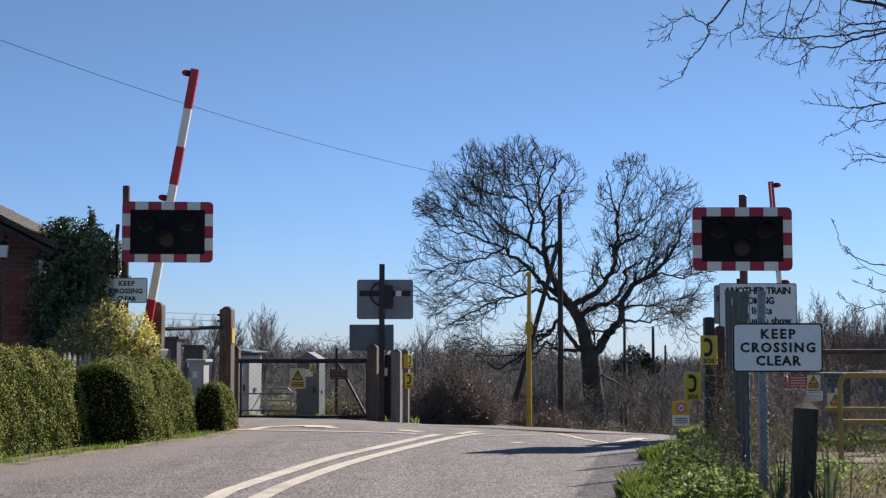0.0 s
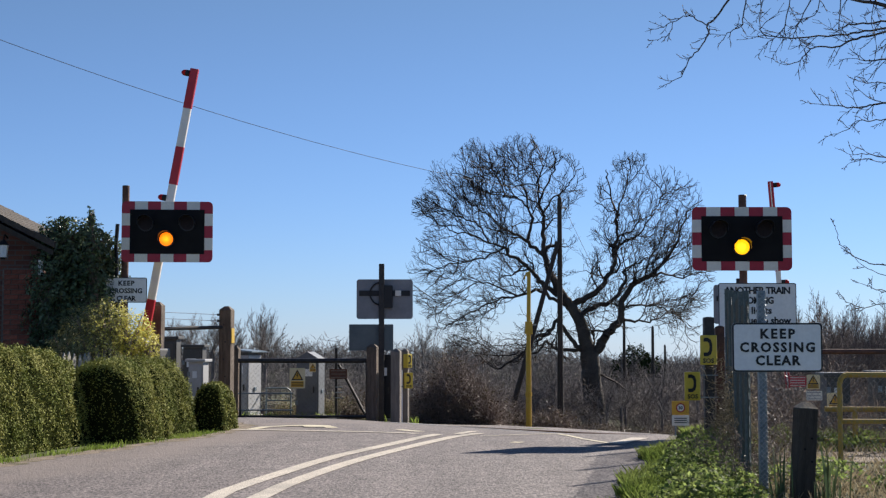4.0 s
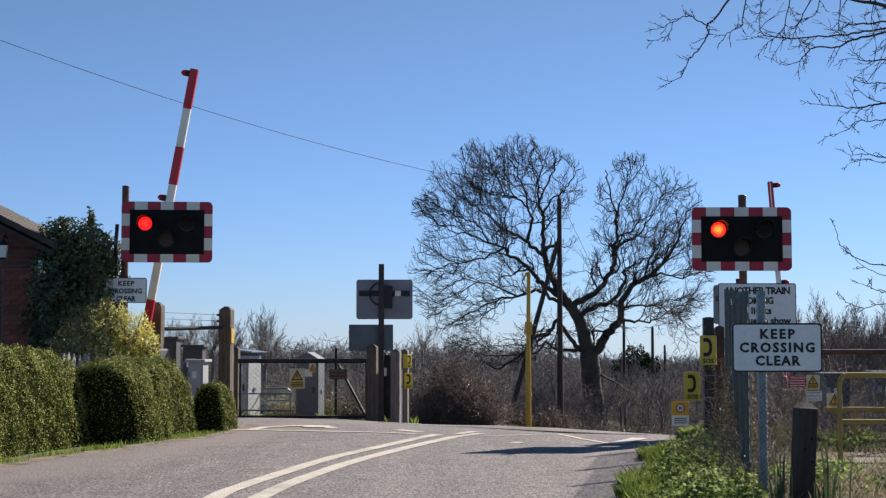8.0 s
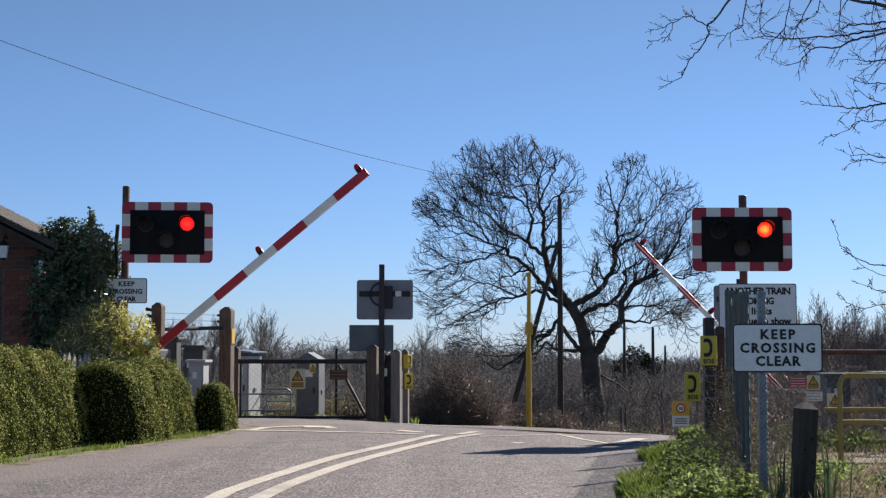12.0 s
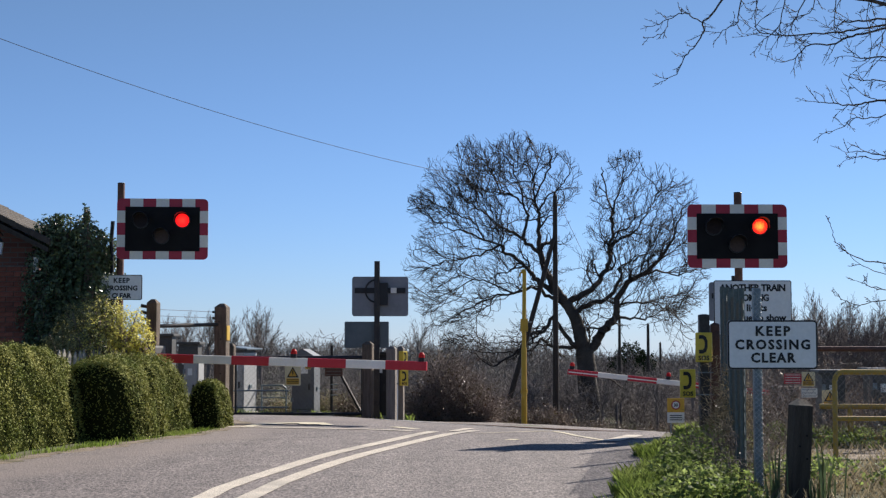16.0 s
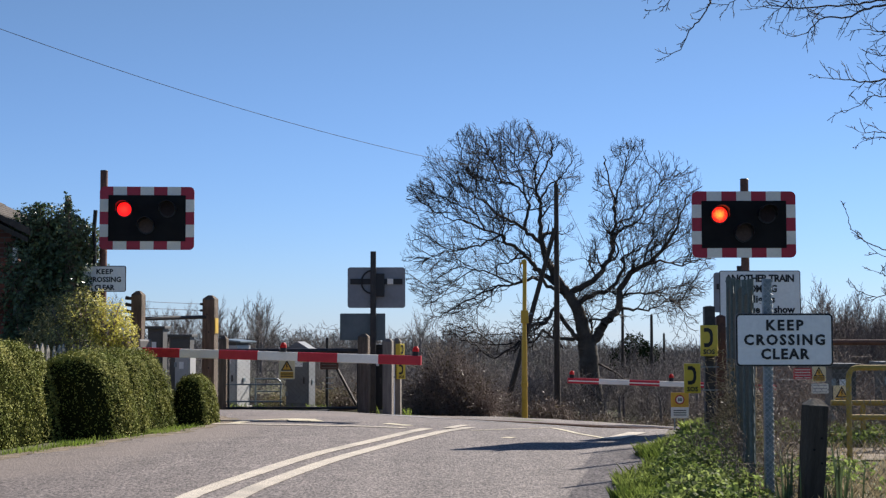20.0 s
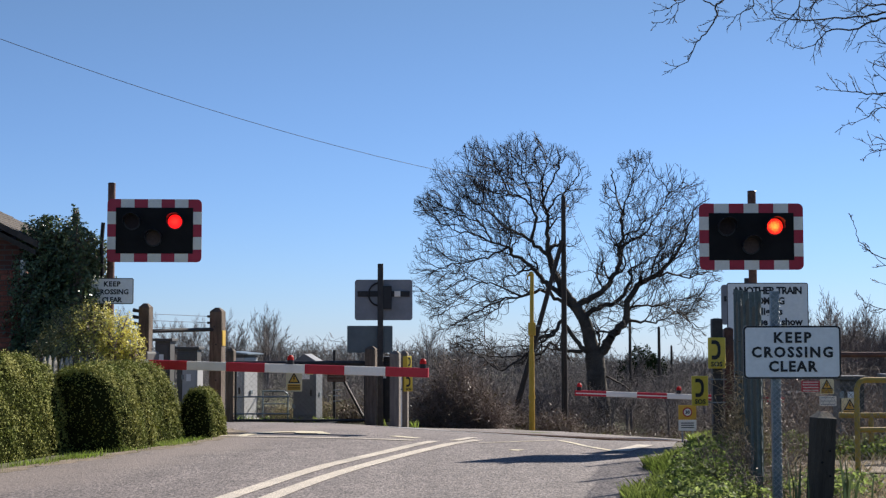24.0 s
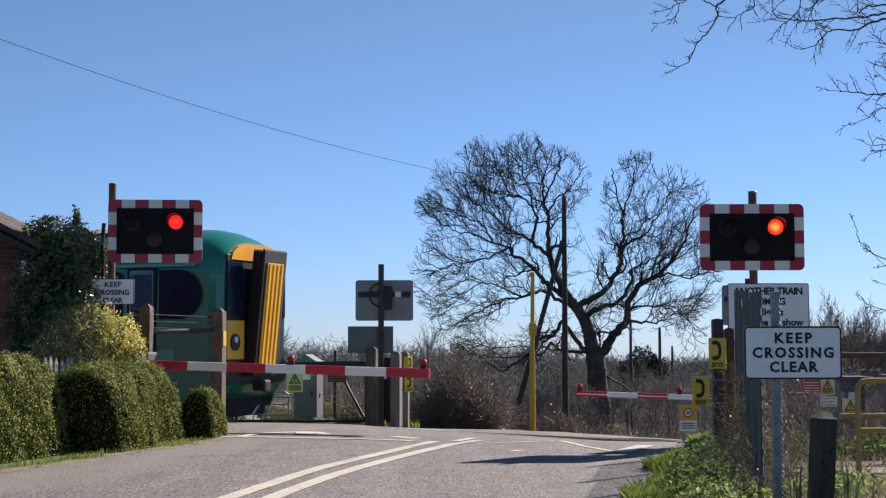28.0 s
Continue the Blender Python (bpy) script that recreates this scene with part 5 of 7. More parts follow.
OAK_EAST = (
    (0.5, 0.13, 0.016, 13, ((4.34, 2.5), (4.63, 2.76), (5.21, 3.06), (5.63, 3.55), (5.89, 3.97), (5.88, 4.42), (5.99, 4.96), (6.0, 5.72), (5.83, 6.24), (5.7, 6.92), (5.66, 7.3))),
    (1.0, 0.04, 0.014, 7, ((6.0, 5.68), (6.26, 6.48), (6.43, 7.22), (6.57, 7.5))),
    (1.2, 0.1, 0.02, 8, ((4.71, 2.3), (5.29, 2.56), (5.87, 2.81), (6.33, 3.47), (6.29, 3.88), (6.79, 4.05), (7.12, 4.3))),
    (-1.0, 0.05, 0.014, 7, ((6.15, 2.52), (6.69, 2.59), (7.19, 2.56), (7.68, 2.35), (8.17, 1.82))),
    (0.9, 0.055, 0.014, 7, ((6.13, 2.11), (6.69, 2.05), (7.18, 2.07), (7.76, 2.33), (8.34, 2.25))),
    (1.3, 0.055, 0.014, 9, ((5.88, 4.38), (6.24, 4.77), (6.76, 5.04), (7.18, 5.55), (7.53, 6.15), (7.71, 6.6))),
    (-1.4, 0.055, 0.014, 8, ((6.86, 3.49), (7.36, 3.62), (7.86, 3.55), (8.44, 3.57), (8.87, 3.93))),
    (0.2, 0.06, 0.016, 3, ((5.11, 1.0), (5.16, 1.41), (5.13, 1.74), (5.04, 2.07))),
    (-0.6, 0.05, 0.018, 2, ((5.2, 0.3), (5.68, 0.09), (6.05, -0.15), (6.38, -0.4))),
)
OAK_Y = 50.0


def in_crown(p):
    """Inside one of the oak's two domes."""
    if p.z < 0.55:
        return p.z > -0.6 and 4.5 < p.x < 6.6
    if p.z > 5.9 and abs(p.x - 5.12) < 0.1 + 0.08 * (p.z - 5.9):
        return False
    lump = 1.0 + 0.14 * math.sin(p.x * 2.3 + p.z * 1.1) * math.sin(p.z * 2.1 - p.x * 0.7 + p.y) + 0.1 * math.sin(p.x * 5.3 + p.y * 3.0) * math.sin(p.z * 4.7)
    for cx, cz, rx, rz in ((2.25, 4.45, 3.5, 4.0), (6.85, 4.1, 2.35, 3.7)):
        if abs((p.x - cx) / rx) ** 2.3 + abs((p.y - OAK_Y) / 3.2) ** 2.3 + abs((p.z - cz) / rz) ** 2.3 < lump:
            return True
    return False


def oak_shoot(rng, p, d, length, r, level, out):
    """A crooked shoot that heads outwards and carries finer ones."""
    step = (0.17, 0.12, 0.085, 0.07)[level]
    n = max(2, int(length / step))
    least = (0.014, 0.0085, 0.0053, 0.0042)[level]
    gap = (0.21, 0.155, 0.12, 9.0)[level]
    run = gap * rng.uniform(0.2, 0.9)
    for i in range(n):
        hub = Vector((3.9 if p.x < 5.2 else 6.0, OAK_Y, 2.2))
        away = (p - hub).normalized()
        d = (d + Vector(rng.normal(0, (0.36, 0.34, 0.3, 0.2)[level], 3)) + away * 0.09 + Vector((0, 0, 0.035))).normalized()
        q = p + d * step
        if not in_crown(q):
            if level < 3 and i:
                oak_shoot(rng, p, d, 0.16, least, 3, out)
            return
        ra, rb = max(least, r * (1 - 0.8 * i / n)), max(least, r * (1 - 0.8 * (i + 1) / n))
        out.append((*(p - d * ra * 0.4), *(q + d * rb * 0.4), ra, rb))
        run += step
        while level < 3 and run > gap:
            run -= gap
            side = spread_dir(rng, d, rng.uniform(28, 62))
            side = (side + away * 0.3).normalized()
            k = 1.1 - 0.45 * i / n
            oak_shoot(rng, q, side, (0.78, 0.33, 0.14)[level] * rng.uniform(0.6, 1.3) * k, rb * 0.62, level + 1, out)
        p = q
    if level < 3:
        oak_shoot(rng, p, d, (0.5, 0.28, 0.13)[level], max(least, r * 0.25), level + 1, out)


def oak():
    rng = np.random.default_rng(11)
    t = thing("oak_tree", "large bare spreading oak tree beyond the crossing", "tree", pose(0, 0, 0))
    segs, line = [], []
    for depth, r0, r1, shoots, pts in OAK_TRUNK + OAK_WEST + OAK_LOW_WEST + OAK_EAST:
        base = 0.0
        if line:
            base = min(line, key=lambda v: (v.x - pts[0][0]) ** 2 + (v.z - pts[0][1]) ** 2).y - OAK_Y
        n = len(pts) - 1
        P = [Vector((x, OAK_Y + base + (depth - base) * (i / n) ** 1.2, z)) for i, (x, z) in enumerate(pts)]
        fine = []
        for i in range(n):
            a, b, c, e = P[max(0, i - 1)], P[i], P[i + 1], P[min(n, i + 2)]
            for k in range(4):
                u = k / 4
                fine.append(0.5 * ((2 * b) + (c - a) * u + (2 * a - 5 * b + 4 * c - e) * u * u + (3 * b - a - 3 * c + e) * u ** 3))
        fine.append(P[-1])
        m = len(fine) - 1
        for i in range(2, m):
            fine[i] = fine[i] + Vector(rng.normal(0, 0.016 if r0 > 0.2 else 0.03, 3))
        rad = [r0 + (r1 - r0) * (i / m) ** 0.75 for i in range(m + 1)]
        for i in range(m):
            d = (fine[i + 1] - fine[i]).normalized()
            segs.append((*(fine[i] - d * rad[i] * 0.35), *(fine[i + 1] + d * rad[i + 1] * 0.35), rad[i], rad[i + 1]))
        line += fine
        for k in range(shoots):
            u = 0.2 + 0.8 * (k + rng.uniform(0, 0.9)) / shoots
            i = min(m - 1, int(u * m))
            d = (fine[i + 1] - fine[i]).normalized()
            oak_shoot(rng, fine[i].copy(), spread_dir(rng, d, rng.uniform(30, 70)), rng.uniform(1.0, 2.2), max(0.016, min(0.045, rad[i] * 0.65)), 0, segs)
        if shoots:
            oak_shoot(rng, fine[-1].copy(), (fine[-1] - fine[-2]).normalized(), 1.0, r1, 0, segs)
    # buttress at the foot
    segs.append((5.3, OAK_Y, -2.0, 5.2, OAK_Y, -1.2, 0.55, 0.38))
    tree_parts(t, segs, M["bark"], 0.045)


oak()


def overhanging_tree():
    """Roadside tree that stands beside the camera's view; only its outer boughs hang over the verge."""
    rng = np.random.default_rng(5)
    t = thing("roadside_tree", "bare roadside tree with budding boughs over the verge", "tree", pose(0, 0, 0))
    out = []
    tx, ty = 6.6, 11.6
    P = [Vector(q) for q in ((tx, ty, -0.4), (tx + 0.05, ty, 1.6), (tx - 0.1, ty + 0.1, 3.4), (tx, ty + 0.1, 5.2), (tx + 0.1, ty, 7.0))]
    for i, (a, b) in enumerate(zip(P[:-1], P[1:])):
        rr = (0.34, 0.26, 0.22, 0.17, 0.1)
        out.append((*a, *b, rr[i], rr[i + 1]))
    # two leading boughs, whose branches follow
    high = [(tx, ty, 4.9), (5.6, 11.9, 5.0), (4.6, 12.1, 4.6), (3.9, 12.1, 4.4), (3.2, 12.1, 4.38), (2.54, 12.0, 4.26)]
    mid = [(tx, ty, 4.3), (5.5, 11.8, 4.2), (4.7, 12.0, 4.0), (4.0, 12.0, 3.86)]
    boughs = (
        (high, 0.07, 0.014, 6, 0.06),
        (mid, 0.06, 0.03, 4, 0.06),
        ([(2.54, 12.0, 4.24), (2.37, 12.0, 4.04), (2.27, 12.0, 3.9), (2.19, 12.0, 3.83), (2.2, 12.0, 3.76), (2.13, 12.0, 3.64), (2.04, 12.0, 3.55), (1.99, 12.0, 3.43), (1.88, 12.0, 3.35)], 0.014, 0.004, 9, 0.075),
        ([(2.19, 12.0, 3.83), (2.09, 12.0, 3.89), (2.02, 12.0, 3.91), (1.9, 12.0, 3.85), (1.78, 12.0, 3.8)], 0.008, 0.004, 8, 0.16),
        ([(1.91, 12.0, 3.86), (1.85, 12.0, 3.74), (1.73, 12.0, 3.69)], 0.005, 0.003, 3, 0.15),
        ([(2.56, 12.1, 4.26), (2.52, 12.1, 3.97), (2.5, 12.1, 3.85), (2.43, 12.1, 3.81), (2.34, 12.1, 3.77)], 0.009, 0.004, 7, 0.15),
        ([(4.0, 12.0, 3.86), (3.73, 12.2, 3.85), (3.5, 12.2, 3.81), (3.31, 12.2, 3.79), (3.02, 12.2, 3.77), (2.83, 12.2, 3.77), (2.69, 12.2, 3.8), (2.67, 12.2, 3.88), (2.68, 12.2, 4.05)], 0.014, 0.004, 12, 0.11),
        ([(4.0, 12.0, 3.86), (3.61, 12.1, 3.78), (3.42, 12.1, 3.73), (3.28, 12.1, 3.67), (3.11, 12.1, 3.67), (3.04, 12.1, 3.62), (2.96, 12.1, 3.54), (2.85, 12.1, 3.52)], 0.015, 0.004, 10, 0.1),
        ([(4.0, 12.0, 3.86), (3.73, 12.0, 3.98), (3.49, 12.0, 4.03), (3.31, 12.0, 4.07), (3.07, 12.0, 4.14)], 0.032, 0.008, 10, 0.14),
        ([(4.0, 12.0, 3.88), (3.72, 12.3, 3.93), (3.53, 12.3, 3.91), (3.43, 12.3, 3.9)], 0.014, 0.008, 6, 0.16),
    )
    twigs = (
        ([(tx, ty, 3.7), (5.0, 11.7, 3.6), (3.93, 11.8, 3.46), (3.61, 11.8, 3.51), (3.47, 11.8, 3.49), (3.37, 11.8, 3.51)], 0.02, 0.004, 9, 0.05),
        ([(4.6, 11.7, 3.56), (3.92, 11.8, 3.3), (3.6, 11.8, 3.31), (3.49, 11.8, 3.31), (3.4, 11.8, 3.32)], 0.01, 0.004, 7, 0.07),
        ([(tx, ty, 3.4), (5.0, 11.7, 3.3), (3.89, 11.7, 3.19), (3.54, 11.7, 3.13), (3.43, 11.7, 3.11), (3.3, 11.7, 3.09), (3.14, 11.7, 3.11), (3.04, 11.7, 3.12)], 0.018, 0.004, 13, 0.035),
        ([(3.54, 11.7, 3.13), (3.41, 11.7, 3.19), (3.31, 11.7, 3.28)], 0.006, 0.003, 3, 0.15),
        ([(3.89, 11.7, 3.19), (3.63, 11.9, 3.04), (3.49, 11.9, 3.02), (3.4, 11.9, 3.02), (3.3, 11.9, 2.94), (3.17, 11.9, 2.9)], 0.008, 0.003, 7, 0.1),
        ([(tx, ty, 3.0), (5.0, 11.9, 2.85), (3.98, 12.0, 2.73), (3.63, 12.0, 2.73), (3.49, 12.0, 2.76), (3.36, 12.0, 2.75)], 0.014, 0.003, 8, 0.03),
        ([(3.98, 12.0, 2.73), (3.63, 12.0, 2.69), (3.49, 12.0, 2.72), (3.33, 12.0, 2.67)], 0.006, 0.003, 4, 0.1),
        ([(tx, ty, 2.2), (5.0, 11.9, 1.9), (3.92, 11.9, 1.82), (3.58, 11.9, 1.84), (3.47, 11.9, 1.85), (3.33, 11.9, 1.91), (3.24, 11.9, 2.0), (3.2, 11.9, 2.11), (3.18, 11.9, 2.17)], 0.01, 0.003, 2, 0.008),
        ([(3.99, 12.1, 1.66), (3.65, 12.1, 1.76), (3.55, 12.1, 1.8), (3.43, 12.1, 1.88), (3.37, 12.1, 1.95)], 0.005, 0.003, 3, 0.09),
        ([(tx, ty, 1.9), (5.0, 12.0, 1.66), (3.95, 12.0, 1.59), (3.58, 12.0, 1.63), (3.49, 12.0, 1.66), (3.43, 12.0, 1.69)], 0.009, 0.003, 4, 0.02),
        ([(3.95, 12.0, 1.59), (3.6, 12.2, 1.52), (3.48, 12.2, 1.5), (3.36, 12.2, 1.55), (3.3, 12.2, 1.58)], 0.006, 0.003, 5, 0.08),
    )
    drops = (
        ([(2.94, 12.1, 4.36), (2.9, 12.2, 3.95), (2.86, 12.2, 3.83), (2.71, 12.2, 3.7)], 0.008, 0.003, 8, 0.15),
        ([(3.2, 12.1, 4.37), (3.07, 12.3, 4.0), (3.0, 12.3, 3.87), (3.01, 12.3, 3.8), (3.07, 12.3, 3.67)], 0.008, 0.003, 8, 0.12),
        ([(3.36, 12.1, 4.37), (3.31, 12.1, 3.88), (3.34, 12.1, 3.8)], 0.008, 0.003, 6, 0.14),
        ([(3.17, 12.1, 4.38), (3.11, 12.0, 3.95), (2.97, 12.0, 3.88), (2.92, 12.0, 3.78)], 0.007, 0.003, 7, 0.14),
        ([(3.6, 12.1, 4.37), (3.6, 12.0, 4.1), (3.55, 12.0, 3.9), (3.58, 12.0, 3.7)], 0.008, 0.003, 10, 0.18),
        ([(3.75, 12.1, 4.38), (3.7, 11.9, 4.0), (3.66, 11.9, 3.75), (3.62, 11.9, 3.6)], 0.008, 0.003, 10, 0.18),
        ([(2.7, 12.05, 4.3), (2.66, 12.0, 4.05), (2.62, 12.0, 3.92)], 0.006, 0.003, 5, 0.15),
    )
    spec = ((3, 3, 0.5, 40, 0.2, 0.03), (2, 0, 0.5, 38, 0.22, 0.02))
    for pts, r0, r1, sh, ratio in boughs + twigs + drops:
        limb_path(rng, pts, r0, r1, spec, out, 0.012, sh, ratio)
    crown = ((4, 4, 0.5, 40, 0.15, 0.05), (3, 4, 0.5, 40, 0.2, 0.04), (3, 0, 0.5, 40, 0.2, 0.0))
    for pts, r0, r1, sh, ratio in (([(tx, ty, 5.5), (5.8, 12.4, 6.4), (5.2, 12.8, 7.4), (4.6, 13.0, 8.2)], 0.1, 0.02, 9, 0.3), ([(tx, ty, 5.9), (7.4, 12.0, 7.0), (8.0, 12.5, 8.2)], 0.1, 0.02, 9, 0.34)):
        limb_path(rng, pts, r0, r1, crown, out, 0.05, sh, ratio)
    s = np.array([tuple(float(q) for q in row) for row in out])
    s[:, 6:8] = np.maximum(s[:, 6:8] * 0.72, 0.0018)
    thick = s[:, 6] > 0.03
    part("trunk", sticks("trunk", s[thick], M["bark_near"], 9), M["bark_near"], t, "dark trunk and boughs")
    part("twig_spray", sticks("twig_spray", s[~thick], M["bark_near"], 5), M["bark_near"], t, "fine twigs")
    fine = s[s[:, 6] < 0.0045]
    pick = fine[rng.permutation(len(fine))[:900]]
    ends = pick[:, 3:6]
    d = ends - pick[:, 0:3]
    d /= np.linalg.norm(d, axis=1, keepdims=True) + 1e-9
    buds = np.concatenate([ends, ends + d * 0.014, np.full((len(ends), 1), 0.0042), np.full((len(ends), 1), 0.0018)], axis=1)
    tagged(part("bud_scatter", sticks("bud_scatter", buds, M["bramble_stem"], 5), M["bramble_stem"], t, "reddish winter buds"), kind="stuff")


overhanging_tree()


def generic_tree(name, label, seed, height, spread, group, mat="twig_far", fine=True, least=0.009):
    """A small bare tree with its base at the origin."""
    rng = np.random.default_rng(seed)
    t = thing(name, label, "tree", pose(0, 0, 0), group)
    out = []
    spec = ((4, 6, 0.5, 24, 0.06, 0.09), (3, 6, 0.5, 26, 0.09, 0.08), (3, 5, 0.5, 28, 0.12, 0.07), (2, 0, 0.5, 32, 0.12, 0.05)) if fine else ((3, 5, 0.55, 34, 0.12, 0.07), (3, 5, 0.55, 38, 0.18, 0.05), (2, 0, 0.5, 40, 0.2, 0.0))
    top = height * 0.42
    out.append((0, 0, -0.3, 0.02, 0, top * 0.5, height * 0.024, height * 0.02))
    out.append((0.02, 0, top * 0.5, 0, 0, top, height * 0.02, height * 0.016))
    for k in range(7):
        a = k * 2.4 + rng.uniform(-0.4, 0.4)
        d = Vector((math.cos(a) * spread, math.sin(a) * spread, rng.uniform(0.7, 1.5))).normalized()
        branch(rng, Vector((0, 0, top * rng.uniform(0.4, 1.0))), d, height * rng.uniform(0.26, 0.36), height * 0.008, 0, spec, out)
    s = np.array([tuple(float(q) for q in row) for row in out])
    s[:, 6:8] = np.maximum(s[:, 6:8], least)
    part("trunk", sticks("trunk", s[:2], M[mat], 7), M[mat], t)
    part("crown", sticks("crown", s[2:], M[mat], 3), M[mat], t, "bare twiggy crown")
    return t


def plant(protos, spots, rng):
    """Set the first tree of each kind and copies of it at (x, y, size, kind)."""
    used = set()
    for x, y, k, i in spots:
        m = pose(x, y, float(gz(x, y)), 0, 0, rng.uniform(0, 360))
        ob = protos[i] if i not in used else copy_thing(protos[i], m)
        used.add(i)
        ob.matrix_world = m
        ob.scale = (k, k, k)


prng = np.random.default_rng(77)
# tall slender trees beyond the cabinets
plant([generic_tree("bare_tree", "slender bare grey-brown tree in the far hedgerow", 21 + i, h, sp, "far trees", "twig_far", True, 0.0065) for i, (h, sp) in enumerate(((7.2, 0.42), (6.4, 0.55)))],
      [(x, y, prng.uniform(0.86, 1.02), k % 2) for k, (x, y) in enumerate(((-24, 108), (-21.5, 100), (-19.4, 112), (-18, 98), (-16.2, 104), (-14.6, 101), (-13.2, 108), (-12.4, 103), (-30, 118), (-27, 112)))], prng)
# bare trees along the skyline and in the hedgerows
spots = []
for k in range(150):
    y = prng.uniform(120, 235)
    way = prng.uniform(-0.34, 0.36)
    spots.append((way * y, y, prng.uniform(0.5, 0.8) * (0.62 if 0.08 < way < 0.19 else 1.0), int(prng.integers(0, 4))))
for k in range(10):
    y = prng.uniform(60, 90)
    spots.append((prng.uniform(0.02, 0.16) * y, y, prng.uniform(0.35, 0.5), int(prng.integers(0, 4))))
for k in range(26):
    y = prng.uniform(44, 60)
    spots.append((prng.uniform(0.03, 0.2) * y, y, prng.uniform(0.2, 0.4), int(prng.integers(0, 4))))
for k in range(8):
    y = prng.uniform(36, 48)
    spots.append((prng.uniform(-0.15, -0.01) * y, y, prng.uniform(0.14, 0.24), int(prng.integers(0, 4))))
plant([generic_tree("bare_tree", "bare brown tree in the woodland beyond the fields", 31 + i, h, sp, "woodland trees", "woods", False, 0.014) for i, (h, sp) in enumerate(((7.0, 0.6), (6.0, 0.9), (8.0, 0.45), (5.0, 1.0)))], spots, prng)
# saplings beyond the railing
spots = []
for k in range(34):
    y = prng.uniform(34, 44)
    spots.append((prng.uniform(0.238, 0.33) * y, y, prng.uniform(0.75, 1.1), k % 2))
plant([generic_tree("sapling", "bushy bare grey-brown sapling beyond the railing", 41 + i, h, sp, "saplings", "twig_far", True, 0.0036) for i, (h, sp) in enumerate(((3.9, 0.7), (3.5, 0.95)))], spots, prng)


# ---- shrubs, brambles, hedges ----
def thicket(name, label, category, x0, x1, y0, y1, h, n_stick, n_leaf, stem, leaf, seed, leaf_size=0.05, r=0.006, dome=True, kind="", reach=1.0):
    """Tangled stems with leaves in a rough mound."""
    rng = np.random.default_rng(seed)
    t = thing(name, label, category, pose(0, 0, 0), kind=kind)
    u, v = rng.uniform(-1, 1, n_stick), rng.uniform(-1, 1, n_stick)
    top = h * (np.sqrt(np.clip(1 - 0.75 * u * u - 0.5 * v * v, 0.12, 1)) if dome else np.ones(n_stick))
    bump = 0.72 + 0.25 * np.sin(u * 9 + seed) * np.cos(v * 5) + 0.22 * np.sin(u * (x1 - x0) * 1.7 + seed * 2) + rng.normal(0, 0.1, n_stick)
    x, y = (x0 + x1) / 2 + u * (x1 - x0) / 2, (y0 + y1) / 2 + v * (y1 - y0) / 2
    g = gz(x, y)
    z0 = g + top * bump * rng.uniform(-0.05, 0.75, n_stick)
    ln = h * reach * rng.uniform(0.12, 0.42, n_stick)
    d = rng.normal(0, 1, (n_stick, 3)) * np.array([0.8, 0.8, 0.6]) + np.array([0, 0, 0.75])
    d /= np.linalg.norm(d, axis=1, keepdims=True)
    a = np.stack([x, y, z0], 1)
    m = a + d * ln[:, None] * 0.55
    b = m + (d + rng.normal(0, 0.35, d.shape) - np.array([0, 0, 0.25])) * ln[:, None] * 0.5
    s = np.concatenate([np.concatenate([a, m, np.full((n_stick, 1), r), np.full((n_stick, 1), r * 0.8)], 1), np.concatenate([m, b, np.full((n_stick, 1), r * 0.8), np.full((n_stick, 1), r * 0.4)], 1)])
    tagged(part("stem_tangle", sticks("stem_tangle", s, M[stem], 3), M[stem], t, "tangled bare stems"), kind="stuff")
    if n_leaf:
        k = rng.integers(0, n_stick, n_leaf)
        p = (a[k] + (b[k] - a[k]) * rng.uniform(0, 1.1, (n_leaf, 1))) + rng.normal(0, 0.03, (n_leaf, 3))
        tagged(part("foliage", leaf_mesh("leaves", p, np.tile([[0, -0.2, 0.6]], (n_leaf, 1)), leaf_size, M[leaf], rng, 0.8), M[leaf], t), kind="stuff")
    return t


thicket("bramble_bush", "brown bramble bush with glossy withered leaves", "bush", -0.5, 1.25, 34.2, 36.2, 1.95, 4400, 8000, "bramble_stem", "bramble_leaf", 1, 0.055)
thicket("bramble_bush", "low brown bramble hedge behind the crossing", "bush", 1.2, 3.4, 38.2, 40.0, 1.0, 2600, 1800, "bramble_stem", "bramble_leaf", 2, 0.08)
thicket("bramble_bush", "brown undergrowth beneath the oak tree", "bush", 2.8, 9.5, 41.5, 46.0, 0.5, 4200, 1500, "bramble_stem", "bramble_leaf", 3, 0.08, dome=False)
thicket("bramble_bush", "brown scrub behind the far barrier", "bush", 6.2, 12.5, 46.0, 56.0, 1.5, 7500, 0, "grey_stem", "bramble_leaf", 4, 0.08, r=0.007, dome=False)
thicket("bramble_bush", "dark undergrowth below the oak branches", "bush", -1.5, 5.0, 46.0, 54.0, 1.9, 8000, 400, "grey_stem", "bramble_leaf", 5, 0.09, r=0.0065, dome=False)
thicket("bramble_bush", "tangled scrub behind the mesh gate", "bush", -3.9, -2.0, 33.9, 35.5, 0.75, 1500, 2600, "dry", "sage", 6, 0.05)
thicket("bramble_bush", "leafy scrub beside the dark gate post", "bush", -2.5, -1.0, 33.6, 35.2, 0.7, 1200, 1500, "bramble_stem", "bramble_leaf", 7, 0.06)
thicket("bramble_bush", "brown field scrub behind the cabinets", "bush", -9.0, -0.5, 40.0, 47.0, 0.8, 5200, 1500, "bramble_stem", "bramble_leaf", 8, 0.07, r=0.008, dome=False)
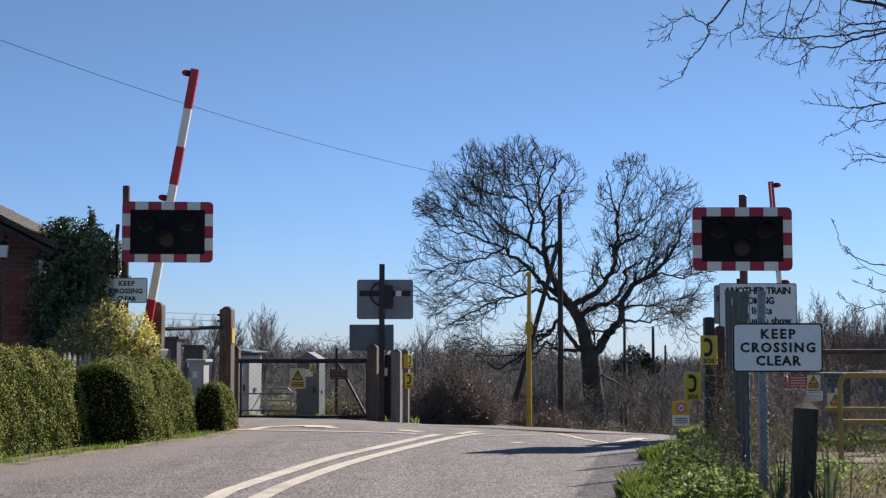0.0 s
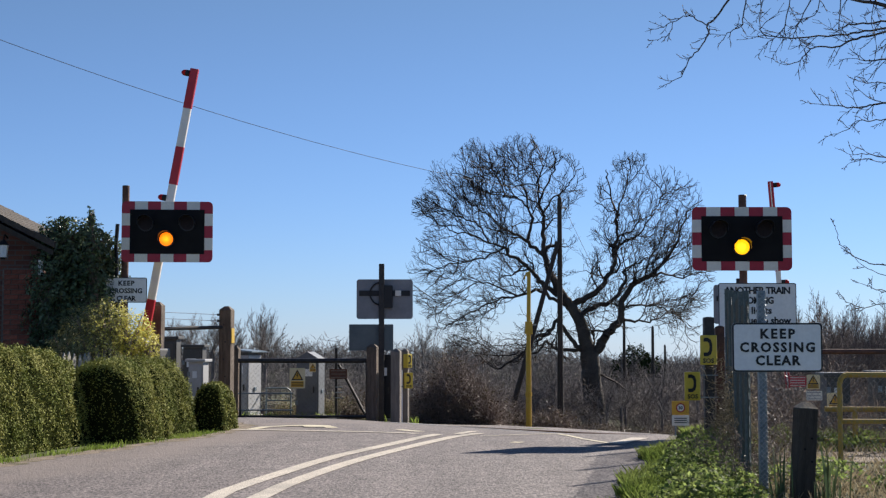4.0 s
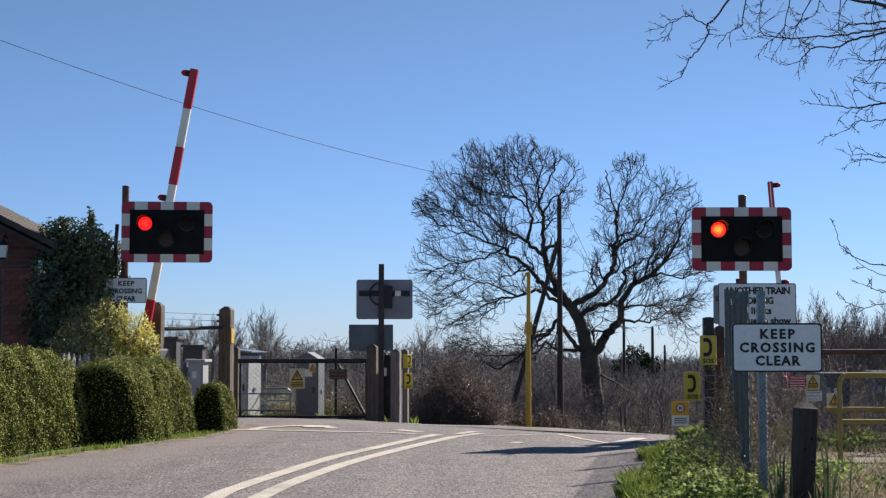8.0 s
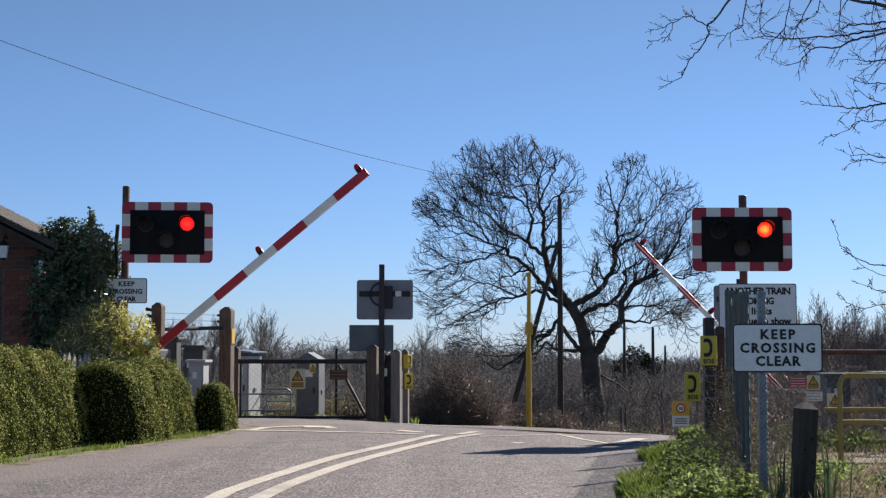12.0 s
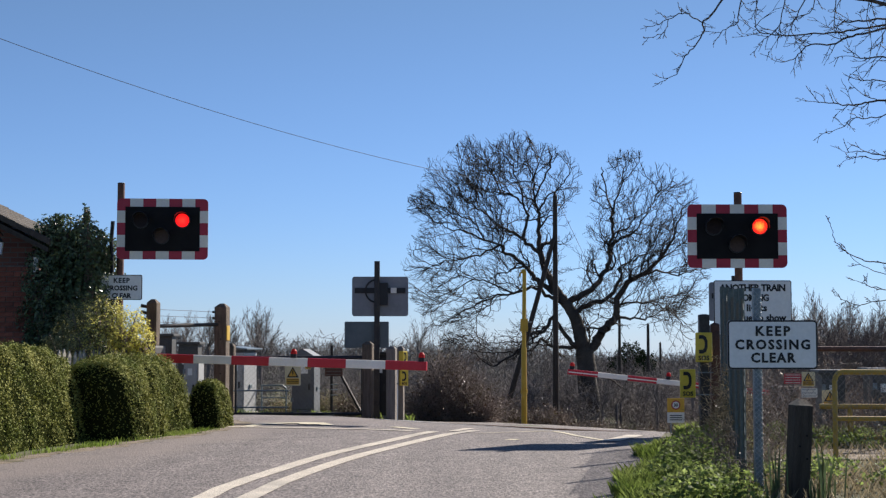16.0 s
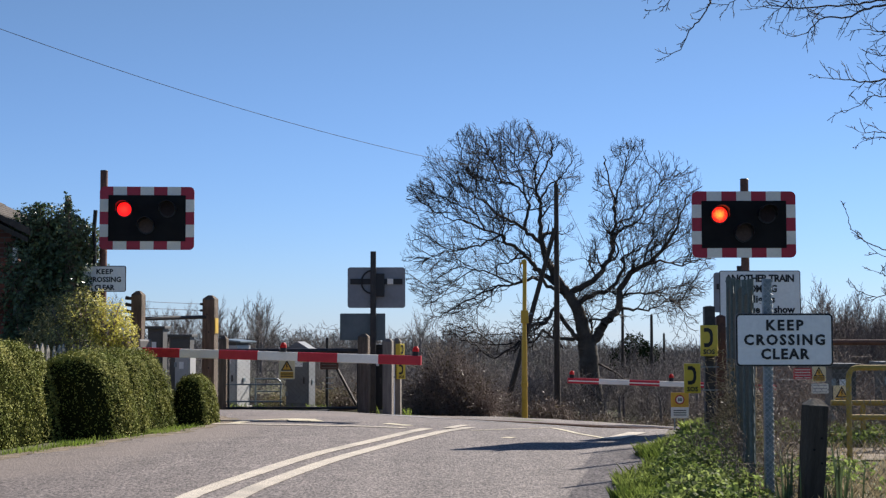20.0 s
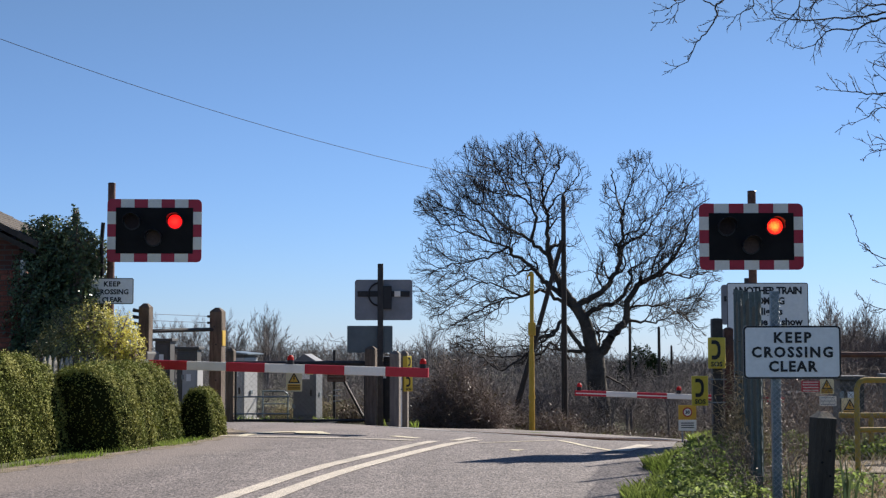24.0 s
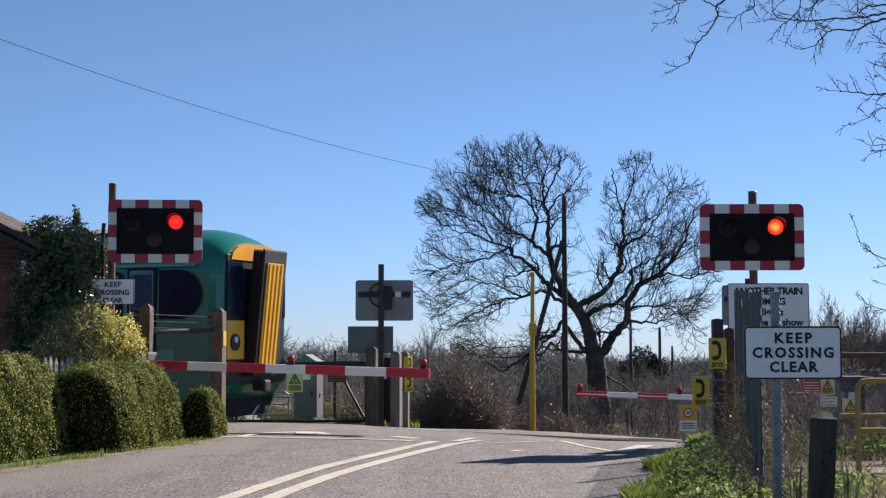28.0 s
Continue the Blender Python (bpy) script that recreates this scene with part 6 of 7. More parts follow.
thicket("bramble_bush", "brown scrub behind the chain-link fence", "bush", 4.6, 9.5, 22.5, 25.2, 1.3, 5200, 900, "bramble_stem", "bramble_leaf", 9, 0.05, dome=False)
thicket("bramble_bush", "tall bare scrub beyond the railing", "bush", 6.8, 14.0, 30.0, 40.0, 2.1, 18000, 700, "bramble_stem", "bramble_leaf", 10, 0.06, r=0.0055, dome=False, reach=0.6)
thicket("bramble_bush", "dense bare hedgerow saplings beyond the railing", "bush", 8.3, 16.0, 34.0, 42.0, 2.95, 22000, 0, "grey_stem", "bramble_leaf", 18, 0.06, r=0.0055, dome=False, reach=0.4)
thicket("bramble_bush", "dry stems and brambles along the fence foot", "bush", 2.3, 2.85, 11.4, 14.2, 0.7, 650, 350, "bramble_stem", "bramble_leaf", 12, 0.032, r=0.003, dome=False)
thicket("bramble_bush", "dry brambles below the telephones", "bush", 3.05, 3.6, 14.2, 18.2, 0.6, 700, 420, "bramble_stem", "bramble_leaf", 22, 0.035, r=0.0035, dome=False)
for k, (fx0, fx1, fy0, fy1, fh) in enumerate(((2.74, 2.98, 13.4, 15.0, 1.0), (2.96, 3.24, 15.0, 16.6, 1.25), (3.28, 3.5, 16.6, 17.6, 1.15))):
    thicket("climber", "dry leafless climber woven through the green fence", "climbing plant", fx0, fx1, fy0, fy1, fh, 600, 300, "dry", "bramble_leaf", 50 + k, 0.035, r=0.0035, dome=False, reach=0.4)
thicket("bramble_bush", "dry brambles in the mesh fence", "bush", 3.3, 7.2, 16.9, 17.7, 0.8, 2600, 700, "bramble_stem", "bramble_leaf", 13, 0.03, r=0.003, dome=False)
thicket("bramble_bush", "brown hedgerow beyond the oak tree", "bush", -6.0, 20.0, 62.0, 70.0, 1.9, 13000, 0, "grey_stem", "bramble_leaf", 16, 0.08, r=0.008, dome=False)
thicket("bramble_bush", "dark tangled hedgerow behind the brambles", "bush", -1.5, 13.0, 56.0, 60.0, 1.7, 9000, 0, "grey_stem", "bramble_leaf", 17, 0.08, r=0.0075, dome=False)
for k, (wx0, wx1, wh, wn) in enumerate(((-105, 22, 6.4, 20000), (22, 52, 3.7, 6000), (52, 105, 6.2, 9000))):
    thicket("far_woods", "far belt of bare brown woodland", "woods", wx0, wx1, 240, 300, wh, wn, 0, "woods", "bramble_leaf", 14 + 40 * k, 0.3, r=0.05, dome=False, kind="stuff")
thicket("far_hedgerow", "brown hedgerow across the far field", "hedgerow", -42, 46, 118, 124, 1.4, 9000, 0, "woods", "bramble_leaf", 15, 0.3, r=0.018, dome=False, kind="stuff")


thicket("far_hedgerow", "dark bare hedgerow below the far woods", "hedgerow", -46, 46, 106, 116, 2.0, 24000, 0, "woods", "bramble_leaf", 19, 0.3, r=0.013, dome=False, kind="stuff")
thicket("far_hedgerow", "dark tangled hedgerow across the near field", "hedgerow", -26, 32, 74, 82, 1.7, 22000, 0, "woods", "bramble_leaf", 20, 0.3, r=0.009, dome=False, kind="stuff")


def hedge(label, pts, width, height, seed, density):
    """A clipped hedge along a line: a core coloured near-black for inner shade, and a skin of small leaves."""
    rng = np.random.default_rng(seed)
    t = thing("hedge", label, "hedge", pose(0, 0, 0), "clipped hedges")
    a, b = Vector((*pts[0], 0)), Vector((*pts[1], 0))
    d = (b - a)
    L = d.length
    d.normalize()
    side = Vector((d.y, -d.x, 0))
    g = float(gz(a.x, a.y))

    def surface(u, ang, k=1.0):
        # superellipse section, rounded at both ends
        e = 3.2
        endf = np.clip(1 - np.abs(2 * u - 1) ** 13 * 0.8, 0.05, 1) ** 0.5
        c, s = np.cos(ang), np.sin(ang)
        rr = (np.abs(c) ** e + np.abs(s) ** e) ** (-1 / e)
        lump = 1 + 0.03 * np.sin(u * L * 3.1 + ang * 2.2) + 0.022 * np.sin(u * L * 9.0 + 2.5 * np.sin(ang * 5 + u * L)) * np.sin(ang * 6 + 1.7 * np.sin(u * L * 4)) + 0.012 * np.sin(u * L * 23.0 + 9 * ang) * np.sin(ang * 17 - u * L * 8)
        w = width / 2 * rr * c * endf * lump * k * (1.08 - 0.24 * np.clip(rr * s, 0, 1))
        z = height * np.clip(rr * s, 0, 2) * (0.55 + 0.45 * endf) * lump * k
        x = a.x + d.x * L * u + side.x * w
        y = a.y + d.y * L * u + side.y * w
        return np.stack([x, y, g + z], -1)

    us = np.linspace(0.005, 0.995, 26)
    an = np.linspace(0, np.pi, 15)
    U, A = np.meshgrid(us, an, indexing="ij")
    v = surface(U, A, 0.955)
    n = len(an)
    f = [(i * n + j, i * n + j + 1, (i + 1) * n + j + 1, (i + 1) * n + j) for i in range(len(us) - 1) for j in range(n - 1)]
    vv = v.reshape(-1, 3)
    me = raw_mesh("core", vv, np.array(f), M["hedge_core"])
    part("core", me, M["hedge_core"], t, "near-black core, inner shade in its colour")
    # end caps in the same near-black, standing in for shade
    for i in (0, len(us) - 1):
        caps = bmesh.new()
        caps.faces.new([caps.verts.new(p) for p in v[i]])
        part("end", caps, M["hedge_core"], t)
    N = int(density)
    uu, aa = rng.uniform(0.0, 1.0, N), rng.uniform(0.0, np.pi, N)
    wave = np.sin(uu * L * 11 + 1.6 * np.sin(aa * 3 + uu * L * 1.3)) + 0.8 * np.sin(uu * L * 25 + 3.0 * np.sin(aa * 4 - uu * L)) * np.sin(aa * 9 + uu * L * 5) + 0.6 * np.sin(aa * 14 + 4 * np.sin(uu * L * 3.0))
    shag = np.clip(0.5 + 0.32 * wave, 0, 1)
    keep = ((uu > 0.04) | (rng.uniform(0, 1, N) < 0.35)) & (rng.uniform(0, 1, N) < 0.28 + 0.9 * shag)
    shag = shag[keep]
    uu, aa = uu[keep], aa[keep]
    N = len(uu)
    p = surface(uu, aa, 0.955 + 0.055 * shag + rng.normal(0, 0.024, N))
    e = 1e-3
    du = surface(np.clip(uu + e, 0, 1), aa) - surface(np.clip(uu - e, 0, 1), aa)
    da = surface(uu, aa + e) - surface(uu, aa - e)
    nr = np.cross(da, du)
    nr /= np.linalg.norm(nr, axis=1, keepdims=True) + 1e-9
    # sparse leaves on the two ends, so the shade-coloured core shows
    M2 = N // 40
    q = []
    for i, uu0 in ((0, 0.0), (1, 1.0)):
        u2 = np.full(M2, 0.004 if i == 0 else 0.996)
        pe = surface(u2, rng.uniform(0, np.pi, M2), np.sqrt(rng.uniform(0, 1, M2)))
        q.append(pe + rng.normal(0, 0.015, pe.shape))
    p = np.concatenate([p] + q)
    nr = np.concatenate([nr, np.tile([[-d.x, -d.y, 0.2]], (M2, 1)), np.tile([[d.x, d.y, 0.2]], (M2, 1))])
    p[:, 2] = np.maximum(p[:, 2], g + 0.02)
    part("foliage", leaf_mesh("leaves", p, nr, 0.026, M["hedge_leaf"], rng, 0.8, 0.6), M["hedge_leaf"], t, "small clipped olive-green leaves")
    return t


hedge("long clipped olive-green hedge by the road", ((-5.68, 13.0), (-4.79, 18.35)), 1.15, 1.13, 31, 95000)
hedge("rounded clipped hedge beside the road", ((-4.28, 18.0), (-3.93, 20.4)), 1.2, 0.99, 32, 44000)
hedge("small dark rounded bush at the hedge end", ((-3.26, 20.35), (-3.13, 20.95)), 0.50, 0.66, 33, 10000)


def leafy_mound(name, label, blobs, seed, n, leaf, size, stem="bramble_stem", second=None):
    """A shrub: several leafy lobes on a few stems, uneven outline."""
    rng = np.random.default_rng(seed)
    t = thing(name, label, "shrub", pose(0, 0, 0))
    total = sum(b[3] * b[4] for b in blobs)
    pts, nrm, segs = [], [], []
    for bx, by, bz, rx, rz in blobs:
        k = int(n * rx * rz / total)
        d = rng.normal(0, 1, (k, 3))
        d /= np.linalg.norm(d, axis=1, keepdims=True)
        rad = rng.uniform(0.45, 1.0, k) ** 0.4 * (1 + 0.22 * np.sin(d[:, 0] * 9 + bx * 5) * np.cos(d[:, 2] * 8) + rng.normal(0, 0.07, k))
        pts.append(np.array([bx, by, bz]) + d * rad[:, None] * np.array([rx, rx, rz]))
        nrm.append(d + np.array([0, 0, 0.3]))
        for q in range(14):
            e = Vector((bx, by, bz)) + Vector(d[q] * np.array([rx, rx, rz]) * 0.95)
            segs.append((bx, by, float(gz(bx, by)), bx + (e.x - bx) * 0.4, by + (e.y - by) * 0.4, bz, 0.03, 0.016))
            segs.append((bx + (e.x - bx) * 0.4, by + (e.y - by) * 0.4, bz, *e, 0.016, 0.006))
    pts, nrm = np.concatenate(pts), np.concatenate(nrm)
    keep = pts[:, 2] > gz(pts[:, 0], pts[:, 1])
    pts, nrm = pts[keep], nrm[keep]
    part("stem_tangle", sticks("stem_tangle", segs, M[stem], 5), M[stem], t)
    if second:
        sel = pts[:, 0] > np.median(pts[:, 0]) + rng.normal(0, 0.25, len(pts)) + second[1]
        part("yellow_leaves", leaf_mesh("leaves", pts[sel], nrm[sel], size, M[second[0]], rng, 0.6), M[second[0]], t, "bright yellow young foliage")
        pts, nrm = pts[~sel], nrm[~sel]
    part("foliage", leaf_mesh("leaves", pts, nrm, size, M[leaf], rng, 0.6), M[leaf], t)
    return t


leafy_mound("ivy_shrub", "tall dark evergreen shrub against the house", ((-5.75, 22.0, 1.6, 0.5, 0.9), (-5.4, 22.1, 1.75, 0.5, 0.9), (-5.42, 22.0, 1.6, 0.3, 0.7), (-5.6, 22.1, 2.4, 0.36, 0.55), (-5.3, 22.1, 2.45, 0.34, 0.48), (-5.2, 22.4, 2.15, 0.28, 0.4), (-5.85, 21.8, 1.1, 0.3, 0.7), (-5.55, 21.8, 0.8, 0.6, 0.8), (-5.85, 21.9, 2.1, 0.36, 0.55), (-5.8, 22.0, 2.6, 0.25, 0.36), (-5.25, 22.0, 2.72, 0.27, 0.32), (-5.28, 22.0, 3.1, 0.06, 0.16), (-5.85, 22.0, 2.8, 0.27, 0.3), (-5.55, 22.1, 2.85, 0.33, 0.28), (-5.72, 22.0, 3.02, 0.1, 0.12), (-5.12, 22.4, 2.6, 0.24, 0.32), (-5.06, 22.5, 2.25, 0.22, 0.4), (-5.04, 22.5, 1.9, 0.18, 0.4)), 41, 27000, "ivy_leaf", 0.066)
leafy_mound("yellow_shrub", "variegated shrub with bright yellow young leaves", ((-5.05, 20.9, 1.35, 0.36, 0.42), (-4.75, 20.8, 1.5, 0.34, 0.36), (-4.4, 20.8, 1.35, 0.3, 0.34), (-5.35, 21.0, 1.05, 0.3, 0.4), (-4.85, 20.7, 1.0, 0.5, 0.5), (-4.22, 20.9, 1.2, 0.2, 0.26)), 42, 16000, "sage", 0.037, second=("flower", 0.12))


leafy_mound("evergreen_tree", "dark rounded evergreen tree in the far hedgerow", ((11.0, 84.0, 0.3, 0.9, 1.0), (10.4, 84.4, -0.3, 0.8, 0.9), (11.7, 84.2, -0.1, 0.8, 0.9), (11.0, 84.0, -1.0, 1.3, 0.9)), 43, 6500, "conifer", 0.16)


def picket_fence():
    rng = np.random.default_rng(8)
    f = thing("picket_fence", "bleached wooden picket fence behind the hedge", "fence", pose(0, 0, 0))
    a, b = Vector((-5.45, 18.6, 0)), Vector((-4.35, 21.5, 0))
    d = (b - a)
    L = d.length
    n = 26
    ang = math.degrees(math.atan2(d.y, d.x))
    bm = plate([(-0.032, 0.0), (0.032, 0.0), (0.032, 1.03), (0.0, 1.1), (-0.032, 1.03)], -0.01, 0.01)
    me = mesh_of("picket", bm, M["picket"])
    for i in range(n):
        p = a + d * (i / (n - 1))
        part("picket", me, M["picket"], f, m=pose(p.x, p.y, float(rng.uniform(-0.03, 0.02)), 0, float(rng.normal(0, 1.5)), ang + 180))
    for z in (0.35, 0.8):
        part("rail", rod((a.x + 0.03, a.y, z), (b.x + 0.03, b.y, z), 0.025, sides=6), M["picket"], f)


picket_fence()


# ---- verges ----
def scatter(rng, n, y0, y1, lo, hi):
    y = rng.uniform(y0, y1, n)
    x = road_x(y) + lo + (hi - lo) * rng.uniform(0, 1, n)
    return np.stack([x, y, gz(x, y)], 1)


vr = np.random.default_rng(3)
lp = scatter(vr, 9000, 10, 21.6, -0.42, -0.04)
lp = lp[np.sin(lp[:, 1] * 2.7) + np.sin(lp[:, 1] * 6.3 + 1) + vr.normal(0, 0.8, len(lp)) > 0.2 + 4.0 * (lp[:, 0] - road_x(lp[:, 1]) + 0.2)]
lp[:, 0] += road_left(lp[:, 1])
gl = new("grass", blades("grass", lp, 0.06, 0.005, M["grass"], vr))
tagged(gl, "short bright grass under the hedge", "grass", kind="stuff")
edge = lambda y: 3.02 + 0.1 * np.clip(y - 16.0, 0, 3) + 0.1 * np.sin(y * 1.9) + 0.07 * np.sin(y * 4.7 + 1)
tuft = scatter(vr, 26000, 9, 20.5, 0.0, 0.62)
tuft[:, 0] += edge(tuft[:, 1])
thin = np.sin(tuft[:, 0] * 9 + 2 * np.sin(tuft[:, 1] * 3)) + np.sin(tuft[:, 1] * 5.3 + tuft[:, 0] * 4) + vr.normal(0, 0.7, len(tuft)) > -0.7
gr = new("grass", blades("grass", tuft[thin], 0.125, 0.0048, M["grass"], vr, 0.5))
tagged(gr, "lush green grass on the verge", "grass", kind="stuff")
gx2 = np.stack([vr.uniform(-4, 9.5, 9000), vr.uniform(37.5, 49, 9000), np.zeros(9000)], 1)
gx2[:, 2] = gz(gx2[:, 0], gx2[:, 1])
gb = new("grass", blades("grass", np.concatenate([gx2, scatter(vr, 12000, 20, 34, 3.3, 8.5), scatter(vr, 2600, 16.6, 22, 4.3, 8.0)] ), 0.14, 0.008, M["grass"], vr))
foot = np.stack([vr.uniform(-4.7, -0.4, 900), vr.uniform(32.3, 33.6, 900), np.zeros(900)], 1)
foot = foot[np.sin(foot[:, 0] * 4.1) + np.sin(foot[:, 0] * 9.7 + 1) > 0.1]
foot[:, 2] = gz(foot[:, 0], foot[:, 1])
gf2 = new("grass", blades("grass", foot, 0.16, 0.007, M["grass"], vr, 0.5))
tagged(gf2, "tufts of grass at the foot of the gate", "grass", kind="stuff")
tagged(gb, "rough grass behind the fence and crossing", "grass", kind="stuff")
# leafy weeds in low mounds with dark gaps between
clumps = []
for k in range(150):
    cy = vr.uniform(10.2, 18.5) if k < 105 else vr.choice((vr.uniform(10.4, 14.4), vr.uniform(16.8, 18.0)))
    cx = road_x(cy) + (vr.uniform(3.3 + max(0.0, cy - 16.5) * 0.12, 4.05) if k < 105 else vr.uniform(4.1, 6.8))
    n = int(vr.integers(90, 210))
    d = vr.normal(0, 1, (n, 3)) * np.array([0.12, 0.15, 0.1])
    rise = vr.uniform(0.06, 0.22)
    top = np.clip(1 - (d[:, 0] / 0.3) ** 2 - (d[:, 1] / 0.38) ** 2, 0, 1) * rise
    clumps.append(np.stack([cx + d[:, 0], cy + d[:, 1], gz(cx, cy) + top * vr.uniform(0.75, 1.05, n) + np.abs(d[:, 2]) * 0.25 + 0.015], 1))
px = np.concatenate(clumps + [scatter(vr, 2500, 10.0, 20.0, 3.2, 4.1)])
wd = new("weeds", leaf_mesh("weeds", px, np.tile([[0, -0.1, 1.0]], (len(px), 1)), 0.046, M["weed"], vr, 0.6, 0.75))
tagged(wd, "leafy green weeds on the verge", "weeds", kind="stuff")
dg = new("dry_grass", blades("dry_grass", np.concatenate([scatter(vr, 2600, 11.2, 18.5, 3.75, 6.8), scatter(vr, 2200, 10.6, 14.0, 3.95, 6.2)]), 0.12, 0.0035, M["dry"], vr, 0.6))
tagged(dg, "dry pale grass stems by the fence", "dry grass", kind="stuff")
for k, (ix, iy) in enumerate(((2.78, 10.8), (2.9, 11.0), (2.52, 10.9))):
    ir = np.random.default_rng(60 + k)
    base = np.stack([ix + ir.normal(0, 0.04, 14), iy + ir.normal(0, 0.04, 14), np.full(14, 0.0)], 1)
    iris = thing("iris_clump", "clump of upright sword-like green leaves", "plant", pose(0, 0, 0), "iris clumps")
    part("foliage", blades("leaves", base, 0.42, 0.012, M["ivy_leaf"], ir, 0.15), M["ivy_leaf"], iris)
structure("path", strip("path", 14.9, 16.4, lambda y: 4.4 + 0.1 * math.sin(y * 9), 11.0, 0.014, M["gritty"], step=0.1, cols=6), "pale gritty path behind the fence", "path")
structure("verge_edge", strip("verge_edge", 9, 22, lambda y: road_left(y) - 0.2, lambda y: road_left(y) + 0.09 + 0.06 * math.sin(y * 3.1) + 0.045 * math.sin(y * 8.3) + 0.03 * math.sin(y * 21), 0.0129, M["gritty"], step=0.06, cols=4), "gritty dusty strip at the road edge", "road edge")


# ---- track, deck, markings, train: see below ----
def along(s, u, z=0.0):
    """A point u metres along the track and s metres across it."""
    p = TN * s + TD * u
    return Vector((p.x, p.y, z))


deck = thing("crossing_deck", "grey crossing deck panels between the rails", "crossing deck", pose(0, 0, 0), kind="structure")
dm = box(0, 1.17, 0, 0.68, -0.15, 0.0, 0.008)
deck_mesh = mesh_of("panel", dm, M["deck"])
for row, s0 in enumerate((TRACK_S - 1.5, TRACK_S - 0.67, TRACK_S + 0.02, TRACK_S + 0.83)):
    for k in range(9):
        p = along(s0, -11.2 + 1.18 * k)
        q, r = p + TD * 1.17, p + TN * 0.68
        for v in (p, q, r):
            v.z = float(gz(v.x, v.y)) + 0.018
        ax, ay = (q - p).normalized(), (r - p).normalized()
        az = ax.cross(ay).normalized()
        m = Matrix((ax, az.cross(ax), az)).transposed().to_4x4()
        part("panel", deck_mesh, M["deck"], deck, m=Matrix.Translation(p) @ m)
track = thing("railway_track", "rusty railway track crossing the road", "track", pose(0, 0, 0), kind="structure")
for off in (-0.7175, 0.7175):
    for u0, u1 in ((-300, -11), (-11, -1), (-1, 120)):
        a, b = along(TRACK_S + off, u0, RAIL_Z), along(TRACK_S + off, u1, RAIL_Z)
        if u0 > -300:
            a.z = float(gz(a.x, a.y)) + 0.01
        b.z = float(gz(b.x, b.y)) + 0.01 if u1 < 0 else a.z
        L = (b - a).length
        bm = bmesh.new()
        add_bm(bm, box(0, L, -0.035, 0.035, -0.04, 0.0, 0.006))
        add_bm(bm, box(0, L, -0.01, 0.01, -0.13, -0.04))
        add_bm(bm, box(0, L, -0.065, 0.065, -0.15, -0.13))
        part("rail", bm, M["rail"], track, "worn steel rail", m=pose(a.x, a.y, a.z, 0, math.degrees(math.asin((a.z - b.z) / L)), -SKEW))


def paint(label, pts, width, material="line", lift=0.018):
    """A painted line through plan points."""
    v, f = [], []
    P = [Vector((x, y)) for x, y in pts]
    Q = []
    for a, b in zip(P[:-1], P[1:]):
        n = max(1, int((b - a).length / 0.4))
        Q += [a.lerp(b, i / n) for i in range(n)]
    Q.append(P[-1])
    for i, q in enumerate(Q):
        d = (Q[min(i + 1, len(Q) - 1)] - Q[max(i - 1, 0)]).normalized()
        nrm = Vector((d.y, -d.x)) * width / 2
        for s in (-1, 1):
            x, y = q.x + nrm.x * s, q.y + nrm.y * s
            v.append((x, y, gz(x, y) + lift))
    f = [(2 * i, 2 * i + 1, 2 * i + 3, 2 * i + 2) for i in range(len(Q) - 1)]
    ob = part("road_line", raw_mesh("road_line", np.array(v), np.array(f), M[material]), M[material], road, label)
    return ob


paint("worn double white line", [(-3.0, 3.0), (-1.81, 10.8), (-1.76, 11.4), (-1.74, 11.92), (-1.62, 12.82), (-1.48, 13.68), (-1.31, 14.76), (-1.11, 15.82), (-0.86, 16.78), (-0.58, 17.82), (-0.32, 18.86), (-0.06, 19.72)], 0.165)
paint("worn double white line", [(-2.65, 3.0), (-1.47, 10.8), (-1.42, 11.4), (-1.38, 11.82), (-1.33, 12.4), (-1.19, 13.38), (-1.01, 14.48), (-0.79, 15.56), (-0.53, 16.64), (-0.22, 17.84), (0.13, 19.08), (0.5, 19.98)], 0.165)
paint("white stop line", [(-3.0, 20.6), (-2.22, 20.42), (-1.03, 20.2), (-0.34, 19.85)], 0.14)
paint("cream boundary line", [(-2.66, 20.62), (-2.52, 21.08), (-2.2, 21.3), (-1.91, 21.4), (-1.72, 21.42), (-1.56, 20.98)], 0.17, "cream", 0.017)
paint("cream boundary line", [(-2.0, 21.2), (-1.6, 21.28)], 0.3, "cream", 0.019)
paint("cream boundary line", [(-0.62, 20.78), (-0.3, 20.34)], 0.16, "cream", 0.017)
paint("white edge mark", [(0.2, 19.8), (0.45, 20.6)], 0.14, lift=0.018)
paint("cream boundary line", [(0.5, 19.3), (1.5, 19.95)], 0.06, "cream", 0.017)
paint("cream boundary line", [(1.55, 19.9), (1.64, 19.5), (1.78, 18.7), (2.03, 17.84)], 0.07, "cream", 0.017)
paint("white edge mark", [(2.07, 17.75), (2.53, 18.9)], 0.22, lift=0.019)
paint("pale worn paint spot", [(0.87, 17.95), (0.95, 18.1)], 0.14, "cream", 0.017)


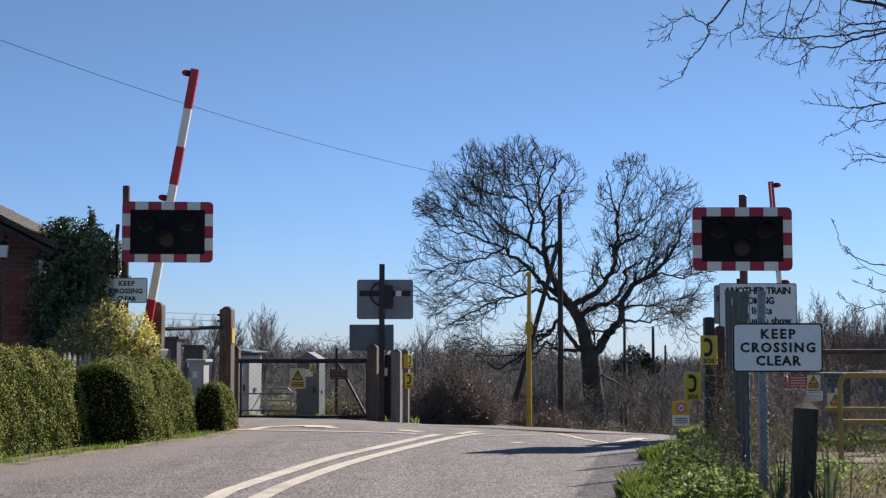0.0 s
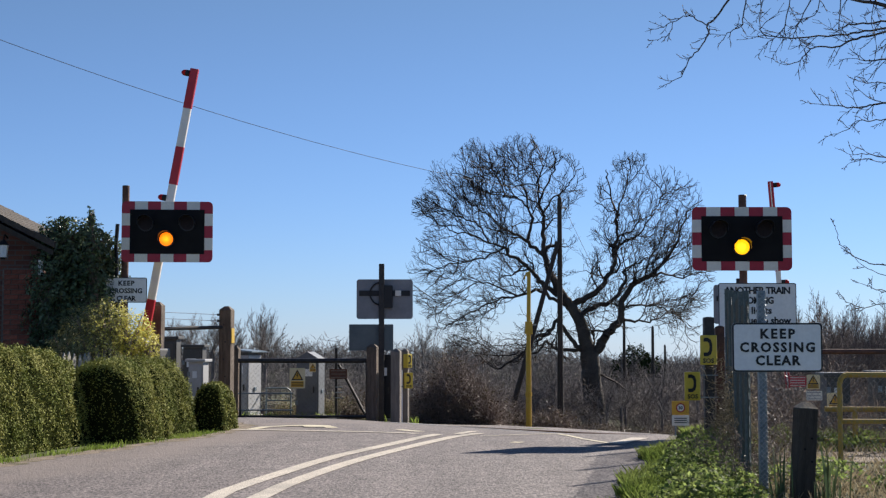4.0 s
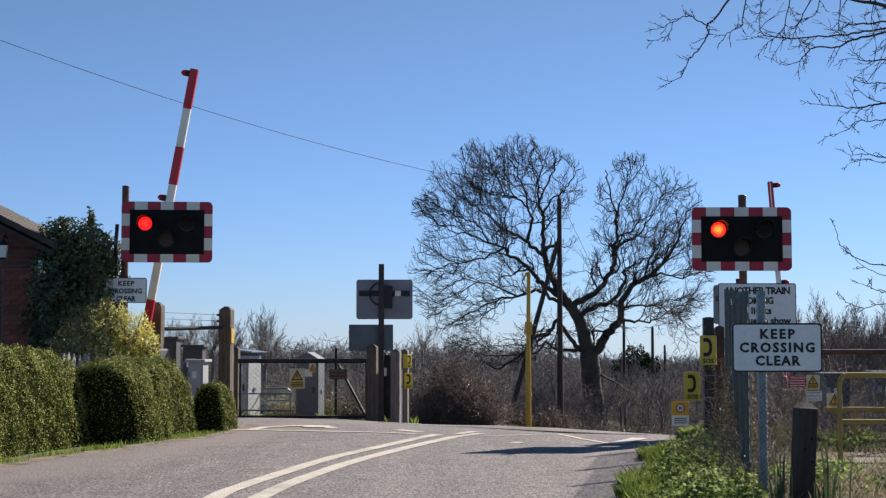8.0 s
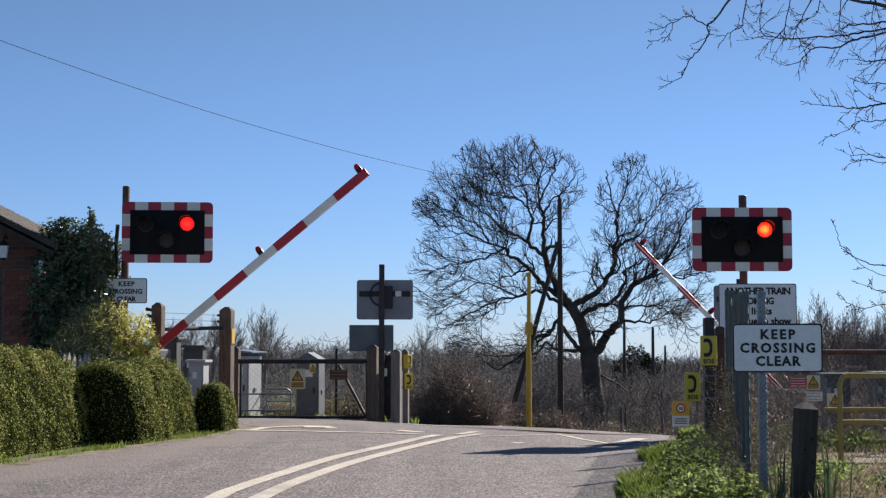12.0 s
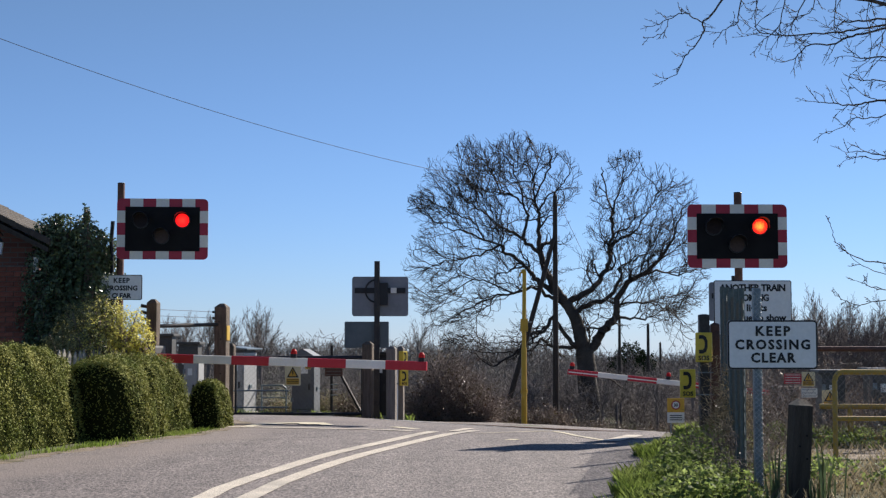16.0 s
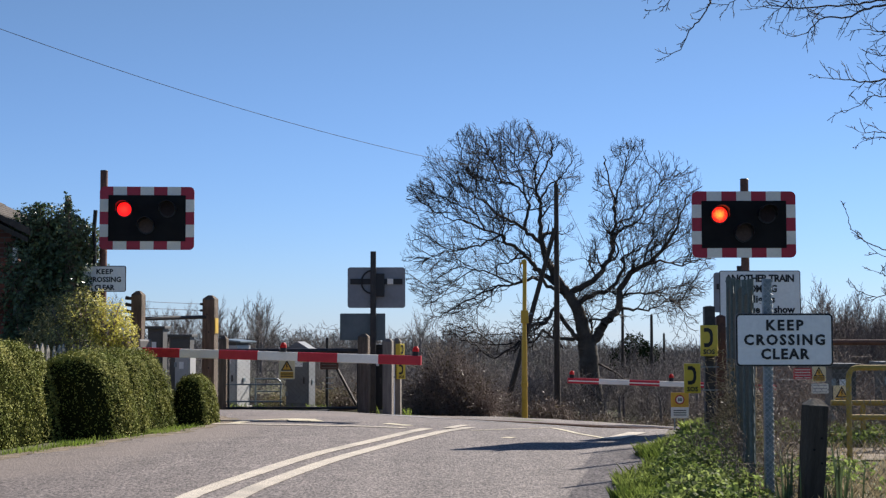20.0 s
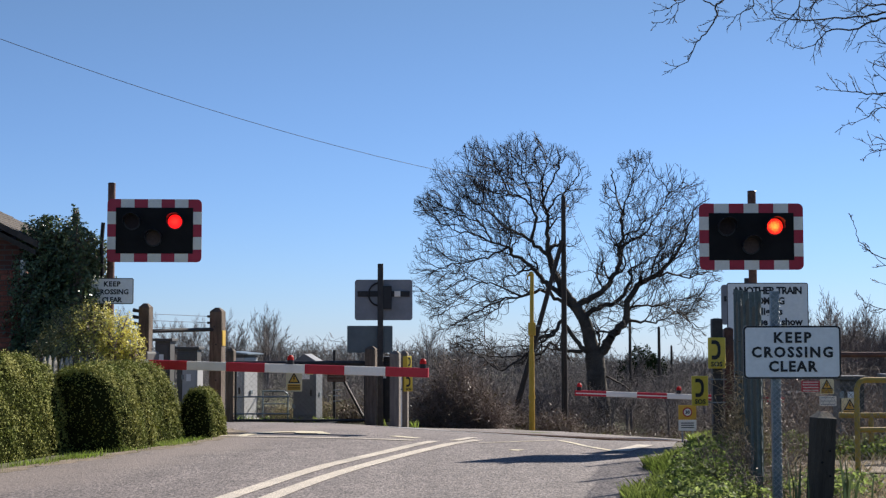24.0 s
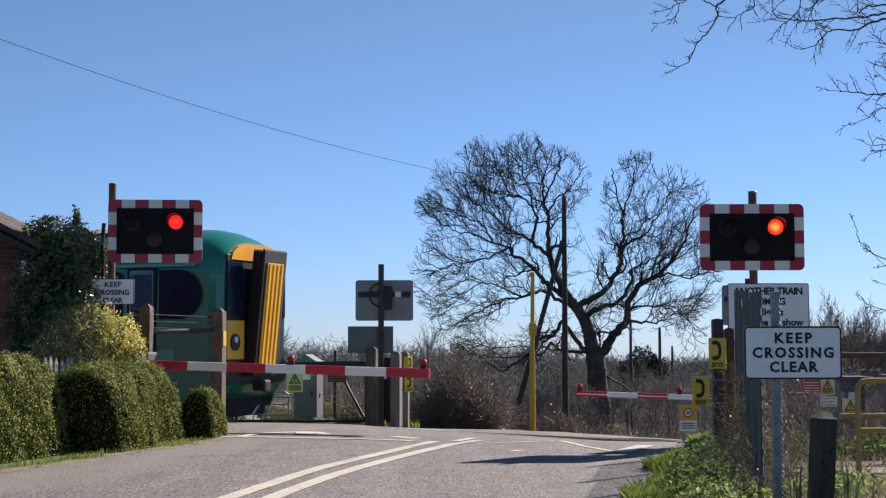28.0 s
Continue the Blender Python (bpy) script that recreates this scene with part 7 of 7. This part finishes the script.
# ---- train ----
def train():
    """Green diesel multiple unit coach; x forward, right side towards -y, base at rail level."""
    t = thing("train", "green and yellow passenger train crossing the road", "train", pose(0, 0, 0))
    L = 20.0

    def section(w, zr, zb=0.42, n=14):
        pts = [(-w, zb), (-w, 0.9), (-w, 2.0), (-w * 0.985, 2.9), (-w * 0.95, 3.15)]
        for i in range(1, n):
            a = radians(180 - 180 * i / n)
            pts.append((w * 0.95 * math.cos(a) * 1.0, 3.15 + (zr - 3.15) * math.sin(a)))
        pts += [(w * 0.95, 3.15), (w * 0.985, 2.9), (w, 2.0), (w, 0.9), (w, zb)]
        return pts

    body = bmesh.new()
    rings = []
    for x, k, zr, zb in ((-L, 1.0, 3.88, 0.42), (-1.2, 1.0, 3.88, 0.42), (-0.8, 0.998, 3.85, 0.44), (-0.45, 0.985, 3.78, 0.5), (-0.25, 0.965, 3.70, 0.66), (-0.12, 0.93, 3.61, 0.8), (-0.04, 0.895, 3.53, 0.84), (0.0, 0.86, 3.46, 0.86)):
        rings.append([body.verts.new((x, yy, zz)) for yy, zz in section(1.39 * k, zr, zb)])
    for a, b in zip(rings[:-1], rings[1:]):
        for i in range(len(a) - 1):
            body.faces.new((a[i], a[i + 1], b[i + 1], b[i]))
        body.faces.new((a[-1], a[0], b[0], b[-1]))
    body.faces.new(rings[0])
    body.faces.new(rings[-1][::-1])
    bmesh.ops.recalc_face_normals(body, faces=body.faces[:])
    for f in body.faces:
        f.smooth = len(f.verts) == 4 and f.calc_center_median().z > 2.95
    part("body", body, M["green_body"], t, "dark green coach body", smooth=False)
    part("roof", plate([(-0.8, 3.8), (0.8, 3.8), (0.55, 3.9), (-0.55, 3.9)], 0, 18.8), M["roof_grey"], t, "pale grey roof panel", m=pose(-1.1, 0, 0, 0, 0, 90))
    Y = -1.398
    side = lambda pts, d, mat, name, label="", parent=t: part(name, plate(pts, Y - d, Y + 0.004), M[mat], parent, label)
    oval = [(-1.3, 2.06), (-1.3, 3.0)] + [(-0.86 + 0.5 * math.cos(radians(a)), 2.53 + 0.47 * math.sin(radians(a))) for a in range(90, -91, -15)]
    side(oval, 0.006, "coach_glass", "quarter_window", "rounded dark side window")
    side(rounded(-2.02, -1.36, 0.95, 3.06, 0.05), 0.004, "coach_glass", "door_surround", "dark door surround")
    door = side(rounded(-1.96, -1.42, 1.0, 3.0, 0.04), 0.012, "green_body", "door", "green passenger door")
    part("window", plate(rounded(-1.92, -1.46, 1.95, 2.92, 0.04), Y - 0.018, Y - 0.012), M["blue_glass"], door, "blue-tinted door window")
    part("window_bar", box(-1.92, -1.46, Y - 0.02, Y - 0.018, 2.38, 2.41), M["black"], door)
    side(rounded(-3.7, -2.12, 2.03, 2.98, 0.12), 0.006, "coach_glass", "window", "dark passenger window")
    for k in range(6):
        x0 = -5.6 - 2.2 * k
        side(rounded(x0, x0 + 1.7, 2.03, 2.98, 0.12), 0.006, "coach_glass", "window", "dark passenger window")
    side([(-L, 3.06), (-0.5, 3.06), (-0.5, 3.12), (-L, 3.12)], 0.003, "pale_green", "cantrail_stripe", "pale green stripe")
    side([(-L, 1.80), (-0.3, 1.80), (-0.3, 1.83), (-L, 1.83)], 0.004, "black", "waist_groove", "thin black groove")
    side(rounded(-1.3, -0.95, 1.28, 1.48, 0.02), 0.005, "pale_green", "data_panel", "small pale panel")
    part("grab_rail", tube([(-1.33, Y - 0.04, 1.55), (-1.4, Y - 0.05, 1.55), (-1.4, Y - 0.05, 1.2), (-1.33, Y - 0.04, 1.2)], 0.012, 6), M["black"], t)
    part("skirt", box(-L, -0.55, -1.36, 1.36, 0.28, 0.42), M["green_body"], t, "green lower skirt")
    # cab end
    part("cab_front", box(-0.02, 0.03, -1.12, 1.12, 0.84, 3.3, 0.02), M["black"], t, "black cab front")
    part("brow", plate([(-1.0, 3.2), (1.0, 3.2), (0.92, 3.35), (0.72, 3.46), (0.45, 3.53), (-0.45, 3.53), (-0.72, 3.46), (-0.92, 3.35)], -0.05, 0.12), M["orange"], t, "orange-yellow cab brow", m=pose(0, 0, 0, 0, 0, 90))
    for sg in (-1, 1):
        part("windscreen", box(0.03, 0.05, min(sg * 1.14, sg * 0.56), max(sg * 1.14, sg * 0.56), 2.12, 3.16, 0.008), M["coach_glass"], t, "dark cab windscreen")
        part("wiper", rod((0.065, sg * 0.62, 2.14), (0.065, sg * 0.84, 2.9), 0.012, sides=6), M["black"], t)
        part("corner_panel", plate([(-0.32, 0.9), (0.0, 0.9), (0.0, 1.26), (-0.32, 1.26)], -0.012, 0.012), M["green_body"], t, "green lower cab corner", m=pose(0.03, sg * 1.2, 0, 0, 0, -sg * 32))
        part("yellow_panel", box(0.03, 0.07, min(sg * (0.87 - 0.29 * sg), sg * 0.52), max(sg * (0.87 - 0.29 * sg), sg * 0.52), 1.3, 2.04, 0.02), M["train_yellow"], t, "yellow cab corner panel")
        head = part("headlight", disc(0, 0, 0.16, -0.02, 0.02), M["black"], t, "black oval light cluster", m=pose(0.085, sg * (0.76 - 0.14 * sg), 1.62, 0, 0, 90))
        part("lamp_glass", disc(-0.0, 0.05, 0.06, -0.03, -0.02), M["white"], head)
    gang = part("gangway", box(0.03, 0.24, -0.45, 0.45, 1.02, 3.42, 0.05), M["rubber"], t, "black gangway bellows", m=pose(-0.16, 0, 0, 0, 5.5, 0))
    for k in range(3):
        part("bellows_fold", box(0.06 + 0.06 * k, 0.085 + 0.06 * k, -0.47, 0.47, 1.0, 3.44, 0.01), M["black"], gang)
    part("gangway_frame", box(0.24, 0.30, -0.46, 0.46, 1.0, 3.46, 0.03), M["rubber"], gang, "black end frame")
    part("gangway_door", box(0.30, 0.325, -0.33, 0.31, 1.08, 3.2, 0.01), M["orange"], gang, "orange-yellow gangway door")
    for k in range(4):
        yy = -0.24 + 0.155 * k
        part("rib", box(0.325, 0.34, yy - 0.022, yy + 0.022, 1.1, 3.18, 0.004), M["train_yellow"], gang)
    part("coupler", box(0.0, 0.26, -0.1, 0.1, 0.68, 0.88, 0.03), M["steel_dark"], t, "dark steel coupler")
    part("coupler_head", box(0.2, 0.3, -0.12, 0.12, 0.66, 0.9, 0.04), M["steel_dark"], t)
    for sg in (-1, 1):
        cheek = plate([(-0.9, 0.16), (-0.62, 0.16), (-0.45, 0.26), (-0.34, 0.46), (-0.30, 0.82), (-0.9, 0.82)], -0.02, 0.02)
        part("nose_cheek", cheek, M["green_body"], t, "green lower nose panel", m=pose(0, sg * 1.34, 0, 0, 0, 0))
    plough = plate([(-1.3, 0.8), (-1.3, 0.34), (-1.1, 0.18), (1.1, 0.18), (1.3, 0.34), (1.3, 0.8)], -0.02, 0.3)
    part("plough", plough, M["rubber"], t, "black front valance", m=pose(-0.42, 0, 0, 0, 0, 90))
    for bx in (-3.2, -16.5):
        bogie = part("bogie", box(bx - 1.6, bx + 1.6, -1.05, 1.05, 0.35, 0.75, 0.05), M["steel_dark"], t, "dark bogie frame")
        for dx in (-1.1, 1.1):
            for sy in (-0.75, 0.75):
                part("wheel", rod((bx + dx, sy - 0.06, 0.42), (bx + dx, sy + 0.06, 0.42), 0.42, sides=20), M["rail"], bogie, "steel wheel")
    return t


the_train = train()


# ---- pieces of the house: bricks and tiles ----
def house_pieces():
    wall = [o for o in the_house.children if o.name.startswith("pier")][0]
    me = mesh_of("brick", box(-0.1075, 0.1075, -0.012, 0.0, -0.0325, 0.0325, 0.004), M["brick"])
    half = mesh_of("brick", box(-0.051, 0.051, -0.012, 0.0, -0.0325, 0.0325, 0.004), M["brick"])
    for i in range(30):
        z = 0.42 + 0.075 * i
        if z > 2.3:
            break
        xs = ((HX - 0.41, 0), (HX - 0.185, 0), (HX - 0.022, 1)) if i % 2 == 0 else ((HX - 0.47, 1), (HX - 0.3, 0), (HX - 0.078, 0))
        for x, short in xs:
            part("brick", half if short else me, M["brick"], wall, m=pose(x, HY - 0.1, z))
    roof = [o for o in the_house.children if o.name.startswith("roof_slope")][0]
    tile = mesh_of("tile", box(-0.012, 0.0, -0.13, 0.13, -0.02, 0.15, 0.003), M["slate"])
    ang = math.degrees(math.atan(0.5))
    for r in range(22):
        for c in range(10):
            u = 0.02 + r * 0.145
            x = HX + 0.29 - u * math.cos(radians(ang))
            z = HE - 0.29 * 0.5 + 0.216 + u * math.sin(radians(ang))
            part("tile", tile, M["slate"], roof, m=pose(x, HY - 0.22 + 0.265 * c + (0.13 if r % 2 else 0), z, 0, ang - 93, 0))


house_pieces()


# ---- what moves ----
def motions():
    # barrier arms: degrees above level
    near = ((0, 79.5), (9.6, 79.5), (9.8, 76.9), (10.0, 73.9), (10.2, 70.0), (10.4, 66.2), (10.6, 62.5), (11.0, 55.4), (11.6, 45.9), (12.0, 38.5), (12.5, 31.2), (13.3, 19.5), (14.0, 9.0), (14.5, 3.6), (14.7, 2.2), (15.0, 0.7), (15.5, -1.1), (16.5, -1.6), (28, -1.6))
    walk(near_arm, [(t, pose(0, 0, near_hz, 0, -a, 0)) for t, a in near])
    far = ((0, 86.0), (9.6, 86.0), (10.0, 79.5), (10.5, 70.0), (11.0, 62.7), (11.5, 54.7), (12.0, 46.3), (12.5, 38.5), (13.5, 24.0), (14.2, 16.0), (14.5, 12.4), (15.0, 9.6), (15.5, 7.7), (16.0, 5.9), (16.5, 4.0), (17.0, 2.1), (17.5, 1.7), (28, 1.7))
    walk(far_arm, [(t, pose(0, 0, far_hz, 0, -a, 0)) for t, a in far])
    # lamps: a lit lens comes forward in its housing while it shines
    period, first = 0.756, 6.98
    left = [(4.65, 5.0), (5.4, 5.87), (6.27, 6.57)]
    right = [(5.0, 5.77), (6.05, 6.35), (6.65, 6.97)]
    for n in range(28):
        a = first + n * period
        b = a + (0.44 if n == 18 else 0.385)
        left.append((a, b))
        right.append((b, a + period))
    times = {"left": left, "right": right, "amber": [(1.65, 4.65)]}
    for lit, key, lx, lz in SIGNAL_LAMPS:
        on, off = pose(lx, -0.042, lz), pose(lx, 0.08, lz)
        rows = [(0.0, off)]
        for a, b in times[key]:
            fa, fb = math.ceil(a * FPS - 0.05) / FPS, min(28.0, math.ceil(b * FPS - 0.05) / FPS)
            if fa - 1 / FPS > rows[-1][0] + 0.001:
                rows.append((fa - 1 / FPS, off))
            rows.append((fa, on))
            if fb < 28.0:
                rows += [(fb - 1 / FPS, on), (fb, off)]
        rows.append((28.0, on if times[key][-1][1] >= 28.0 else off))
        walk(lit, rows)
    # train along the track
    speed = 37.0
    rows = []
    for t in (0, 4, 8, 12, 16, 20, 24, 26, 27, 28):
        p = along(TRACK_S, -14.5 + speed * (t - 28.0), RAIL_Z)
        rows.append((t, pose(p.x, p.y, p.z, 0, 0, -SKEW)))
    walk(the_train, rows)


motions()
